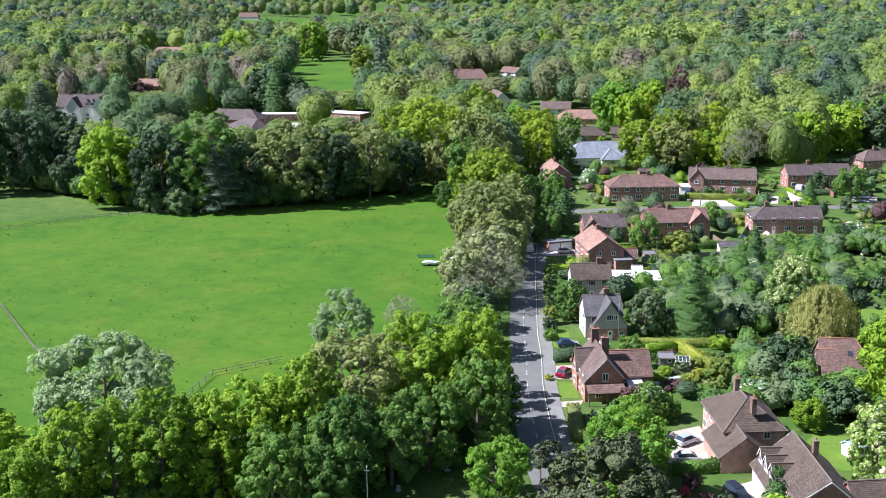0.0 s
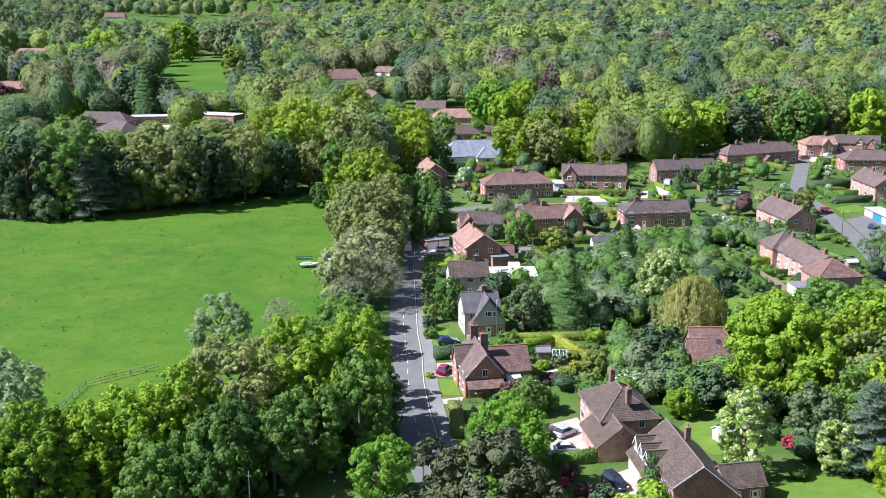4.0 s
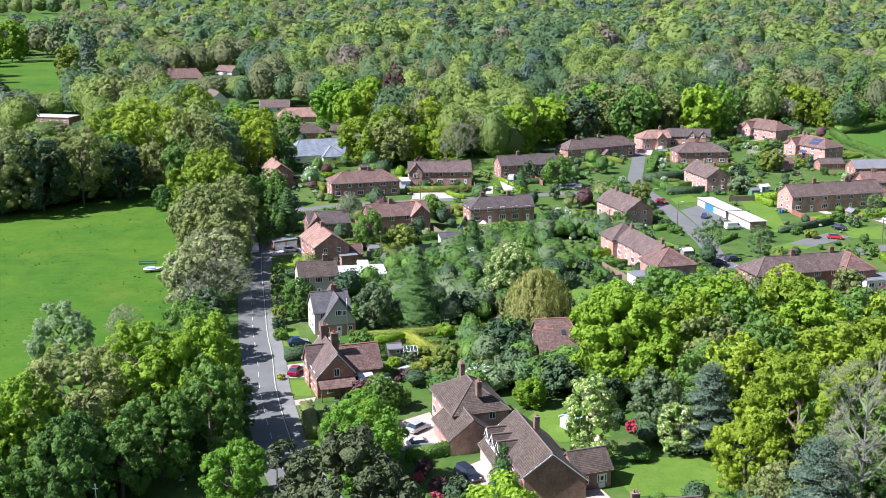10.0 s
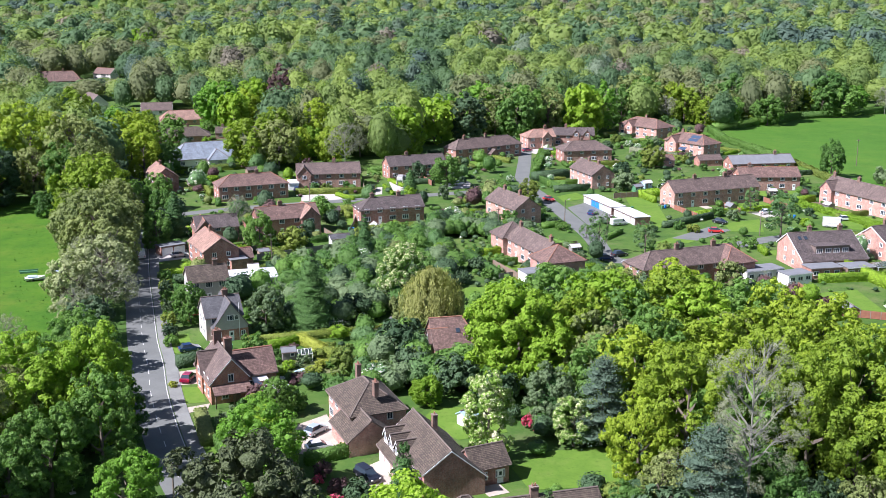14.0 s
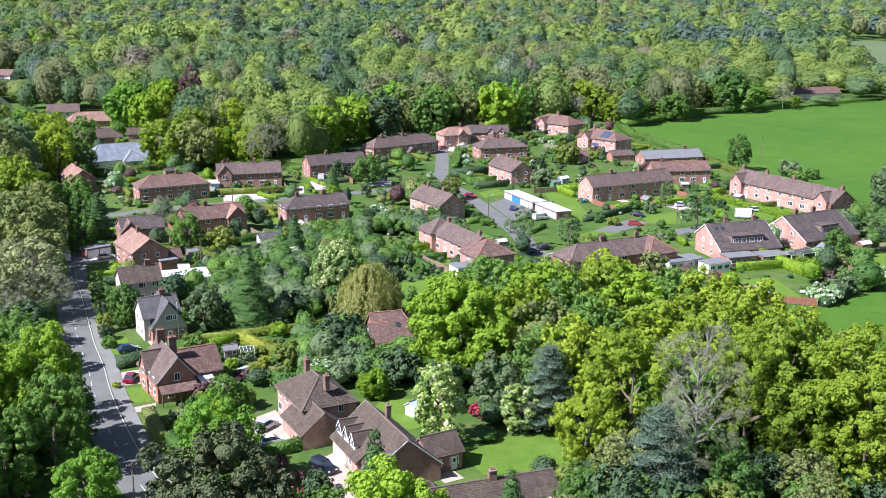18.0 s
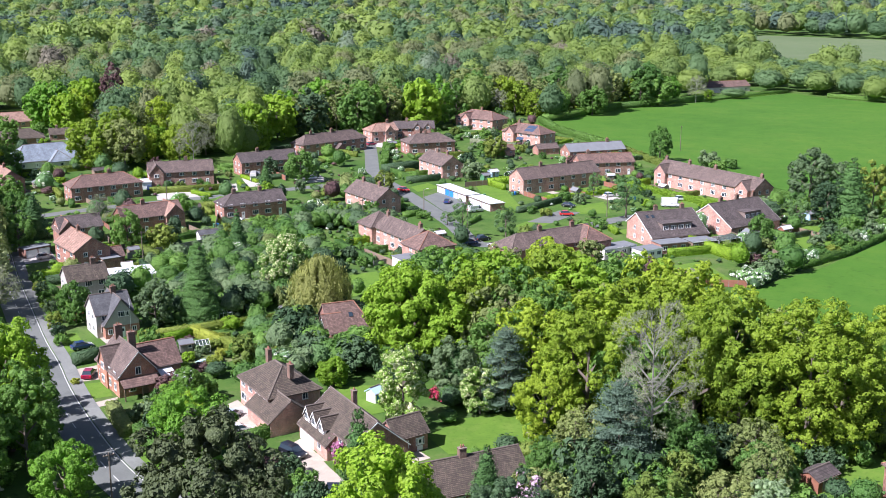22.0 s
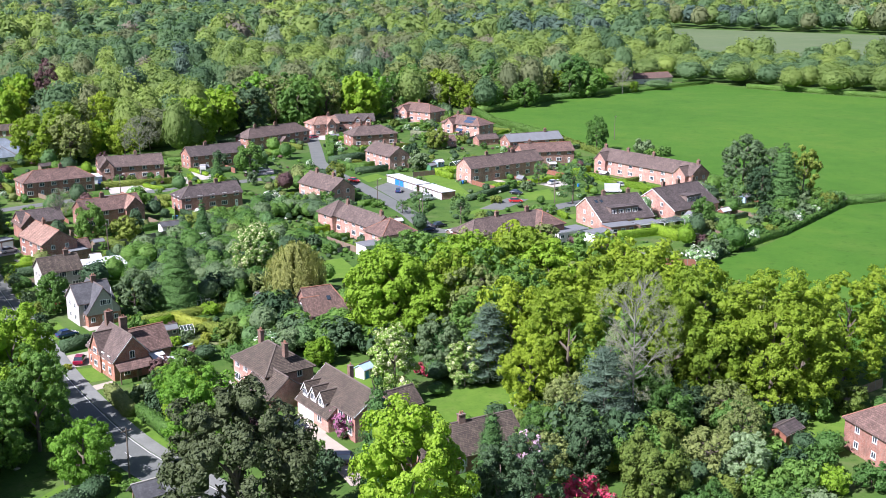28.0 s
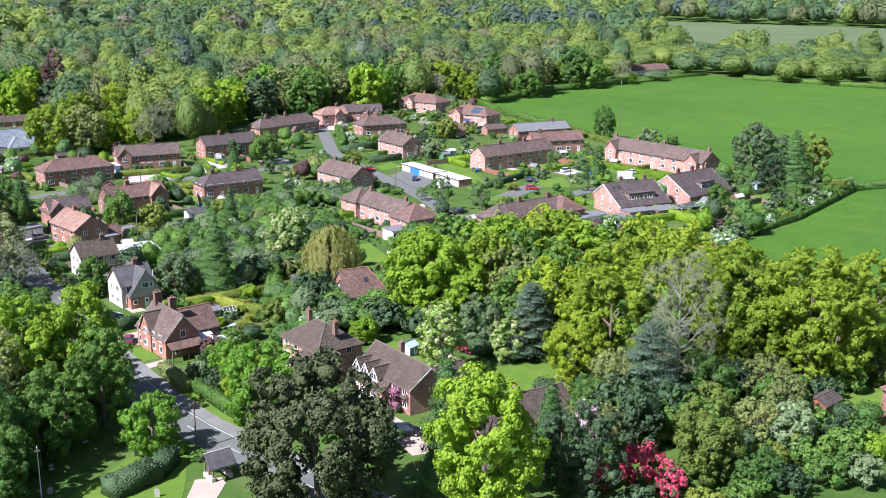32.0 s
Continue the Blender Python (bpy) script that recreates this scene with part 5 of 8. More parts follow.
house(170.6, 307, -74, 43, 8.5, 5.1, 8.1, BRICK_PINK, TILE_BROWN, (0, 0), "long sunlit brick terrace with a brown roof", (-20.5, -10, 1.5, 20.5), 9, wings=(dict(L=9.5, W=5.0, eave=5.0, ridge=7.4, at=(-18, -0.8), wall=BRICK_PINK, win=(3.2, 1.0)), dict(L=9.5, W=5.0, eave=5.0, ridge=7.4, at=(17.5, -0.8), wall=BRICK_PINK, win=(3.2, 1.0))))
dormer_house = root("house", 125.6, 254.6, 4, "brick house with a steep dark roof, long dormer and roof windows", "house", "village houses")
FOOTPRINTS.append((125.6, 254.6, 4, 17.0 / 2 + 1, 8.0))
sloped_block(dormer_house, 17.0, -8.4, 4.6, 2.9, 4.8, 7.9, BRICK_PINK, TILE_DARK)
shed_dormer(dormer_house, -4.4, 4.6, -6.4, -2.4, 3.0, 5.75)
ends(dormer_house, Matrix.Identity(4), 17.0, (-3.6, 0.4), (3.3, 0.95), 1.0, 1.1, (-1, 1))
row(dormer_house, Matrix.Identity(4), 9.2, (-6.0, -2.0, 2.0, 6.0), (3.2, 0.95), 1.3, 1.15, 2, 1)
row(dormer_house, Matrix.Identity(4), 16.8, (-6.2, 6.2), (0.9,), 1.4, 1.15, 2, -1)
for q in (-2.6, 5.6):
    chimney(dormer_house, q, 0.3, 6.6, 9.2, BRICK)
catslide_house = root("house", 150.6, 261.2, 17, "brick house with a mossy dark roof sweeping low in front", "house", "village houses")
FOOTPRINTS.append((150.6, 261.2, 17, 19.6 / 2 + 1, 8.0))
sloped_block(catslide_house, 19.6, -8.4, 4.6, 2.9, 4.8, 7.9, BRICK_PINK, TILE_DARK)
shed_dormer(catslide_house, -2.4, 4.0, -6.4, -2.4, 3.0, 5.75)
ends(catslide_house, Matrix.Identity(4), 19.6, (-3.6, 0.4), (3.3, 0.95), 1.0, 1.1, (-1, 1))
row(catslide_house, Matrix.Identity(4), 9.2, (-6.0, -2.0, 2.0, 6.0), (3.2, 0.95), 1.3, 1.15, 2, 1)
row(catslide_house, Matrix.Identity(4), 16.8, (-6.2, 6.2), (0.9,), 1.4, 1.15, 2, -1)
for q in (-5.0, 1.5, 8.2):
    chimney(catslide_house, q, 0.3, 6.6, 9.2, BRICK)
house(87, 243.3, 14, 26, 8, 4.8, 7.6, BRICK, TILE_BROWN, (4, 0), "brick terrace with a hipped brown roof behind tall trees", (-2, 8), 6, wings=(dict(L=11, W=8, eave=4.8, ridge=7.6, at=(11.5, -1), roof=TILE_RED, hips=(4, 4), win=(3.3, 1.0)),))
house(56.2, 263.3, -76, 19.6, 7.0, 4.8, 7.3, BRICK_PINK, TILE_BROWN, (0, 0), "stepped brick terrace with hipped brown roofs", (-8.6, 8.2), 5, wings=(dict(L=7.6, W=8.6, eave=4.8, ridge=7.7, at=(-12.9, -0.4), turn=0, wall=BRICK_PINK, hips=(3.6, 3.6), side=((3.3, -1), (1.0, -1))), dict(L=8.6, W=10.0, eave=4.8, ridge=7.8, at=(14.0, -1.1), turn=0, wall=BRICK_PINK, roof=TILE_RED, hips=(4.1, 4.1), side=((3.3, -1), (1.0, -1)))))
house(337.8, 583, 6, 36, 9, 3.4, 6.2, RENDER, TILE_RED, (0, 0), "long low pale bungalow at the edge of the crop field", (-8,), 6, storeys=1)
house(-36.3, 424, 18, 25, 14, 3.2, 8.2, RENDER, BLUE_SLATE, (5, 6), "white bungalow with a new blue-grey slate roof", (), 5, storeys=1, wings=(dict(L=10, W=8, eave=2.9, ridge=6.0, at=(3, -5), wall=RENDER, roof=BLUE_SLATE, hips=(4, 0), win=(1.0,)),))
# the cottages along the road
cottage = house(-17.5, 215.6, 16, 7.2, 7.0, 4.9, 7.9, RENDER_GREY, SLATE, (0, 0), "grey pebbledashed cottage with a slate roof and brick base", (1.0,), 2, wings=(dict(L=8.6, W=6.6, eave=3.2, ridge=7.8, at=(0.9, -0.9), turn=90, wall=RENDER_GREY, roof=SLATE, win=(4.1,)),))
put("brick_base", Solid().box(-2.46, -5.26, -0.1, 4.26, 3.45, 2.35).mesh("brick_base", BRICK_ORANGE), cottage)
put("soil_pipe", Solid().tube((2.5, -5.33, 0), (2.5, -5.33, 7.6), 0.06, 0.06, 6).mesh("soil_pipe", WHITE), cottage)
for q in (-1.5, 3.2):
    add_window(cottage, pose(q, -5.27, 0.95), 0.9, 1.0, 2)
add_window(cottage, pose(1.9, -5.21, 4.1), 0.9, 1.05, 2)
add_door(cottage, pose(0.9, -5.27, 0.0))
orange = root("house", -13.2, 184.0, 17, "orange brick cottage with clay tiles, cross gables and a porch", "house", "village houses")
FOOTPRINTS.append((-13.2, 184.0, 17, 6.2, 7.0))
sloped_block(orange, 11.6, -2.7, 3.6, 4.5, 3.9, 7.7, BRICK_ORANGE, TILE_BROWN, (-1.7, 0.4), 90)
for q, z in ((-3.9, 2.95), (-3.9, 0.9), (-1.2, 2.95), (-1.2, 0.9), (4.2, 2.95), (4.2, 0.9)):
    add_window(orange, pose(-1.7, 0.4, 0, 0, 0, 90) @ pose(q, 3.6, z, 0, 0, 180), 1.1, 1.25, 2)
add_window(orange, pose(-1.9, -5.4, 3.6), 1.0, 1.4, 2)
add_window(orange, pose(-3.0, -5.4, 0.8), 1.1, 1.2, 2)
add_door(orange, pose(-0.8, -5.4, 0.0), WOOD)
wing(orange, 3.4, 4.0, 4.3, 7.1, (-3.9, 2.0), 0, BRICK_ORANGE, TILE_BROWN, win=(3.2, 0.9))
wing(orange, 8.4, 6.6, 3.5, 6.7, (2.6, 1.2), 0, BRICK_ORANGE, TILE_RED, win=(1.0,), faces=(1,), side=((1.0, -1),))
chimney(orange, -1.7, 4.6, 6.0, 9.7, BRICK_ORANGE, 2, 1.25, 0.9)
chimney(orange, -0.9, 0.2, 6.0, 9.5, BRICK_ORANGE, 2, 1.25, 0.9)
lean_roof(orange, -5.2, 1.2, -5.4, 2.3, 3.3, 2.35, TILE_RED, (-5.0, -2.0, 1.0))
lean_roof(orange, 2.4, 5.0, -2.1, 2.4, 2.7, 2.1, SHEET, (2.5, 4.9))
# the big house with its garage wing
house(8.3, 165.0, -75, 12.0, 8.8, 4.9, 8.0, BRICK_PINK, TILE_OLD, (4.5, 4.5), "brick house with an old hipped clay tile roof", (-4, 4.5), 4, stack_wall=BRICK, wings=(dict(L=9, W=7, eave=2.7, ridge=5.4, at=(5.6, -2.6), turn=0, wall=BRICK_PINK, roof=TILE_OLD),))
long_house = root("house", 16.4, 146.1, -77, "long brick house with old clay tiles and white gabled dormers", "house", "village houses")
FOOTPRINTS.append((16.4, 146.1, -77, 9.0, 6.4))
sloped_block(long_house, 10.2, -5.4, 5.0, 2.6, 2.9, 7.2, BRICK_PINK, TILE_OLD, (-2.9, 0), gables=(True, False))
sloped_block(long_house, 5.6, -3.9, 5.0, 4.5, 2.9, 7.197, BRICK, TILE_OLD, (5.02, 0), gables=(False, True))
for q in (-6.3, -3.7, -1.1):
    wing(long_house, 3.8, 1.7, 4.5, 5.6, (q, -2.9), 90, WHITE, TILE_OLD, win=(3.4,))
for q, z in ((3.6, 3.0), (6.3, 3.0), (3.6, 0.9), (6.3, 0.9)):
    add_window(long_house, pose(q, -3.9, z), 1.3, 1.2, 2)
for q in (-6.4, -3.7):
    put("garage_door", Solid().box(-1.15, -0.06, 0, 1.15, 0.02, 2.1, 0.02).mesh("garage_door", WHITE), long_house, pose(q, -5.4, 0))
add_window(long_house, pose(-0.6, -5.4, 0.9), 1.3, 1.2, 2)
for q in (-5.5, -1.5, 3.0):
    add_window(long_house, pose(q, 5.0, 0.9, 0, 0, 180), 1.3, 1.2, 2)
chimney(long_house, -2.2, 1.2, 5.6, 8.4, BRICK, 1, 0.8, 0.7)
house(23.6, 144.4, 18, 5.6, 4.8, 3.1, 5.1, BRICK, TILE_OLD, (0, 0), "small brick wing with a tiled roof", (), 2, storeys=1)
house(27, 126.5, 8, 17, 8, 3.0, 6.0, BRICK, TILE_OLD, (0, 0), "low brick house with old mossy tiles", (0,), 4, storeys=1, wings=(dict(L=7, W=6.4, eave=3.0, ridge=6.3, at=(-8.6, 1.4), turn=0, roof=TILE_OLD, hips=(3.0, 3.0)),))
house(26.6, 199.6, 6, 8.6, 9.0, 2.5, 6.8, BRICK, TILE_RED, (0, 2.4), "low house with a red clay tile roof among trees", (), 3, storeys=1, wings=(dict(L=3.6, W=3.4, eave=3.4, ridge=5.2, at=(-3.2, -1.6), turn=0, wall=WOOD, roof=TILE_RED, win=(3.0,)),))

# ---- outbuildings ----


def hut(name, x, y, turn, L, W, eave, ridge, wall, roof, label, category="shed", group="outbuildings", door=None, window=True):
    """A small pitched building with a door and a window."""
    h = root(name, x, y, turn, label, category, group)
    FOOTPRINTS.append((x, y, turn, L / 2 + 0.5, W / 2 + 0.5))
    m = block(h, L, W, eave, ridge, wall, roof, over=0.2, bargeboard=False)
    s = Solid().box(-0.4, -0.04, 0, 0.4, 0.02, min(1.9, eave - 0.1))
    put("door", s.mesh("door", door or WOOD_GREY), h, m @ pose(-L * 0.2, -W / 2, 0))
    if window:
        add_window(h, m @ pose(L * 0.25, -W / 2, eave * 0.45), 0.8, 0.7, 1)
    return h


def flat_block(name, x, y, turn, L, W, h, wall, roof, label, category="extension", doors=(), windows=0, group="outbuildings"):
    """A flat-roofed building: walls, a roof slab with a raised edge, doors along the front."""
    r = root(name, x, y, turn, label, category, group)
    FOOTPRINTS.append((x, y, turn, L / 2 + 0.5, W / 2 + 0.5))
    put("wall", Solid().box(-L / 2, -W / 2, -0.1, L / 2, W / 2, h).mesh("wall", wall), r)
    s = Solid().box(-L / 2 - 0.2, -W / 2 - 0.25, h, L / 2 + 0.2, W / 2 + 0.2, h + 0.16, 0.03)
    put("roof", s.mesh("roof", roof), r)
    put("fascia", Solid().box(-L / 2 - 0.2, -W / 2 - 0.28, h - 0.1, L / 2 + 0.2, -W / 2 - 0.252, h + 0.1).mesh("fascia", TRIM if wall is BRICK else WHITE), r)
    n = len(doors)
    for i, colour in enumerate(doors):
        w = L / n - 0.3
        d = Solid().box(-w / 2, -0.05, 0, w / 2, 0.02, h - 0.35)
        for k in range(1, 4):
            d.box(-w / 2, -0.065, (h - 0.35) * k / 4 - 0.02, w / 2, -0.045, (h - 0.35) * k / 4 + 0.02)
        o = put("garage_door", d.mesh("garage_door", colour), r, pose(-L / 2 + L * (i + 0.5) / n, -W / 2, 0))
        put("handle", Solid().box(-0.08, -0.1, 0.9, 0.08, -0.066, 0.96).mesh("handle", ALLOY), o)
    for i in range(windows):
        add_window(r, pose(-L / 2 + L * (i + 0.5) / windows, -W / 2, h * 0.4), min(1.4, L / windows - 0.3), 1.0, 2)
    return r


flat_block("garage_block", 90.6, 325.3, -79.5, 19.5, 4.6, 2.25, BRICK, SHEET, "row of brick garages with white flat roof, blue and white doors", "garages", (PALE_GREY, PALE_GREY, BLUE_DOOR, BLUE_DOOR, PALE_BLUE, PALE_GREY, PALE_GREY))
flat_block("garage_block", 94.0, 307.6, -80, 13.6, 4.8, 2.25, BRICK, SHEET, "short row of brick garages with white flat roof", "garages", (PALE_GREY, PALE_GREY, PALE_GREY, PALE_GREY, PALE_GREY))
flat_block("workshop", -12.5, 250.5, 8, 10.5, 8, 2.8, RENDER, SHEET, "workshop with a bright white sheet roof", "workshop", (), 3)
flat_block("extension", 105, 241.5, 14, 10, 4.5, 2.7, RENDER, GREY_FELT, "white rendered extension with a grey flat roof", "extension", (), 4)
flat_block("extension", 112.0, 237.5, 14, 6.5, 4.0, 2.5, WHITE, GREY_FELT, "white cabin-like extension with a grey flat roof", "extension", (), 3)
flat_block("extension", 120.6, 241.8, 5, 8, 4.4, 2.6, BRICK, GREY_FELT, "brick extension with a greenish flat roof", "extension", (), 3)
flat_block("extension", 129.0, 241.6, 5, 7, 4.4, 2.6, WOOD, GREY_FELT, "timber extension with a grey flat roof", "extension", (), 3)
flat_block("conservatory", 52.8, 245.6, 14, 7.5, 4.5, 2.8, WHITE, GREY_FELT, "white conservatory with wide windows", "conservatory", (), 4)
flat_block("carport", -3.5, 368.5, 2, 3.4, 6, 2.4, WHITE, SHEET, "white flat-roofed carport beside a house", "carport")
flat_block("extension", -16.8, 266.5, -70, 4, 4, 2.6, BRICK, GREY_FELT, "brick extension with a grey flat roof", "extension", (), 1)
flat_block("porch_room", -6.0, 178.8, 14, 3.6, 3.0, 2.3, WHITE, SHEET, "white garden room with a pale roof", "garden room", (), 2)
flat_block("garage_block", -34.5, 284, 30, 6.5, 3.6, 2.3, BRICK, GREY_FELT, "brick garage in a walled yard", "garages", (WHITE, WHITE))
hut("shed", 8.7, 287.6, 10, 5, 3.6, 2.2, 3.0, WHITE, SLATE, "white shed with a blue-grey roof")
hut("shed", 8.4, 324.5, 10, 3.4, 2.6, 2.0, 2.7, WOOD, TILE_DARK, "brown timber shed with a dark roof")
hut("shed", 5.2, 330, 12, 3.0, 2.4, 2.0, 2.7, WOOD, TILE_DARK, "brown timber shed beside a lawn")
hut("shed", -4.2, 198.6, 10, 2.4, 2.0, 1.9, 2.5, WOOD_GREY, GREY_FELT, "small grey timber garden shed")
hut("shed", 147.5, 246.0, -75, 4.5, 3.4, 2.1, 3.0, WOOD_GREY, GREY_FELT, "grey timber shed with a felt roof")
hut("shed", 75.5, 115.0, 20, 4.6, 3.4, 2.1, 2.9, WOOD_RED, TILE_DARK, "dark timber shed behind a lawn")
hut("shed", 17.8, 214.7, 8, 3.0, 2.2, 1.9, 2.5, WOOD, GREY_FELT, "brown timber shed by a grass strip")
hut("shed", 108.6, 350, 20, 3.0, 2.2, 1.9, 2.5, GREEN_PAINT, GREY_FELT, "green painted garden shed")
hut("shed", 113.5, 356, 20, 3.0, 2.4, 1.9, 2.6, PALE_BLUE, SHEET, "pale blue garden shed")
hut("shed", 172.5, 262, 10, 3.0, 2.4, 2.0, 2.6, WHITE, GREY_FELT, "white garden shed under dark trees")
hut("shed", 178, 264, 10, 3.0, 2.4, 2.0, 2.6, PALE_BLUE, GREY_FELT, "pale blue garden shed under dark trees")
hut("shed", 182, 262.5, 10, 2.6, 2.2, 2.0, 2.6, WOOD_RED, GREY_FELT, "reddish garden shed under dark trees")
hut("shed", 112.2, 213, -90, 6.5, 2.6, 2.1, 2.7, WOOD_RED, GREY_FELT, "long reddish timber shed along a fence")
hut("shed", 47.5, 402, 14, 7, 4, 2.4, 3.2, GREEN_PAINT, GREY_FELT, "green timber hall behind a house")
hut("shed", -18, 396, 20, 4, 3, 2.2, 2.9, WOOD, TILE_DARK, "brown garden shed behind a house")
hut("playhouse", 24.2, 164.0, 30, 2.4, 2.2, 1.9, 2.6, WHITE, PALE_BLUE, "white and pale blue playhouse on a lawn", "playhouse", door=BLUE_DOOR)
hut("outhouse", 150, 397, 5, 9, 5, 2.5, 4.0, BRICK, TILE_BROWN, "low brick outhouse with a brown roof", "outhouse")
hut("outhouse", 133, 398, 5, 7, 5, 2.5, 4.0, BRICK_PINK, TILE_RED, "small brick outhouse with white gable", "outhouse")


def greenhouse(x, y, turn, L=3.6, W=2.4):
    g = root("greenhouse", x, y, turn, "glass greenhouse with white glazing bars", "greenhouse", "outbuildings")
    a, b, e, r = L / 2, W / 2, 1.5, 2.3
    s = Solid()
    for x0 in np.linspace(-a, a, 5):
        for q in (-1, 1):
            s.tube((x0, q * b, 0), (x0, q * b, e), 0.03, 0.03, 4).tube((x0, q * b, e), (x0, 0, r), 0.03, 0.03, 4)
    for q, z in ((-b, e), (b, e), (0, r), (-b, 0.05), (b, 0.05)):
        s.tube((-a, q, z), (a, q, z), 0.03, 0.03, 4)
    put("frame", s.mesh("frame", WHITE), g)
    for v in ([(-a, -b, 0), (a, -b, 0), (a, -b, e), (-a, -b, e)], [(-a, b, 0), (a, b, 0), (a, b, e), (-a, b, e)], [(-a, -b, e), (a, -b, e), (a, 0, r), (-a, 0, r)], [(-a, b, e), (a, b, e), (a, 0, r), (-a, 0, r)]):
        w = v + [(p[0], p[1] * 0.985, p[2] - 0.01) for p in v]
        put("pane", mesh_of("pane", w, [(0, 1, 2, 3), (7, 6, 5, 4), (0, 4, 5, 1), (1, 5, 6, 2), (2, 6, 7, 3), (3, 7, 4, 0)], GREENHOUSE), g)


greenhouse(4.7, 217.0, 8)
greenhouse(-1.2, 197.6, 10, 2.6, 1.9)
greenhouse(119, 352, 20, 4.5, 3)
# ---- details of single houses ----


def tilted(name, house_xyt, local, mat, w, l, slope, parent_label, category, thick=0.08):
    """A panel lying on a roof slope that looks to local -y."""
    hx, hy, a = house_xyt
    m = pose(hx, hy, 0, 0, 0, a) @ pose(local[0], local[1], local[2], math.degrees(slope), 0, 0)
    ob = put(name, Solid().box(-w / 2, -l / 2, -0.06, w / 2, l / 2, thick, 0.02).mesh(name, mat))
    ob.matrix_basis = m
    return tagged(ob, parent_label, category, name)


for i in range(4):
    for j in range(2):
        tilted("solar_panel", (153.7, 425, -60), (1.5 + i * 1.15, -3.4 + j * 1.75, 5.95 + j * 1.02), SOLAR, 1.05, 1.65, math.atan(2.9 / 5), "dark solar panel on a tiled roof", "solar panel")
for i in range(3):
    tilted("solar_panel", (153.7, 425, -60), (-0.2 + i * 1.2, -6.9, 2.7), SOLAR, 1.1, 1.7, 0.5, "dark solar panel on a low lean-to", "solar panel")
for q in (-6.2, -4.6):
    tilted("roof_window", (125.6, 254.6, 4), (q, -1.8, 6.86), GLASS, 0.8, 1.1, math.atan(5.0 / 8.4), "roof window set into dark tiles", "roof window")
for q in (0.6,):
    tilted("roof_window", (26.6, 199.6, 6), (q, -2.2, 4.74), GLASS, 0.8, 1.0, math.atan(4.3 / 4.5), "roof window in red tiles", "roof window")


def lean_to(x, y, turn):
    """The white pergola-like glazed roof behind a house."""
    p = root("glazed_canopy", x, y, turn, "white framed glass canopy behind a house", "canopy", "outbuildings")
    for i in range(8):
        put("rafter", Solid().box(-4 + i * 1.14 - 0.05, -2, 2.3, -4 + i * 1.14 + 0.05, 2, 2.42).mesh("rafter", WHITE), p)
    for q in (-1.95, 1.95):
        put("beam", Solid().box(-4.1, q - 0.06, 2.18, 4.1, q + 0.06, 2.3).mesh("beam", WHITE), p)
        for e in (-3.95, 0, 3.95):
            put("post", Solid().box(e - 0.06, q - 0.06, 0, e + 0.06, q + 0.06, 2.18).mesh("post", WHITE), p)
    put("glazing", Solid().box(-4.1, -2, 2.43, 4.1, 2, 2.46).mesh("glazing", GREENHOUSE), p)


lean_to(137.0, 242.5, 14)
# ---- the hotel and the far buildings ----
house(-299, 508, 12, 26, 11, 8.4, 13.6, WHITE, TILE_DARK, (0, 0), "large white rendered country house with dark roofs", (-8, 0, 3), 6, stack_wall=BRICK, wings=(
    dict(L=14, W=7, eave=8.4, ridge=13.2, at=(9.4, -1.5), wall=WHITE, roof=TILE_DARK, win=(4.2, 1.2)), dict(L=14, W=6.4, eave=8.2, ridge=12.6, at=(-4, -1.5), wall=WHITE, roof=TILE_DARK, win=(4.0, 1.2)),
    dict(L=4, W=2, eave=9.6, ridge=11.2, at=(2.2, -3), wall=WHITE, roof=TILE_DARK, win=(8.5,)), dict(L=4, W=2, eave=9.6, ridge=11.2, at=(4.8, -3), wall=WHITE, roof=TILE_DARK, win=(8.5,))), group="far buildings")
house(-220, 510, 0, 28, 14, 3.2, 7.2, BRICK, TILE_DARK, (5, 6), "low brick school-like hall with a brown roof", (), 6, storeys=1, group="far buildings")
house(-200, 480, -40, 22, 12, 3.0, 6.6, BRICK, TILE_DARK, (5, 5), "low brick hall half hidden by trees", (), 5, storeys=1, group="far buildings")
flat_block("flat_hall", -203, 527, 12, 20, 7, 3.4, BRICK_ORANGE, SHEET, "long orange brick hall with a flat pale roof", "hall", (), 6, "far buildings")
flat_block("flat_hall", -172, 533, -14, 24, 10, 3.8, BRICK, SHEET, "hall with a broad white roof behind trees", "hall", (), 6, "far buildings")
sheet("car_park", [(-215, 520), (-190, 518), (-186, 500), (-206, 497)], 0.05, CONCRETE, "pale car park beside the hall", "car park")
FARB = dict(group="far buildings")
house(-153, 742, 8, 30, 12, 3.0, 8.5, BRICK, TILE_RED, (5, 5), "large house with a red tiled roof in the woods", (4,), 6, storeys=1, **FARB)
house(-127, 770, -30, 14, 9, 4.8, 8.0, RENDER, TILE_RED, (0, 0), "distant house with a steep red roof", (), 3, **FARB)
house(-109, 612, -65, 22, 10, 3.2, 7.6, RENDER, TILE_BROWN, (3, 0), "long bungalow with a brown roof", (), 4, storeys=1, **FARB)
house(-72, 578, 5, 15, 9, 2.8, 6.0, RENDER, TILE_BROWN, (0, 0), "bungalow with a dark brown roof", (), 4, storeys=1, **FARB)
house(-52, 484, 6, 26, 11, 2.8, 5.8, BRICK, TILE_OLD, (5, 5), "low bungalow with grey-brown roof", (4,), 5, storeys=1, **FARB)
house(-28, 492, 2, 18, 8, 2.7, 4.6, BRICK, TILE_OLD, (0, 0), "low bungalow wing with grey-brown roof", (-6,), 4, storeys=1, **FARB)
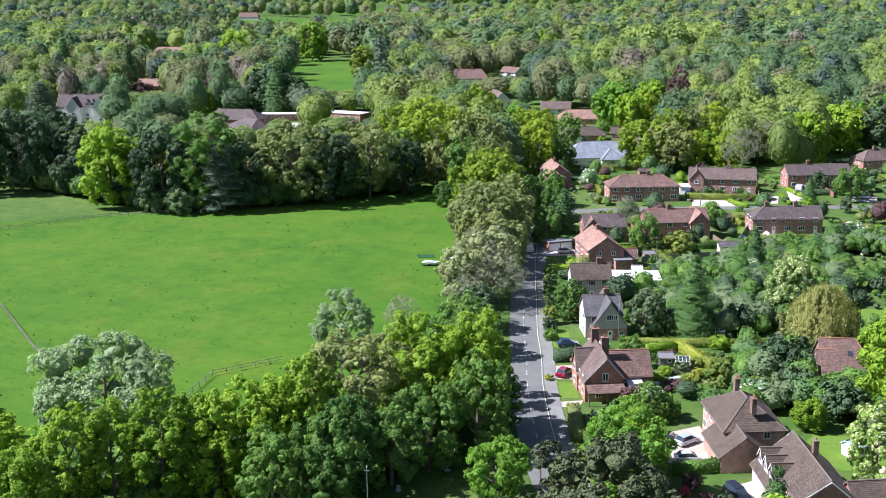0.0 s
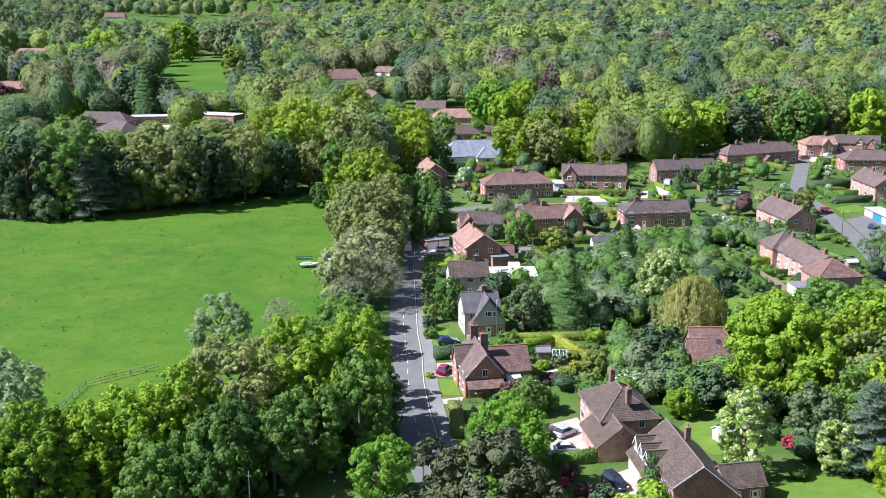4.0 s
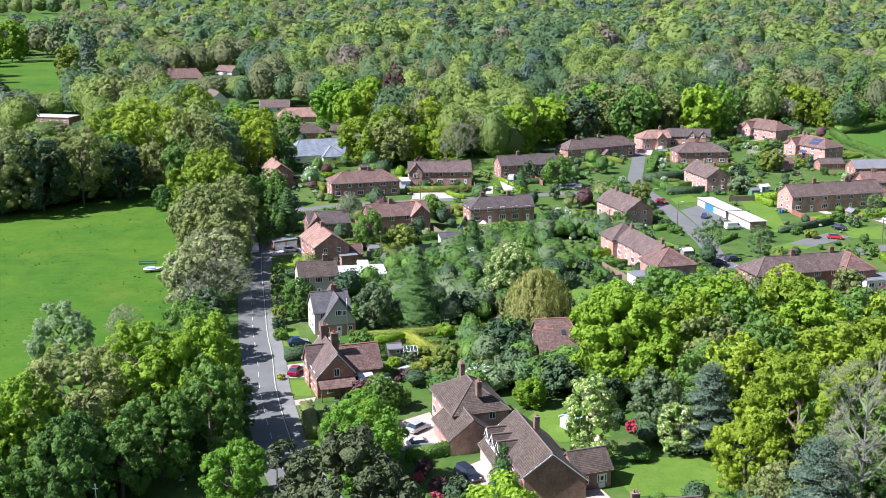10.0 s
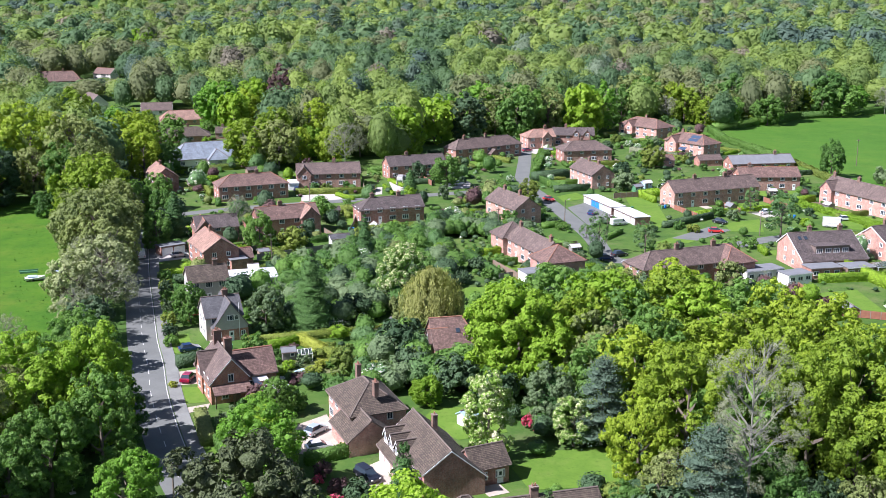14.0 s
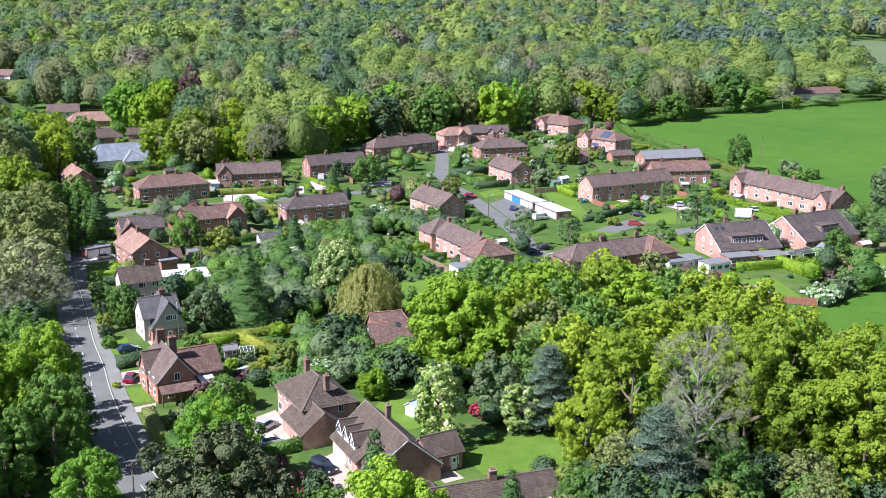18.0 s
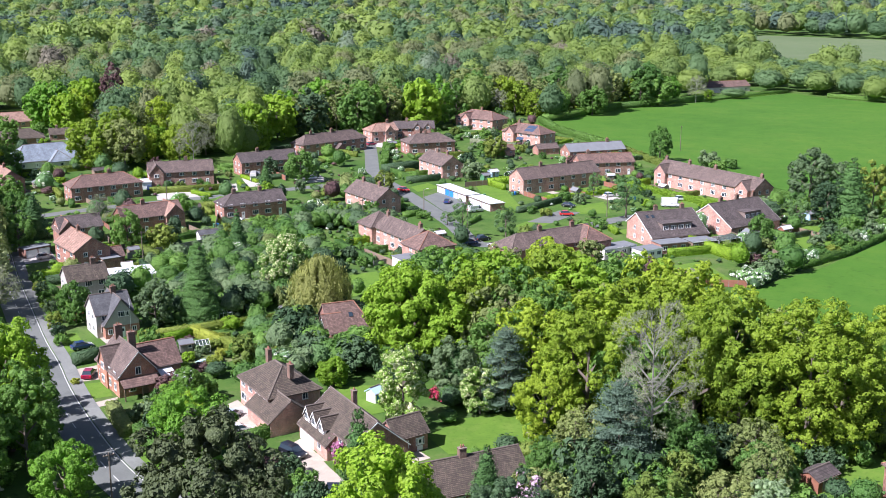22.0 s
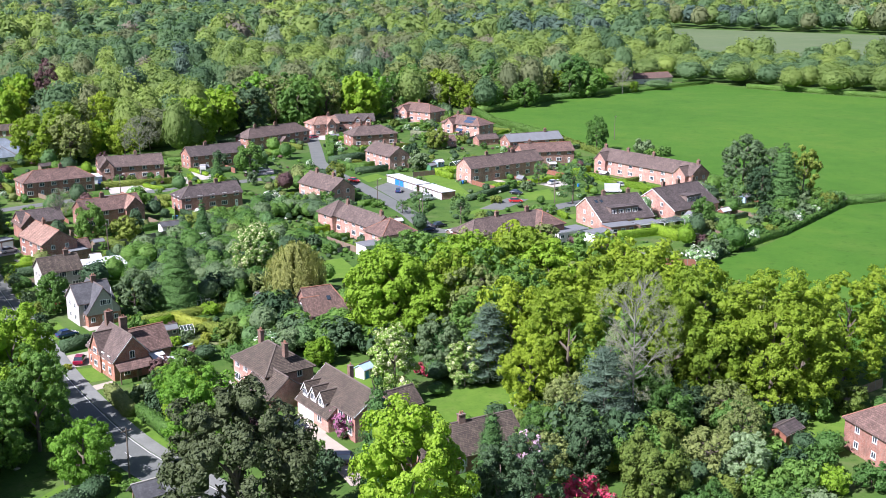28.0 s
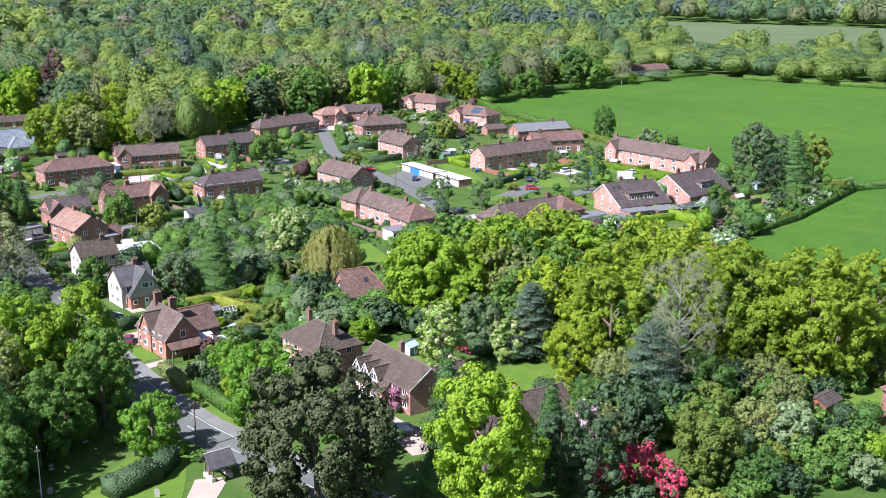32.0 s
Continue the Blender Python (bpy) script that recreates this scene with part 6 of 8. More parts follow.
house(-55, 540, 10, 22, 12, 2.8, 6.4, BRICK_PINK, TILE_PINK, (4, 4), "bungalow with a pale pinkish roof", (), 5, storeys=1, **FARB)
house(-474, 905, 20, 14, 9, 5.0, 9.0, BRICK, TILE_RED, (0, 0), "distant red brick house among trees", (), 3, **FARB)
house(-466, 945, 5, 34, 10, 5.0, 9.0, BRICK, TILE_PINK, (4, 4), "long distant house with a red roof", (6,), 6, **FARB)
house(-335, 642, 10, 26, 10, 5.0, 9.0, BRICK, TILE_PINK, (4, 4), "distant house with a pinkish red roof", (3,), 6, **FARB)
house(-739, 1790, 8, 34, 14, 5.5, 12.0, RENDER, TILE_RED, (0, 4), "distant pale farmhouse with a red roof", (4,), 5, **FARB)
house(90.3, 104.5, -3, 17, 9.5, 5.0, 8.6, BRICK, TILE_RED, (4.5, 0), "red brick house with a hipped tile roof", (-4.5,), 4, wings=(dict(L=9, W=6, eave=5.0, ridge=7.8, at=(4, -2.6), wall=BRICK, roof=TILE_RED, win=(3.3, 1.0)),))

# ---- vehicles ----
CARS = {}


def car_parts(kind):
    """Body, glass and lamps of a hatchback, an estate or a van: the length runs along x."""
    if kind in CARS:
        return CARS[kind]
    L, W, H, z = {"hatch": (4.1, 1.75, 1.48, 0.32), "estate": (4.6, 1.85, 1.68, 0.36), "van": (4.9, 1.9, 2.0, 0.34), "camper": (5.6, 2.1, 2.8, 0.4)}[kind]
    a = L / 2
    belt = {"hatch": 0.92, "estate": 1.02, "van": 1.15, "camper": 1.2}[kind]
    nose = {"hatch": 0.95, "estate": 1.05, "van": 0.75, "camper": 0.7}[kind]
    side = [(-a, z), (-a, belt * 0.92), (-a + 0.12, belt), (a - nose, belt), (a - 0.25, belt * 0.80), (a, belt * 0.66), (a, z)]

    def loft(profile, w0, w1, zt):
        n = len(profile)
        v = []
        for q in (-1, 1):
            for x, h in profile:
                w = w0 if h < zt else w1
                v.append((x, q * w / 2, h))
        return v, [tuple(range(n)), tuple(range(2 * n - 1, n - 1, -1))] + [(i, n + i, n + (i + 1) % n, (i + 1) % n) for i in range(n)]

    body = Solid()
    body.add(*loft(side, W, W * 0.95, belt))
    rear = {"hatch": 0.35, "estate": 0.2, "van": 0.08, "camper": 0.05}[kind]
    front = a - nose
    roof0, roof1 = -a + rear + (0.45 if kind == "hatch" else 0.15), front - {"hatch": 0.85, "estate": 0.8, "van": 0.6, "camper": -0.2}[kind]
    cab = [(-a + rear, belt), (roof0, H - 0.06), (roof0 + 0.1, H), (roof1 - 0.1, H), (roof1, H - 0.05), (front, belt)]
    glass = Solid()
    v, f = loft(cab, W * 0.92, W * 0.74, belt + 0.01)
    glass.add(v, f)
    top = Solid().box(roof0 - 0.02, -W * 0.375, H - 0.07, roof1 + 0.02, W * 0.375, H + 0.02, 0.03)
    if kind in ("van", "camper"):
        top.box(-a + 0.06, -W * 0.465, belt - 0.02, roof1 - 0.35, W * 0.465, H + 0.01, 0.06)
    CARS[kind] = (L, W, H, z, belt, body, glass, top)
    return CARS[kind]


TYRE = Solid().tube((0, -0.1, 0), (0, 0.1, 0), 0.32, 0.32, 14).mesh("tyre", RUBBER)
RIM = Solid().tube((0, -0.108, 0), (0, 0.108, 0), 0.2, 0.2, 10).mesh("rim", ALLOY)


def car(x, y, heading, colour, label, kind="hatch", name="car", z=0.06):
    """A parked vehicle; heading is the way its nose points."""
    L, W, H, z0, belt, body, glass, top = car_parts(kind)
    paint = car_paint("paint_%02d%02d%02d" % tuple(int(c * 99) for c in colour), colour)
    c = root(name, x, y, heading, label, "van" if kind == "van" else "car", "parked vehicles", z=z)
    put("body", body.mesh("body", paint), c)
    put("cabin_glass", glass.mesh("cabin_glass", GLASS), c)
    put("roof", top.mesh("roof", paint), c)
    for q in (-1, 1):
        put("headlight", Solid().box(L / 2 - 0.2, q * W * 0.36 - 0.16, belt * 0.6, L / 2 + 0.015, q * W * 0.36 + 0.16, belt * 0.74, 0.03).mesh("headlight", LAMP), c)
        put("tail_light", Solid().box(-L / 2 - 0.015, q * W * 0.4 - 0.12, belt * 0.62, -L / 2 + 0.1, q * W * 0.4 + 0.12, belt * 0.85, 0.03).mesh("tail_light", TAIL), c)
        for e in (-0.3, 0.32):
            w = put("wheel", TYRE, c, pose(L * e, q * (W / 2 - 0.1), 0.32))
            put("rim", RIM, w)
    return c


WHITE_P, SILVER, BLACK, RED_P, DARK_RED, BLUE_P = (0.75, 0.75, 0.74), (0.42, 0.50, 0.56), (0.015, 0.017, 0.025), (0.60, 0.03, 0.035), (0.30, 0.012, 0.05), (0.02, 0.05, 0.16)
car(-41.3, 280.0, 100, WHITE_P, "white van parked at the roadside", "van", "van")
car(-21.6, 189.6, 75, DARK_RED, "dark pink-red car on a gravel drive")
car(0.2, 163.4, 48, SILVER, "pale silver-blue car on a gravel drive")
car(0.6, 157.0, 15, WHITE_P, "white car on a gravel drive")
car(7.2, 146.2, -60, BLACK, "black estate car before a garage", "estate")
car(11.2, 131.2, -20, BLACK, "dark car on a sandy drive", "estate")
car(-22.8, 205.6, 20, BLUE_P, "dark blue car beside a hedge")
car(-22.8, 224.5, 20, RED_P, "bright red car beside a cottage")
car(76.3, 338.0, -60, RED_P, "bright red car at the roadside")
car(86.0, 362.0, 10, WHITE_P, "white car beside a hedge")
car(89.5, 437.0, 20, DARK_RED, "dark red car on a pale drive")
car(22.6, 361.5, 75, BLACK, "black van on a pale drive", "van", "van")
car(32.5, 372.5, 80, WHITE_P, "white caravan-like van on a drive", "camper", "camper_van")
car(84.5, 316.5, 60, BLUE_P, "dark blue car before the garages")
car(88.4, 301.4, 15, WHITE_P, "white van beside the garages", "van", "van")
car(112.4, 289.0, -15, RED_P, "red car in a parking bay")
car(117.8, 300.0, -50, BLACK, "dark car at the kerb")
car(78.6, 266.5, 15, BLACK, "dark car on the close")
car(74.0, 263.5, 15, BLUE_P, "dark blue car on the close")
car(147.7, 291.6, -20, WHITE_P, "white camper van before the terrace", "camper", "camper_van", 0.0)
car(155.5, 299.5, 0, WHITE_P, "white car before the terrace", z=0.045)
car(136.5, 311.0, 15, WHITE_P, "white car on a concrete drive")
car(-2.4, 364.5, 85, BLUE_P, "blue car under a carport")
car(-32, 279.5, 20, WHITE_P, "white car in a walled yard")
car(-297, 490, 20, SILVER, "silver car before the country house", z=-0.01)
car(-283, 494, 20, BLACK, "dark car before the country house", z=-0.01)
car(52, 368, 15, WHITE_P, "white car on a hardstanding")

# ---- small things ----


def boat(x, y, turn):
    b = root("boat", x, y, turn, "small white boat on a trailer in the meadow", "boat")
    v, f = [], []
    for x0, w, h in ((-2.2, 0.8, 0.9), (-0.8, 1.0, 0.85), (0.8, 0.9, 0.9), (2.3, 0.08, 1.1)):
        v += [(x0, -w, h), (x0, -w * 0.6, 0.35), (x0, w * 0.6, 0.35), (x0, w, h)]
    for k in range(3):
        i = 4 * k
        f += [(i, i + 4, i + 5, i + 1), (i + 1, i + 5, i + 6, i + 2), (i + 2, i + 6, i + 7, i + 3), (i + 3, i + 7, i + 4, i)]
    f += [(0, 1, 2, 3), (15, 14, 13, 12)]
    put("hull", mesh_of("hull", v, f, WHITE), b)
    put("cover", Solid().box(-1.6, -0.7, 0.9, 0.6, 0.7, 1.25, 0.15).mesh("cover", PALE_BLUE), b)
    t = put("trailer", Solid().box(-2.0, -0.5, 0.25, 2.9, 0.5, 0.36).mesh("trailer", WOOD_GREY), b)
    for q in (-0.85, 0.85):
        put("wheel", TYRE, t, pose(-0.4, q, 0.3))


boat(-63.0, 260.8, 15)
boat(-58.5, 266.5, 70)


def timber_stack(x, y, turn):
    s = root("trough", x, y, turn, "dark green water trough and frame in the meadow", "trough")
    put("frame", Solid().box(-2, -0.4, 0, 2, 0.4, 0.55, 0.05).box(-2.2, -0.05, 0.55, 2.2, 0.05, 0.9).mesh("frame", GREEN_PAINT), s)


timber_stack(-66, 268, 10)


def utility_pole(x, y, h=8.5, lamp=False, label="dark wooden utility pole"):
    p = root("street_lamp" if lamp else "utility_pole", x, y, 20, label, "lamp post" if lamp else "pole", "poles")
    put("pole", Solid().tube((0, 0, -0.2), (0, 0, h), 0.14, 0.10, 8).mesh("pole", BARK), p)
    if lamp:
        put("arm", Solid().tube((0, 0, h - 0.2), (1.2, 0, h + 0.1), 0.05, 0.04, 6).mesh("arm", ALLOY), p)
        put("lantern", Solid().box(1.0, -0.14, h, 1.7, 0.14, h + 0.14, 0.03).mesh("lantern", LAMP), p)
    else:
        put("crossarm", Solid().box(-0.8, -0.06, h - 0.5, 0.8, 0.06, h - 0.38).mesh("crossarm", WOOD), p)
        for q in (-0.7, -0.25, 0.25, 0.7):
            put("insulator", Solid().tube((q, 0, h - 0.38), (q, 0, h - 0.2), 0.05, 0.04, 6).mesh("insulator", STONE), p)


utility_pole(-18.7, 138.0, 7.5)
utility_pole(-8.7, 272.6, 7.0)
utility_pole(51.9, 291.7, 8)
utility_pole(392, 605, 10)
utility_pole(204, 388, 10)
utility_pole(1.6, 341, 7, True, "street lamp on a tall post")
utility_pole(79.5, 282, 7, True, "street lamp on a tall post")
utility_pole(73.5, 305, 7, True, "street lamp on a tall post")
utility_pole(123, 284, 7, True, "street lamp on a tall post")


def lychgate(x, y, turn):
    g = root("lychgate", x, y, turn, "timber lychgate with a stone-slated roof", "lychgate")
    for e in (-1.3, 1.3):
        put("plinth", Solid().box(e - 0.25, -1.4, 0, e + 0.25, 1.4, 0.7, 0.03).mesh("plinth", STONE), g)
        for q in (-1.2, 0, 1.2):
            put("post", Solid().box(e - 0.09, q - 0.09, 0.7, e + 0.09, q + 0.09, 2.3).mesh("post", WOOD), g)
        put("beam", Solid().box(e - 0.1, -1.7, 2.3, e + 0.1, 1.7, 2.5).mesh("beam", WOOD), g)
    r = Solid()
    a, b, e, t = 1.95, 2.0, 2.25, 3.9
    tv = [(-b, -a, e), (b, -a, e), (b, 0, t), (-b, 0, t), (b, a, e), (-b, a, e)]
    rv = tv + [(p[0], p[1], p[2] - 0.14) for p in tv]
    put("roof", mesh_of("roof", rv, [(0, 1, 2, 3), (3, 2, 4, 5), (7, 6, 9, 8), (8, 9, 11, 10), (0, 6, 7, 1), (4, 10, 11, 5), (1, 7, 8, 2), (2, 8, 10, 4), (0, 3, 9, 6), (3, 5, 11, 9)], SLATE), g)
    put("ridge", Solid().tube((-b, 0, t + 0.02), (b, 0, t + 0.02), 0.1, 0.1, 6).mesh("ridge", STONE), g)


lychgate(-17.6, 127.9, 15)


def gravestone(x, y, turn, h, kind):
    s = Solid()
    if kind == 0:
        s.prism([(-0.35, -0.06), (0.35, -0.06), (0.35, 0.06), (-0.35, 0.06)], 0, h * 0.8)
        n = 8
        arc = [(math.cos(math.pi * i / n) * 0.35, h * 0.8 + math.sin(math.pi * i / n) * 0.2) for i in range(n + 1)]
        v = [(p, -0.06, q) for p, q in arc] + [(p, 0.06, q) for p, q in arc]
        m = n + 1
        s.add(v, [tuple(range(m)), tuple(range(2 * m - 1, m - 1, -1))] + [(i, m + i, m + i + 1, i + 1) for i in range(n)])
    else:
        s.box(-0.09, -0.08, 0, 0.09, 0.08, h).box(-0.35, -0.07, h * 0.6, 0.35, 0.07, h * 0.6 + 0.16).box(-0.4, -0.3, 0, 0.4, 0.3, 0.2)
    ob = put("gravestone", s.mesh("gravestone", STONE))
    ob.matrix_basis = pose(x, y, 0, random.uniform(-5, 5), 0, turn)
    tagged(ob, "weathered grey gravestone in the churchyard grass", "gravestone", "gravestones")


rng = random.Random(4)
for i in range(38):
    x, y = rng.uniform(-55, -24), rng.uniform(118, 150)
    if math.hypot(x + 18, y - 128) > 5 and not near_line((x, y), ROAD, 4) and not inside((x, y), [(-33, 124), (-22, 128), (-22, 137), (-33, 131)]):
        gravestone(x, y, rng.uniform(-15, 25), rng.uniform(0.8, 1.3), 0 if rng.random() < 0.75 else 1)
flag = root("flagpole", -40.4, 130.0, 0, "tall white flagpole in the churchyard", "flagpole")
put("pole", Solid().tube((0, 0, -0.2), (0, 0, 7.5), 0.09, 0.05, 8).mesh("pole", WHITE), flag)
put("truck", Solid().box(-0.35, -0.05, 6.9, 0.35, 0.05, 7.0).tube((0, 0, 7.5), (0, 0, 7.65), 0.08, 0.04, 8).mesh("truck", WHITE), flag)
for i in range(5):
    slab = put("coping_stone", Solid().box(-0.65, -0.3, 0, 0.65, 0.3, 1.0, 0.05).mesh("coping_stone", STONE))
    slab.matrix_basis = pose(-42.6 + i * 1.35, 128.2 - i * 0.5, 0, 0, 0, -20)
    tagged(slab, "pale grey coping stone of a low wall", "stone", "churchyard wall")


def trampoline(x, y):
    t = root("trampoline", x, y, 0, "round garden trampoline with a safety net frame", "trampoline")
    s = Solid()
    n = 20
    R = [(math.cos(2 * math.pi * i / n) * 1.7, math.sin(2 * math.pi * i / n) * 1.7) for i in range(n)]
    for i in range(n):
        j = (i + 1) % n
        s.tube((*R[i], 0.85), (*R[j], 0.85), 0.06, 0.06, 5)
    put("rim", s.mesh("rim", BLUE_DOOR), t)
    put("mat", Solid().prism([(p * 0.93, q * 0.93) for p, q in R], 0.8, 0.84).mesh("mat", RUBBER), t)
    for i in range(0, n, 4):
        put("leg", Solid().tube((*R[i], 0), (*R[i], 2.4), 0.04, 0.04, 5).mesh("leg", ALLOY), t)


trampoline(146.8, 240.0)


def table(x, y, turn, label="pale garden table with benches", mat=CONCRETE):
    t = root("garden_table", x, y, turn, label, "table", "garden furniture")
    put("tabletop", Solid().box(-0.8, -0.4, 0.7, 0.8, 0.4, 0.75, 0.01).mesh("tabletop", mat), t)
    for q in (-0.75, 0.75):
        put("bench", Solid().box(-0.8, q - 0.14, 0.42, 0.8, q + 0.14, 0.46).mesh("bench", mat), t)
        for e in (-0.6, 0.6):
            put("leg", Solid().box(e - 0.04, q * 0.5 - 0.04, 0, e + 0.04, q * 0.5 + 0.04, 0.7).mesh("leg", mat), t)


table(43.3, 142.4, 20)
table(139, 232, 10, "white garden table on a terrace", WHITE)
table(150, 226, 50, "weathered wooden garden table", WOOD_GREY)
table(52, 246, 10, "white garden table behind the terrace", WHITE)
table(-2, 190.5, 40, "pale blue garden table", PALE_BLUE)


def bin_(x, y, mat, label):
    b = root("wheelie_bin", x, y, 10, label, "bin", "bins")
    put("body", Solid().add([(-0.24, -0.28, 0.05), (0.24, -0.28, 0.05), (0.24, 0.28, 0.05), (-0.24, 0.28, 0.05), (-0.29, -0.36, 0.95), (0.29, -0.36, 0.95), (0.29, 0.36, 0.95), (-0.29, 0.36, 0.95)], [(3, 2, 1, 0), (4, 5, 6, 7), (0, 1, 5, 4), (1, 2, 6, 5), (2, 3, 7, 6), (3, 0, 4, 7)]).mesh("body", mat), b)
    put("lid", Solid().box(-0.31, -0.4, 0.95, 0.31, 0.38, 1.03, 0.02).mesh("lid", mat), b)


for x, y in ((98.5, 322), (12, 303), (60, 330), (-15, 205.5), (141, 305), (108, 322), (-8, 296)):
    bin_(x, y, GREEN_PAINT, "green wheelie bin by a house wall")
for x, y in ((13, 303.3), (61, 330.6), (109, 322.6), (142, 304)):
    bin_(x, y, BLUE_DOOR, "blue wheelie bin by a house wall")

# tall tufts in the meadow
trng = np.random.default_rng(8)
tp = []
while len(tp) < 3000:
    q = (trng.uniform(-235, -45), trng.uniform(125, 358))
    if inside(q, MEADOW) and noise.noise((q[0] * 0.05, q[1] * 0.05, 0)) > -0.05:
        tp.append((q[0], q[1], 0.1))
tp = np.array(tp)
tufts = put("meadow_tufts", np_mesh("meadow_tufts", [sprays(trng, tp, np.tile(np.array([[0, 0, 1.0]]), (len(tp), 1)), 0.22, 1.0, 0.9)], turf("tuft_grass", [(0.030, 0.100, 0.010), (0.044, 0.125, 0.012), (0.062, 0.14, 0.014)], 1.0)))
tagged(tufts, "tall darker grass tufts in the meadow", "grass", "", "stuff")

# ---- the wood beside the lawns: the trees behind the ones that stand forward ----
rng = random.Random(21)
GROVE = [(33, 190), (70, 198), (80, 186), (84, 172), (88, 158), (90, 146), (88, 134), (74, 125), (62, 128), (55, 140), (46, 158), (40, 172)]
made = 0
for i in range(900):
    if made >= 44:
        break
    x, y = rng.uniform(30, 140), rng.uniform(105, 202)
    if not inside((x, y), GROVE) or any(math.hypot(x - a, y - b) < 6.2 for a, b in TAKEN):
        continue
    tree(rng.choice(("oak", "oak", "oak", "lime", "green", "limb")), x, y, rng.uniform(15, 20), rng.uniform(5.5, 7.5), 1, rng.randrange(3), rng.uniform(0, 360), "oak grove")
    made += 1

UNDER = [(27, 109), (32, 118), (48, 136), (62, 130), (74, 116), (66, 109), (50, 107)]
for i in range(600):
    x, y = rng.uniform(22, 76), rng.uniform(90, 138)
    if not inside((x, y), UNDER) or math.hypot(x - 33, y - 104) < 11 or any(math.hypot(x - a, y - b) < 5.0 for a, b in TAKEN):
        continue
    tree(rng.choice(("green", "green", "dark", "olive", "limb")), x, y, rng.uniform(7, 11), rng.uniform(3.6, 5.0), 1, rng.randrange(3), rng.uniform(0, 360), "garden trees")


# ---- gardens: lawns, drives, hedges, fences ----
LAWNS = []


def lawn(pts, mat=LAWN, name="lawn", label="mown green lawn in the sun", z=0.04):
    LAWNS.append(pts)
    return sheet(name, pts, z, mat, label, name if name != "lawn" else "grass")


lawn([(28.2, 147.2), (35.0, 152.2), (43.1, 152.9), (46.5, 147.5), (42, 139.5), (29.4, 139.8)])
lawn([(-23.6, 186.1), (-18.9, 186.0), (-17.8, 178.7), (-22.5, 178.2)])
lawn([(20, 172), (30, 170), (30, 160), (22, 158), (17, 166)])
lawn([(11.5, 330.4), (18.9, 333.3), (17.3, 306.5), (11.5, 304.5)])
lawn([(102.1, 343.3), (109.9, 335.5), (102.7, 298.0), (94.5, 295.8)])
lawn([(91, 279), (111.5, 295.1), (113.0, 288.0), (100.8, 278)])
lawn([(119, 300), (131.3, 304), (126, 288), (117, 290)])
lawn([(80.5, 345), (88, 350), (90, 341), (80.5, 336)])
lawn([(147.9, 239.9), (172.2, 257.2), (189.8, 247.8), (176, 233), (150, 218)])
lawn([(150, 312.5), (163, 312), (158, 287), (152, 288)])
lawn([(111.6, 228), (111.6, 211.1), (121, 211.3), (123.4, 230)])
lawn([(-37.2, 129.1), (-25.2, 141.8), (-19.8, 139.6), (-21.8, 128.5), (-24.8, 118.0), (-36, 112)], label="sunlit churchyard grass")
lawn([(-30, 352), (-5, 366), (-3, 358), (-26, 346)], label="back garden lawn behind brick houses")
lawn([(20, 455), (40, 462), (40, 440), (24, 436)], label="sunlit grass clearing at the edge of the wood")
lawn([(24, 240), (44, 244), (44, 226), (26, 224)], label="garden lawn between shrubs")
lawn([(64, 98), (66, 121), (96, 127), (98, 112), (72, 112), (72, 96)], label="garden lawn beside a brick house")
lawn([(8, 214.5), (34, 219), (34, 215), (8, 210.5)], label="narrow strip of mown grass")
lawn([(-12, 272.5), (9, 282), (10, 276), (-6, 268)], label="rough grass strip behind a board fence")
lawn([(-20, 204), (-8, 208), (-8, 205.6), (-19, 202)], label="grass between the cottages")
lawn([(-30, 214), (-24, 216), (-22, 206), (-28.5, 203)], label="front garden lawn of a cottage")
lawn([(-0.9, 356.4), (9.1, 359.2), (12.4, 347.9), (-1.0, 346.5)], CONCRETE, "drive", "pale concrete forecourt before a house")
lawn([(-24.3, 194.0), (-19.3, 195.5), (-18.4, 187.8), (-23.8, 187.2)], DRIVE, "drive", "pale gravel drive beside a cottage")
lawn([(-3.5, 166.4), (2.1, 170.8), (5.2, 158.0), (1.3, 154.5), (-2.4, 156.0)], DRIVE, "drive", "pale gravel drive with parked cars")
lawn([(5.5, 148.7), (9.6, 152.2), (11.4, 141.1), (14, 130), (12, 124), (9.5, 124), (8.6, 136)], DRIVE, "drive", "sandy gravel drive before the garage")
lawn([(79.6, 327.0), (86.8, 333.6), (90.6, 313), (79.6, 300.8)], ASPHALT, "forecourt", "grey asphalt yard before the garages", 0.07)
lawn([(-24.8, 118.0), (-20.7, 128.1), (-17.2, 127.5), (-17.0, 125.6), (-21.7, 116.4)], DRIVE, "path", "sandy path leading through the lychgate", 0.06)
lawn([(98, 284), (104, 280.5), (118, 291.5), (113, 296)], ASPHALT, "parking_bay", "grey asphalt parking bay", 0.062)
lawn([(134, 306), (142, 308), (141, 315), (132, 313)], CONCRETE, "drive", "pale concrete drive before the terrace")
lawn([(46, 372), (56, 375), (57, 363), (47, 361)], CONCRETE, "drive", "pale concrete hardstanding behind shrubs")
lawn([(86, 440), (94, 446), (98, 434), (92, 430)], CONCRETE, "drive", "pale drive with a parked red car")
lawn([(20, 366), (26, 367.5), (25, 355), (19.5, 354)], CONCRETE, "drive", "pale drive beside a hedge")
lawn([(29, 377), (36, 379), (35, 361), (29, 360)], CONCRETE, "drive", "pale drive with a parked caravan")
lawn([(-6, 199), (5, 203), (8, 192), (-3, 188)], turf("kitchen_garden", [(0.05, 0.09, 0.02), (0.12, 0.15, 0.05), (0.22, 0.20, 0.13)], 5.0), "kitchen_garden", "vegetable garden with beds and frames")
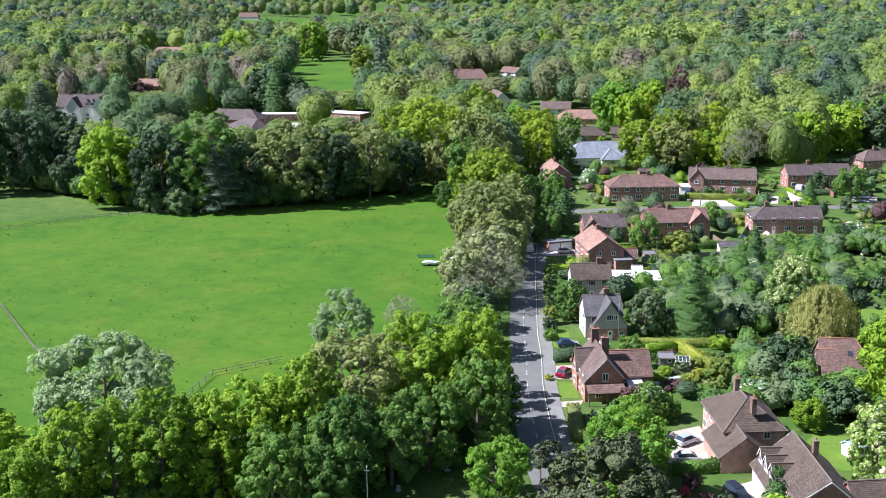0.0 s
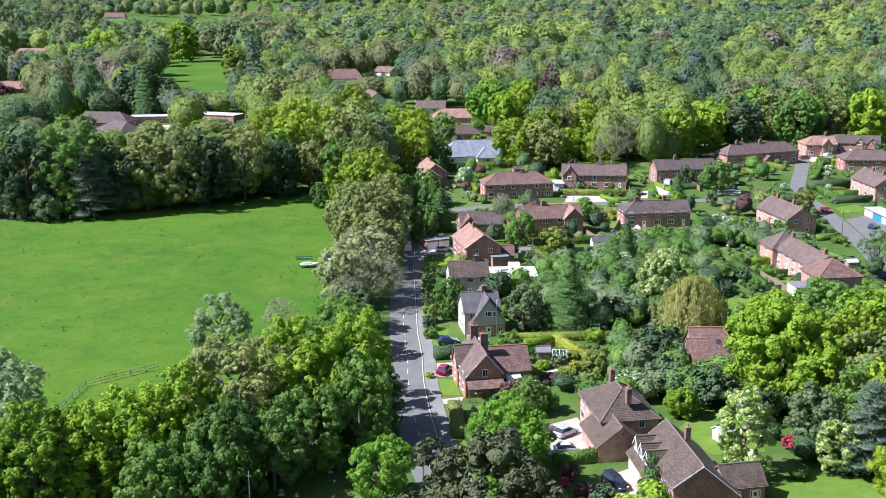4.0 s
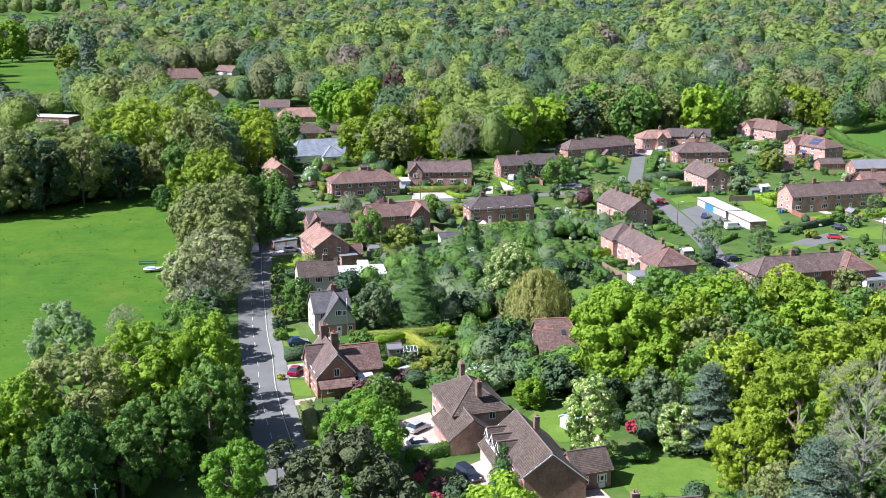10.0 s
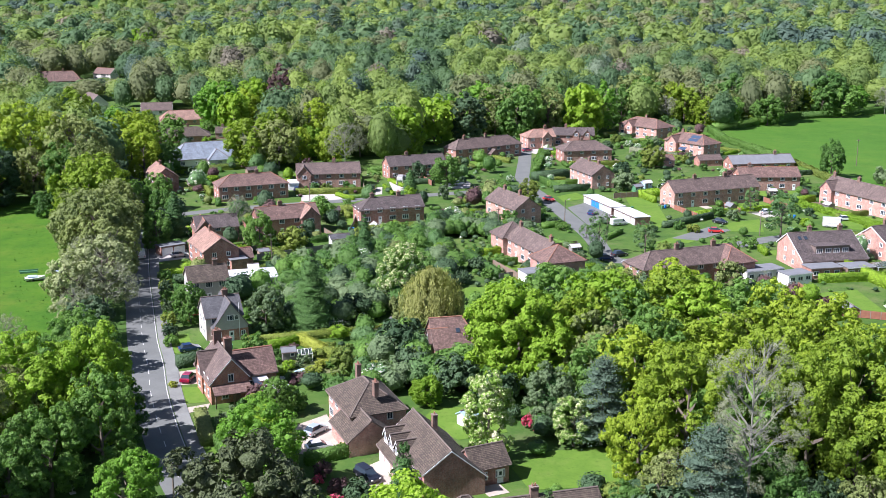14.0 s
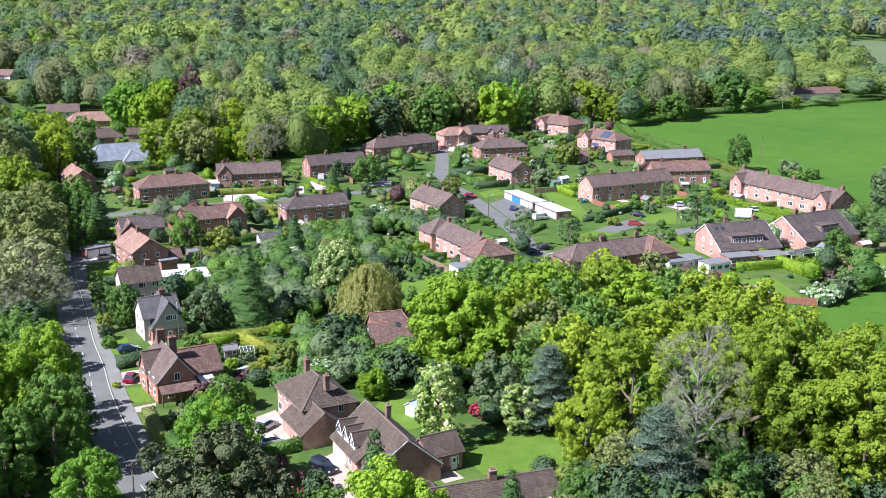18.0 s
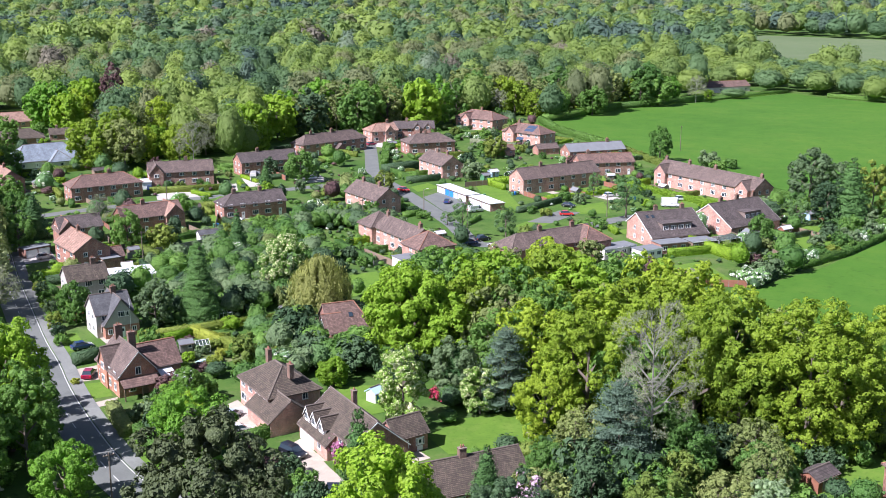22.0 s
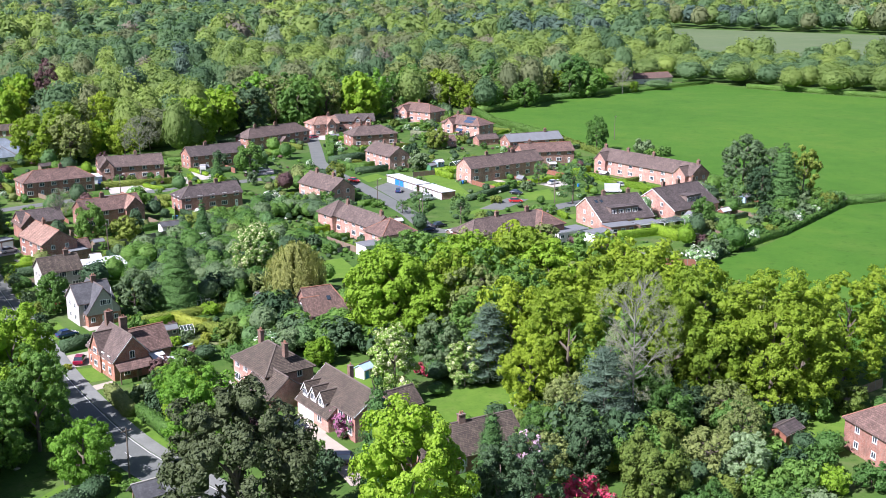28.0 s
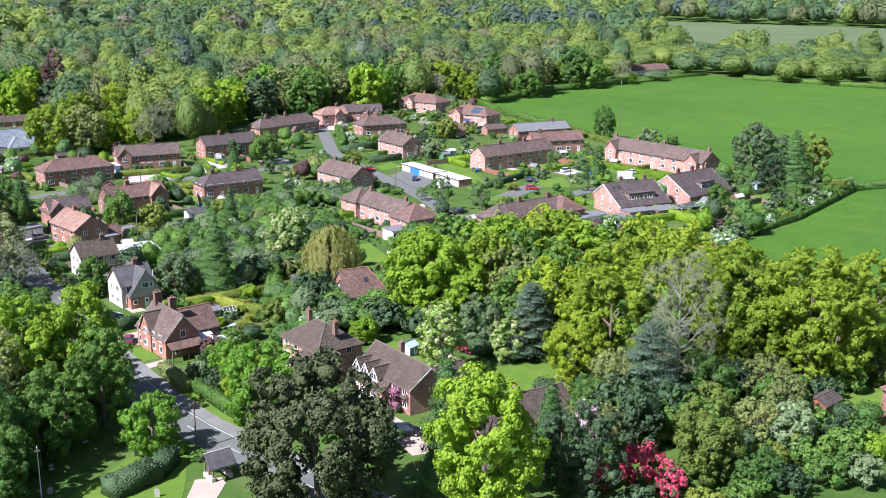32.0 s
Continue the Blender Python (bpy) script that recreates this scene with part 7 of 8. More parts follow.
lawn([(-40, 284), (-31, 288), (-29, 278), (-37, 275)], CONCRETE, "yard", "walled concrete yard by the road")


def hedge(x0, y0, x1, y1, w, h, kind="green", label="clipped green garden hedge", seed=1):
    """A clipped hedge: a leafy block with uneven faces."""
    rng = np.random.default_rng(seed + int(abs(x0 * 7 + y0)))
    L = math.hypot(x1 - x0, y1 - y0)
    n = int((2 * h + w) * L * 12)
    n = min(n, 3600)
    side = rng.uniform(0, 2 * h + w, n)
    u = rng.uniform(-L / 2, L / 2, n)
    pos, nrm = np.zeros((n, 3)), np.zeros((n, 3))
    a, c = side < h, side >= h + w
    t = ~(a | c)
    pos[a] = np.stack([u[a], np.full(a.sum(), -w / 2), side[a]], 1)
    nrm[a] = (0, -1, 0.3)
    pos[t] = np.stack([u[t], side[t] - h - w / 2, np.full(t.sum(), h)], 1)
    nrm[t] = (0, 0, 1)
    pos[c] = np.stack([u[c], np.full(c.sum(), w / 2), side[c] - h - w], 1)
    nrm[c] = (0, 1, 0.3)
    pos += rng.normal(0, 0.07, (n, 3))
    pos[:, 2] = np.maximum(pos[:, 2] + 0.12 * np.sin(u * 0.9 + x0), 0.05)
    s = Solid().box(-L / 2, -w / 2 + 0.06, -0.05, L / 2, w / 2 - 0.06, h - 0.05)
    v = np.array(s.v)
    f = np.array([q for g in s.f for q in ((g[0], g[1], g[2]), (g[0], g[2], g[3]))])
    me = np_mesh("hedge", [(v, f), sprays(rng, pos, nrm, 0.17 if L < 30 else 0.28)], LEAF[kind])
    ob = put("hedge", me)
    ob.matrix_basis = pose((x0 + x1) / 2, (y0 + y1) / 2, 0, 0, 0, math.degrees(math.atan2(y1 - y0, x1 - x0)))
    return tagged(ob, label, "hedge", "hedges")


hedge(-24.3, 196.5, -19.0, 198.6, 1.8, 2.2, "dark", "dark clipped hedge beside a gravel drive")
hedge(-24.7, 199.5, -17.2, 202.0, 1.0, 1.2, "green")
hedge(-2.0, 207.7, 2.8, 199.5, 1.6, 2.0, "yellow", "golden yellow clipped hedge")
hedge(2.8, 199.5, 7.5, 192.1, 1.6, 2.0, "olive", "olive green clipped hedge")
hedge(-12.5, 208.1, 15.2, 212.4, 1.2, 1.6, "olive", "long garden hedge between two gardens")
hedge(-10, 203.2, -2.2, 207.2, 1.4, 1.8, "lime", "bright green clipped garden hedge")
hedge(-7.4, 288.1, 8.4, 292.8, 1.3, 1.6, "green")
hedge(10.2, 354.4, 15.4, 346.5, 1.0, 1.2, "lime", "low bright hedge beside a forecourt")
hedge(14.5, 349.5, 22, 351.5, 1.0, 1.0, "green")
hedge(26.6, 367, 28.2, 353.5, 1.0, 1.2, "lime", "bright hedge between two drives")
hedge(79, 374.5, 92.3, 379.3, 4.0, 2.6, "dark", "broad dark hedge by the side road")
hedge(83.5, 391.6, 94.5, 431.3, 2.6, 2.0, "green", "long hedge along the side road")
hedge(81.0, 352, 93, 358, 1.4, 1.2, "green")
hedge(99.8, 296.3, 118.2, 307.2, 1.4, 1.8, "dark", "dark hedge before a brick terrace")
hedge(129.0, 245.9, 131.2, 229.0, 1.8, 2.6, "lime", "tall bright green hedge")
hedge(-18.0, 171.6, -16.1, 160.4, 2.1, 2.0, "limb", "reddish brown hedge along the footway")
lawn([(-21.6, 176.2), (-17.0, 178.0), (-17.2, 175.6), (-20.8, 173.9)], DRIVE, "path", "sandy path before a cottage garden", 0.05)
hedge(-14.5, 160.8, -9.0, 141.5, 1.7, 2.0, "green", "leafy hedge along the footway")
hedge(133.7, 213.4, 160, 224.5, 2.2, 1.8, "green", "leafy hedge at the field edge")
hedge(160, 224.5, 203, 250, 2.2, 1.8, "green", "leafy hedge at the field edge")
hedge(203, 250, 330, 255, 2.4, 2.0, "green", "leafy hedge at the field edge")
hedge(122, 205, 133.7, 213.4, 2.2, 2.2, "dark", "leafy hedge at the field edge")
hedge(186, 486, 242, 522, 3.5, 3.4, "green", "tall hedge along the wood's edge")
hedge(242, 522, 300, 540, 3.5, 3.4, "green", "tall hedge along the wood's edge")
hedge(300, 540, 371, 565, 3.0, 1.8, "green", "tall hedge along the wood's edge")
hedge(379, 536, 422, 462, 3.0, 2.4, "green", "hedge along the far side of the field")
hedge(422, 462, 542, 294, 3.0, 2.4, "green", "hedge along the far side of the field")
hedge(177.5, 300, 179, 345, 2.0, 2.0, "green", "hedge behind the terrace gardens")
hedge(179, 345, 182, 400, 2.0, 2.2, "olive", "hedge behind the gardens")
hedge(182, 400, 178, 455, 2.4, 2.6, "green", "hedge behind the gardens")
hedge(178, 455, 183, 484, 2.6, 3.0, "green", "hedge beside the crop field")
hedge(-32.2, 127.2, -25.4, 131.0, 3.2, 2.6, "dark", "dark clipped yew hedge in the churchyard")
hedge(-25.4, 131.0, -22.6, 135.0, 2.6, 2.4, "dark", "dark clipped yew hedge in the churchyard")
lawn([(-19.6, 168), (-17, 169), (-12.6, 151), (-10, 142.5), (-12.3, 141.5), (-15, 149.8)], label="green grass verge beside the footway")
hedge(-1.5, 152.0, 4.8, 154.4, 1.4, 1.8, "green", "hedge between two drives")
hedge(129.5, 428.5, 143, 411.5, 1.4, 2.4, "bare", "tall brown beech hedge")
hedge(66, 355, 72.5, 351, 2.4, 2.2, "dark")
hedge(66, 300, 72, 303, 1.4, 1.6, "green")
hedge(86.5, 292, 79.5, 284, 1.2, 1.2, "green")
hedge(62, 285, 70, 272, 1.4, 1.8, "green")


def fence(x0, y0, x1, y1, h=1.8, mat=WOOD, label="weathered brown board fence", step=2.2):
    """Posts and panels, each a piece of its own."""
    L = math.hypot(x1 - x0, y1 - y0)
    n = max(1, round(L / step))
    f = root("fence", x0, y0, math.degrees(math.atan2(y1 - y0, x1 - x0)), label, "fence", "garden fences")
    d = L / n
    post = Solid().box(-0.05, -0.05, -0.1, 0.05, 0.05, h + 0.08, 0.01).mesh("post", WOOD_GREY)
    s = Solid().box(0.06, -0.02, 0.08, d - 0.06, 0.02, h)
    panel = s.mesh("panel", mat)
    for i in range(n + 1):
        put("post", post, f, pose(i * d, 0, 0))
        if i < n:
            put("panel", panel, f, pose(i * d, 0, 0))


fence(84.2, 120.9, 104.9, 126.5, 1.8, WOOD, "long brown board fence under the oaks")
fence(-12.3, 273.0, 9.7, 283.4, 1.7, WOOD_GREY, "grey close-boarded garden fence")
fence(110.2, 231.9, 110.2, 211.3, 1.8, WOOD_RED, "reddish brown panel fence")
fence(143.9, 254.6, 143.4, 217.2, 1.7, WOOD, "long brown panel fence")
fence(44.8, 261.4, 49.0, 247, 1.7, WOOD, "brown panel fence behind the terrace")
fence(-38.1, 283.9, -30.8, 288.8, 1.8, WOOD, "brown panel fence by the road")
fence(66.8, 106.8, 71.5, 106.0, 1.7, WOOD_GREY, "pale grey board fence beside a brick house")
fence(67.8, 123.7, 80.1, 126.5, 1.8, WOOD_GREY, "grey board fence behind a lawn")
fence(80.1, 126.5, 101.0, 131.5, 1.8, WOOD_GREY, "grey board fence behind a lawn")
fence(97.7, 339.4, 108.5, 341.3, 1.7, WOOD, "brown panel fence behind the garages")
fence(112, 210.6, 121, 206, 1.7, WOOD_RED, "reddish brown panel fence")
fence(-27, 361, -20, 343, 1.5, WOOD, "garden fence between two houses")
fence(18, 340, 12, 300, 1.5, WOOD_GREY, "weathered wooden garden fence")
fence(-13, 262, -3, 240, 1.5, WOOD, "weathered wooden garden fence")


def wire_fence(line, label="thin post and rail field fence"):
    f = root("field_fence", line[0][0], line[0][1], 0, label, "fence", "field fences")
    post = Solid().box(-0.06, -0.06, -0.1, 0.06, 0.06, 1.2).mesh("post", WOOD_GREY)
    for (x0, y0), (x1, y1) in zip(line, line[1:]):
        L = math.hypot(x1 - x0, y1 - y0)
        a = math.degrees(math.atan2(y1 - y0, x1 - x0))
        n = max(1, round(L / 2.6))
        rail = Solid().box(0, -0.025, 0, L, 0.025, 0.09).mesh("rail", WOOD_GREY)
        for i in range(n):
            put("post", post, f, pose(x0 + (x1 - x0) * i / n - line[0][0], y0 + (y1 - y0) * i / n - line[0][1], 0, 0, 0, a))
        for z in (0.5, 1.0):
            put("rail", rail, f, pose(x0 - line[0][0], y0 - line[0][1], z, 0, 0, a))


wire_fence([(-83.0, 165), (-83.3, 176.5), (-73.7, 186.5)])
wire_fence([(-148, 209), (-124, 184), (-105, 168)])
wire_fence([(-193, 276), (-180, 290), (-171, 299), (-150, 310)])

SOIL = turf("garden_soil", [(0.07, 0.06, 0.035), (0.13, 0.105, 0.07), (0.10, 0.12, 0.05)], 4.0)


# hedges, fences and sheds that part one garden from the next
def clear_way(x0, y0, x1, y1, r=0.6, skip=None):
    for i in range(9):
        x, y = x0 + (x1 - x0) * i / 8, y0 + (y1 - y0) * i / 8
        if near_line((x, y), ROAD, 5) or near_line((x, y), SIDE_ROAD, 3.8) or near_line((x, y), LANE, 4):
            return False
        for k, (hx, hy, a, l, w) in enumerate(FOOTPRINTS):
            if k == skip:
                continue
            c, s = math.cos(radians(a)), math.sin(radians(a))
            if abs((x - hx) * c + (y - hy) * s) < l + r and abs(-(x - hx) * s + (y - hy) * c) < w + r:
                return False
    return True


rng = random.Random(77)
HOUSES = [(i, f) for i, f in enumerate(FOOTPRINTS) if f[3] > 5 and f[4] > 4 and 225 < f[1] < 480 and -60 < f[0] < 180]
for i, (hx, hy, a, l, w) in HOUSES:
    c, s = math.cos(radians(a)), math.sin(radians(a))
    at = lambda u, v: (hx + u * c - v * s, hy + u * s + v * c)
    for side in (-1, 1):
        for u in [-l + 0.2, l - 0.2] + ([0.0] if l > 9 else []):
            v0, v1 = side * (w + 0.4), side * (w + rng.uniform(8, 15))
            for cut in (1.0, 0.6):
                p, q = at(u, v0), at(u + rng.uniform(-1, 1), v0 + (v1 - v0) * cut)
                if clear_way(*p, *q, 0.4, i):
                    if rng.random() < 0.78:
                        hedge(*p, *q, rng.uniform(0.9, 1.6), rng.uniform(1.0, 2.2), rng.choice(("green", "green", "dark", "olive", "lime")), "leafy hedge between two village gardens")
                    else:
                        fence(*p, *q, rng.uniform(1.3, 1.8), rng.choice((WOOD, WOOD_GREY, WOOD_RED)), "wooden panel fence between two gardens")
                    break
        p, q = at(-l, side * (w + 9.5)), at(l, side * (w + 10.5))
        if clear_way(*p, *q, 0.4, i):
            hedge(*p, *q, rng.uniform(1.0, 1.8), rng.uniform(1.1, 2.4), rng.choice(("green", "dark", "lime", "olive")), "leafy hedge at the end of a garden")
# grass plots and dug beds before and behind the houses
level = 0.026
for i, (hx, hy, a, l, w) in HOUSES:
    c, s = math.cos(radians(a)), math.sin(radians(a))
    for side in (-1, 1):
        for u0, u1 in ((-l + 0.6, -0.4), (0.4, l - 0.6)):
            pick = rng.random()
            depth = rng.uniform(5, 9)
            pts = [(u0, side * (w + 0.2)), (u1, side * (w + 0.2)), (u1, side * (w + depth)), (u0, side * (w + depth))]
            pts = [(hx + x * c - y * s, hy + x * s + y * c) for x, y in (pts if side > 0 else pts[::-1])]
            if pick < 0.8 and clear_way(*pts[0], *pts[2], 0.2, i) and clear_way(*pts[1], *pts[3], 0.2, i):
                level += 0.0002
                if pick < 0.6:
                    sheet("lawn", pts, level, LAWN, "small mown lawn beside a village house", "grass")
                else:
                    sheet("garden_bed", pts, level, SOIL, "dug earth bed in a village garden", "garden bed")
for i, (hx, hy, a, l, w) in HOUSES:
    for tries in range(14):
        u, v = rng.uniform(-l, l), rng.choice((-1, 1)) * (w + rng.uniform(5, 12))
        c, s = math.cos(radians(a)), math.sin(radians(a))
        x, y = hx + u * c - v * s, hy + u * s + v * c
        if clear_way(x - 1.5, y, x + 1.5, y, 1.6) and not any(math.hypot(x - p, y - q) < 3.5 for p, q in TAKEN):
            hut("shed", x, y, a + rng.choice((0, 90, 180)), rng.uniform(2.2, 3.4), rng.uniform(1.8, 2.4), 1.9, rng.uniform(2.4, 2.8), rng.choice((WOOD, WOOD_GREY, WOOD_RED)), rng.choice((GREY_FELT, SHEET)), "small wooden garden shed with a felt roof")
            break

# paved patios behind and before the houses
rng = random.Random(12)
for hx, hy, a, l, w in FOOTPRINTS[:34]:
    c, s = math.cos(radians(a)), math.sin(radians(a))
    for q in (-1, 1):
        u, v, pw, pd = rng.uniform(-l * 0.5, l * 0.5), q * (w - 0.9), rng.uniform(2.2, 4.5), rng.uniform(2.0, 4.2)
        pts = [(u - pw / 2, v), (u + pw / 2, v), (u + pw / 2, v + q * pd), (u - pw / 2, v + q * pd)]
        pts = [(hx + x * c - y * s, hy + x * s + y * c) for x, y in (pts if q > 0 else pts[::-1])]
        lawn(pts, rng.choice((CONCRETE, PAVING, DRIVE)), "patio", "paved patio against a house wall", 0.052 + 0.004 * rng.random())

# ---- shrubs and small trees that fill the gardens ----
SHRUB_LABEL = {"mauve": "spreading shrub in deep mauve-pink blossom", "silver": "pale silvery shrub in a garden", "green": "leafy green garden shrub", "dark": "dark evergreen shrub in a garden", "olive": "olive green shrub in a garden", "grey": "grey green shrub in a garden", "lime": "bright green garden shrub",
               "white": "garden shrub in white blossom", "yellow": "yellow leaved shrub in a garden", "copper": "dark red-leaved garden shrub", "pink": "garden shrub in pink flower", "birch": "pale green garden shrub", "limb": "brownish shrub in a garden", "purple": "tall shrub in pale lilac flower"}
STEM = Solid().tube((0, 0, -0.05), (0, 0, 0.5), 0.06, 0.03, 6).mesh("stem", BARK)


def shrub(kind, x, y, h, r, variant=0, turn=0.0, group="garden shrubs"):
    t = root("shrub", x, y, turn, SHRUB_LABEL[kind], "shrub", group)
    put("foliage", crown_mesh(kind, variant, 2, "shrub", h / TALL / r), t, Matrix.Diagonal((r, r, h / TALL, 1)))
    put("stem", STEM, t, Matrix.Diagonal((1, 1, h, 1)))
    TAKEN.append((x, y))


def blocked(x, y, r):
    for hx, hy, a, l, w in FOOTPRINTS:
        c, s = math.cos(radians(a)), math.sin(radians(a))
        u, v = (x - hx) * c + (y - hy) * s, -(x - hx) * s + (y - hy) * c
        if abs(u) < l + r * 0.6 and abs(v) < w + r * 0.6:
            return True
    return any(inside((x, y), p) for p in LAWNS) or near_line((x, y), ROAD, 5.5) or near_line((x, y), SIDE_ROAD, 3.6) or near_line((x, y), LANE, 3.8)


rng = random.Random(33)
GARDENS = [(-30, 205), (-28, 262), (-36, 300), (-45, 345), (-60, 410), (-62, 446), (-25, 446), (-14, 404), (22, 398), (52, 404), (60, 438), (85, 464), (128, 476), (140, 494), (172, 500), (176, 400), (172, 330), (186, 280), (172, 232), (140, 214), (112, 204), (70, 205), (36, 196), (28, 176), (12, 178), (-6, 182)]
KINDS = ["green"] * 12 + ["dark"] * 6 + ["olive"] * 1 + ["grey"] * 2 + ["lime"] * 2 + ["white", "copper", "birch", "limb", "limb"]
# the trim front gardens and greens about the close, where little grows high, and the strips before some house fronts
TRIM_PLOTS = [[(62, 262), (160, 262), (178, 330), (176, 440), (140, 470), (84, 455), (64, 370)], [(-34, 196), (-8, 204), (-8, 232), (-32, 232)], [(36, 290), (36, 236), (54, 236), (48, 288)], [(-30, 340), (40, 352), (40, 366), (-30, 360)]]
count, HEAPS = 0, {}
for i in range(12000):
    if count >= 480:
        break
    x, y = rng.uniform(-62, 190), rng.uniform(172, 505)
    if not inside((x, y), GARDENS):
        continue
    big = rng.random() < 0.48
    h = rng.uniform(4.0, 7.5) if big else rng.uniform(1.2, 3.4)
    r = h * rng.uniform(0.42, 0.6) if big else h * rng.uniform(0.5, 0.85)
    trim = any(inside((x, y), q) for q in TRIM_PLOTS)
    if trim and rng.random() < 0.35:
        continue
    if trim:
        h, r = min(h, 3.6) * 0.8, min(r, 2.2) * 0.8
    if blocked(x, y, r) or any(math.hypot(x - a, y - b) < 2.6 for a, b in TAKEN):
        continue
    kind = rng.choice(KINDS)
    if count < 180:
        shrub(kind, x, y, h, r, rng.randrange(3), rng.uniform(0, 360))
    else:
        HEAPS.setdefault(kind, []).append((x, y, h, r))
        TAKEN.append((x, y))
    count += 1
# the dense thickets between the long gardens, too tangled to part
for i in range(700):
    x, y = rng.uniform(-4, 42), rng.uniform(172, 212)
    if inside((x, y), [(2, 174), (16, 178), (34, 176), (42, 188), (32, 210), (9, 206), (9, 190)]) and not blocked(x, y, 2) and not any(math.hypot(x - a, y - b) < 1.8 for a, b in TAKEN):
        h = rng.uniform(2.0, 5.5)
        TAKEN.append((x, y))
        HEAPS.setdefault(rng.choice(("green", "green", "birch", "green", "grey", "dark")), []).append((x, y, h, h * rng.uniform(0.5, 0.75)))
THICKET = [(-8, 214), (60, 232), (60, 300), (44, 310), (-8, 262)]
for i in range(2600):
    x, y = rng.uniform(-10, 62), rng.uniform(212, 310)
    if inside((x, y), THICKET) and not blocked(x, y, 2) and not any(math.hypot(x - a, y - b) < 2.2 for a, b in TAKEN):
        h = rng.uniform(2.2, 6.0) if not inside((x, y), TRIM_PLOTS[2]) else rng.uniform(0.8, 1.6)
        TAKEN.append((x, y))
        HEAPS.setdefault(rng.choice(("green", "green", "green", "dark", "grey", "grey", "green", "dark")), []).append((x, y, h, h * rng.uniform(0.5, 0.75)))
FLOOR = [(24, 96), (100, 112), (94, 140), (88, 165), (80, 190), (33, 192)]
for i in range(260):
    x, y = rng.uniform(24, 140), rng.uniform(96, 196)
    if inside((x, y), FLOOR) and not blocked(x, y, 2):
        h = rng.uniform(1.5, 4.5)
        HEAPS.setdefault(rng.choice(("green", "dark", "dark", "olive")), []).append((x, y, h, h * rng.uniform(0.6, 0.9)))
for i in range(260):
    x, y = rng.uniform(-100, -34), rng.uniform(105, 200)
    if inside((x, y), [(-100, 108), (-58, 112), (-48, 132), (-34, 160), (-37, 200), (-47, 196), (-56, 160), (-98, 128)]):
        h = rng.uniform(1.5, 4.5)
        HEAPS.setdefault(rng.choice(("green", "dark", "lime")), []).append((x, y, h, h * rng.uniform(0.6, 0.9)))
for i in range(300):
    s = rng.random()
    x = -238 + 140 * s
    y = np.interp(x, (-238, -171, -137, -118, -98), (344, 314, 313, 328, 355)) + rng.uniform(-1, 7)
    if not inside((x, y), MEADOW):
        h = rng.uniform(3.0, 9.0)
        HEAPS.setdefault(rng.choice(("green", "dark", "dark", "grey", "green", "limb")), []).append((x, y, h, h * rng.uniform(0.5, 0.8)))
for kind, spots in HEAPS.items():
    far_wood("thicket", kind, spots, 5, 190, 11, "tangled undergrowth of shrubs and saplings", "undergrowth", 0.1)
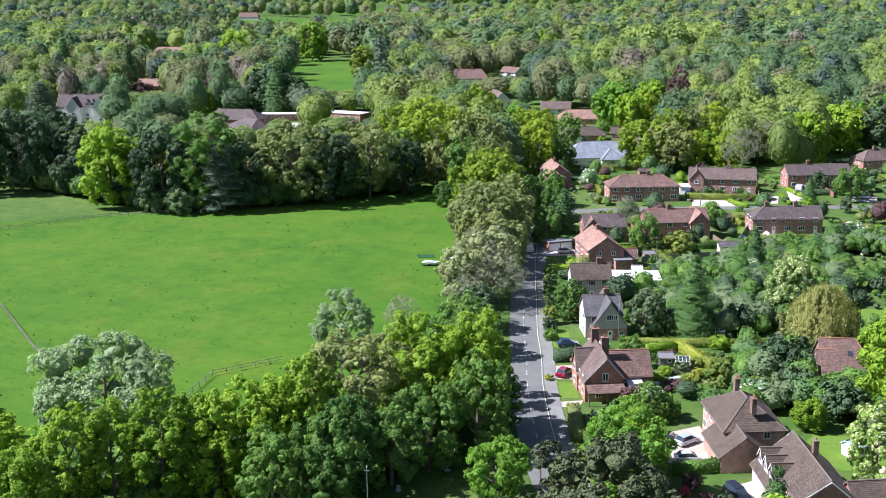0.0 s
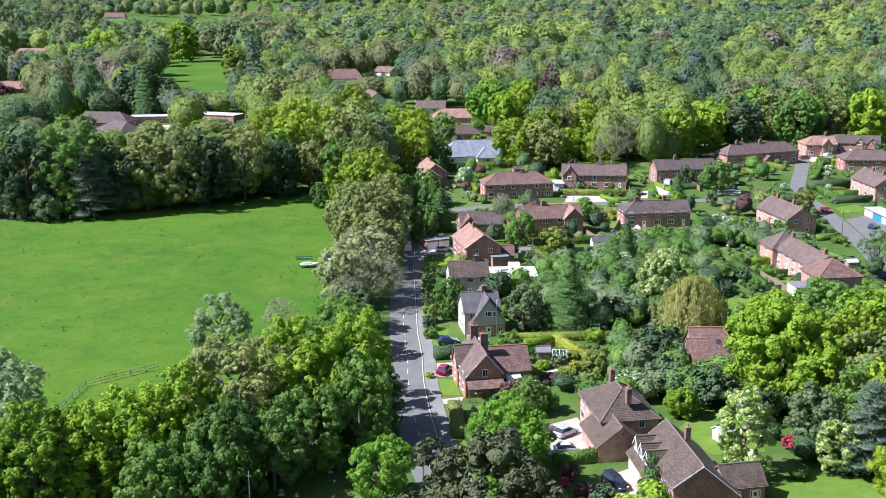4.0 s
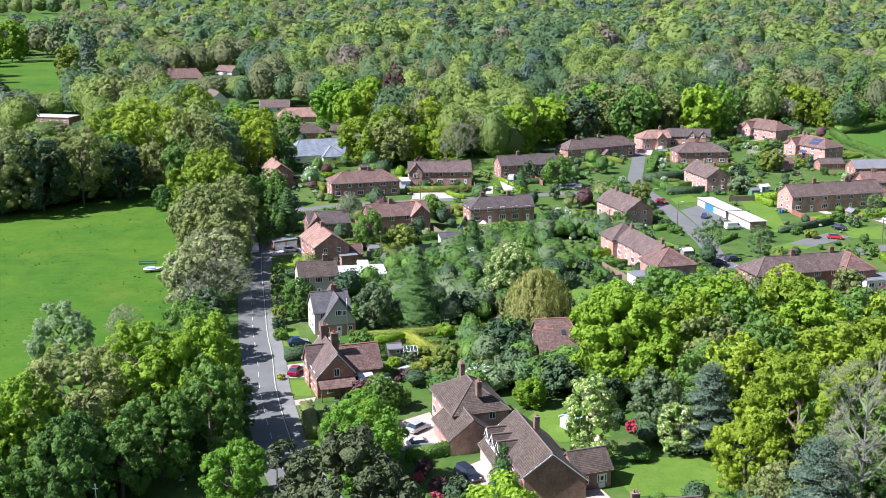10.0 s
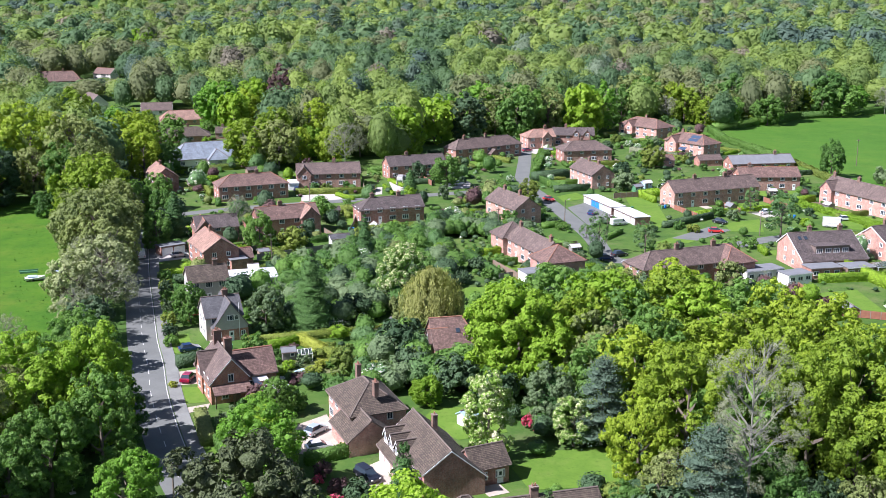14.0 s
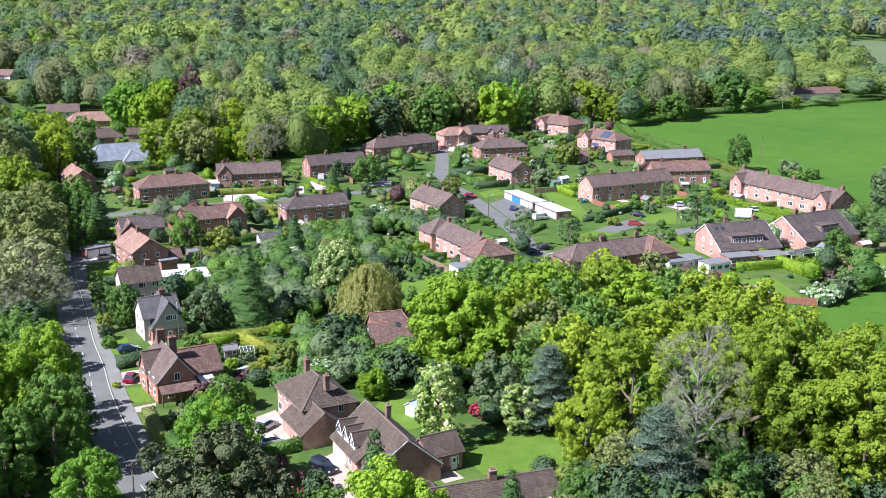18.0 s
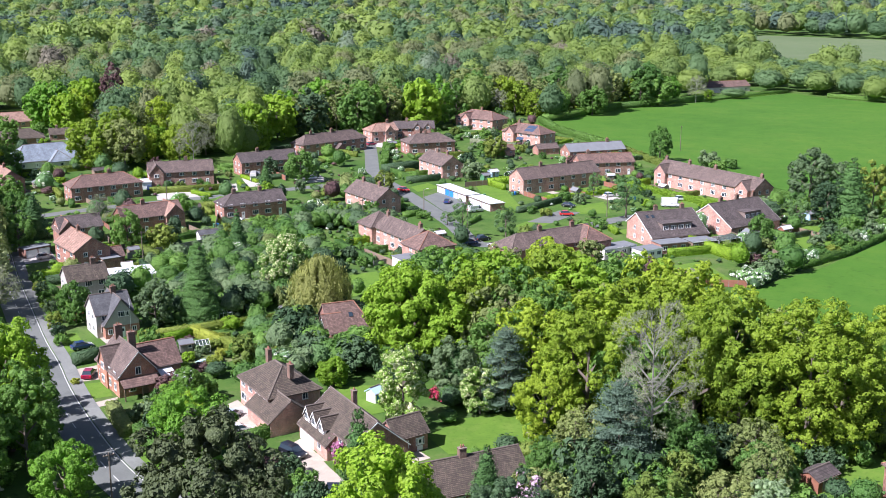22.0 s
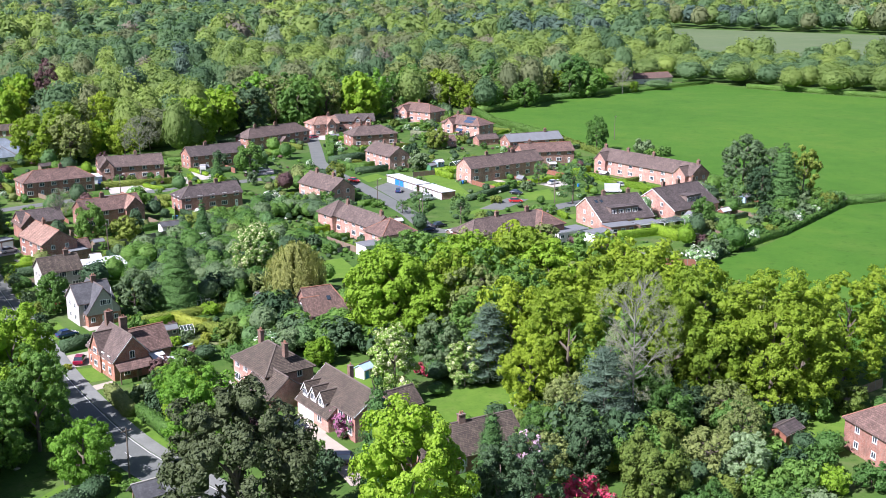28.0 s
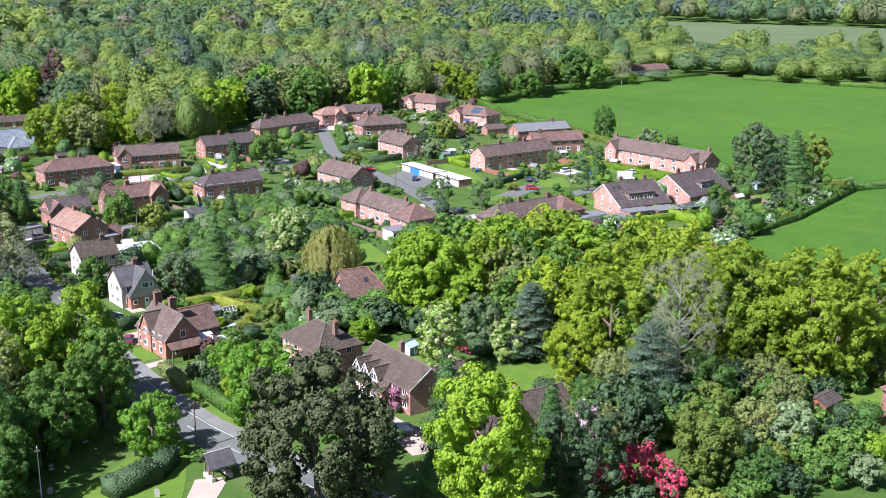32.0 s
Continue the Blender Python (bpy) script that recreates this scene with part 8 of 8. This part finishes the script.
# shrubs at the foot of the road trees and round the big lawn
for kind, x, y, h, r in (*[(k, x, y, h, h * 0.62) for k, x, y, h in (("green", 176, 243, 6), ("grey", 187, 250, 6), ("green", 197, 255, 5), ("dark", 167, 240, 5), ("grey", 158, 233, 4.4), ("green", 178, 270, 6), ("grey", 172, 278, 5), ("dark", 187, 262, 6), ("green", 138, 222, 3.6), ("copper", 133, 222, 3.4), ("green", 148, 227, 3.2), ("olive", 183, 276, 4.5), ("grey", 130, 216, 3.5), ("green", 199, 266, 4))],
                         *[(("green", "dark", "olive", "green", "grey", "lime")[i % 6], -26.6 - (i * 5 + 0) * 0.135, 209 + i * 5, 2.2 + (i * 7 % 5) * 0.5, 1.7) for i in range(11)],
                         ("green", 57.2, 304.5, 5, 3), ("green", 68.7, 310.8, 2.2, 2.2), ("dark", 70.3, 304.1, 2.4, 2.4), ("green", 71.2, 297.8, 2.2, 2.4), ("grey", 104.4, 353.2, 6.5, 4.2), ("dark", 112.2, 380.5, 5, 3.6), ("green", 128.9, 409.3, 4.5, 3.2), ("green", 192.0, 339.0, 5, 3.5), ("green", 201.1, 346.1, 4, 3), ("grey", 196, 352, 6, 4), ("olive", 106.5, 290.3, 2.4, 2), ("green", 104.4, 296.3, 2, 1.8), ("green", 120.7, 309.9, 3, 2.2), ("grey", 123.1, 304.3, 3.5, 2.4), ("green", 114.8, 270.9, 3, 2.4),
                         ("green", 125.4, 357.8, 3.4, 2.6), ("green", 114.4, 338.2, 2.4, 2), ("dark", 111.4, 431.5, 4, 3), ("green", 120.0, 449.2, 5, 3.2), ("olive", 130.8, 454.5, 4, 2.6), ("dark", 122, 437, 4, 3), ("green", 64.7, 356.0, 4, 3), ("green", 93.6, 421.9, 3, 2.2), ("grey", 145.3, 448, 4, 3), ("green", 140, 440, 4, 3), ("olive", 142, 402, 3.4, 2.8), ("green", 45.2, 293.5, 5, 3), ("green", 42.0, 269.6, 3, 2.4), ("dark", 40.5, 257.4, 3.5, 2.6),
                         *[(("green", "white", "grey", "green")[i % 4], 164 + i * 7.5, 229 + i * 4.4, 3.6 + (i * 5 % 4) * 0.7, 2.8) for i in range(6)],
                         *[(("lime", "green", "olive", "yellow", "grey", "copper")[i % 6], -7 + (i * 37 % 13) * 0.95, 187.5 + (i * 23 % 17) * 0.95, 0.9 + (i * 5 % 4) * 0.45, 0.8 + (i * 3 % 4) * 0.3) for i in range(22)],
                         ("green", 66, 100, 5, 3.4), ("lime", 70, 98, 4, 2.8), ("green", 73, 104, 4, 2.6), ("dark", 79, 118.5, 4, 3), ("green", 85, 120, 5, 3.4), ("olive", 92, 121, 5, 3.4), ("green", 74, 121, 5, 3.2), ("green", 76, 97, 4, 2.8),
                         ("copper", 1.0, 147.5, 2.6, 1.5), ("pink", 0.2, 145.0, 1.6, 1.0),
                         *[(("green", "dark", "green", "olive", "dark", "grey", "green")[i % 7], x, y, 3.4 + i % 3 * 0.7, 2.9) for i, (x, y) in enumerate(((46, 95), (52, 94), (58, 94), (38, 94), (30, 97), (63, 92), (49, 99.5), (42, 92), (68, 104), (64, 97)))],
                         *[(("green", "grey", "green", "dark", "white", "green", "olive")[i % 7], 126 + i * 5.3, 208.5 + i * 5.3 * 0.55 + (i * 7 % 3) * 0.6, 2.8 + (i * 5 % 6) * 0.5, 2.4 + i % 3 * 0.4) for i in range(15)],
                         ("pink", 34.2, 103.2, 6.6, 3.4), ("pink", 29.6, 105.0, 4.0, 1.9), ("pink", 36.6, 99.2, 5.0, 2.6), ("pink", 33.9, 160.6, 2.6, 1.7), ("purple", 30.6, 111.5, 11.0, 2.2), ("mauve", 14.4, 141.4, 4.6, 3.3), ("white", 123.6, 207.5, 4.5, 4.0),
                         ("copper", -8.5, 176, 4.2, 2.6), ("grey", -13.2, 166.5, 3.6, 2.4), ("dark", -11.5, 160, 4, 2.6), ("green", -9.5, 169, 4.5, 3), ("olive", -8.6, 172, 4, 2.4), ("yellow", -12.5, 170.5, 1.4, 2.0), ("yellow", -23.9, 186.5, 1.2, 0.9), ("green", -3.4, 173, 4, 2.8), ("dark", 30, 172, 6, 4), ("dark", 24, 178, 7, 4.5), ("dark", 35, 176, 7, 4.5),
                         ("grey", 15, 182, 5, 4), ("white", 11, 181, 5, 3), ("dark", 18, 186, 6, 4), ("green", 48, 160, 5, 3.5), ("dark", 43, 121, 9, 5), ("dark", 48, 117, 9, 5), ("green", 50, 132, 6, 4), ("green", 56, 118, 7, 4.5), ("silver", 60.6, 105.8, 7.5, 3.0), ("green", 66, 112, 6, 4.0),
                         ("olive", 54.5, 101, 4.0, 2.8), ("green", 60, 99, 4.2, 3.4), ("green", 66, 108, 5, 4), ("olive", 70, 118, 6, 4), ("green", -28, 144, 2, 1.6), ("lime", -21, 137.5, 1.4, 1.4), ("green", -19, 134, 1.6, 1.4), ("copper", 108.5, 214, 3.4, 2.4), ("dark", 5.5, 139, 3.5, 2.4), ("green", 6.5, 133.5, 3.5, 2.4), ("dark", 7.2, 128.5, 4, 2.6), ("copper", 3, 142, 2.4, 1.6), ("green", 1, 133, 4, 2.8), ("dark", 3.5, 125, 5, 3), ("pink", 2.6, 139, 1.4, 1.2)):
    shrub(kind, x, y, h, r, 0, x * 40 % 360, "planted shrubs")
# flower beds and low plants along the garden edges
BEDS = {}
for i in range(5200):
    x, y = rng.uniform(-50, 190), rng.uniform(176, 470)
    if inside((x, y), GARDENS) and noise.noise((x * 0.11, y * 0.11, 3)) > 0.08 and not blocked(x, y, 0.3):
        h = rng.uniform(0.4, 1.5)
        BEDS.setdefault(rng.choice(("green", "green", "dark", "grey", "green", "green", "white", "copper", "dark")), []).append((x, y, h, h * rng.uniform(0.6, 1.1)))
for kind, spots in BEDS.items():
    far_wood("garden_plants", kind, spots, 2, 30, 19, "low plants and flowers in garden beds", "plants", 0.2)
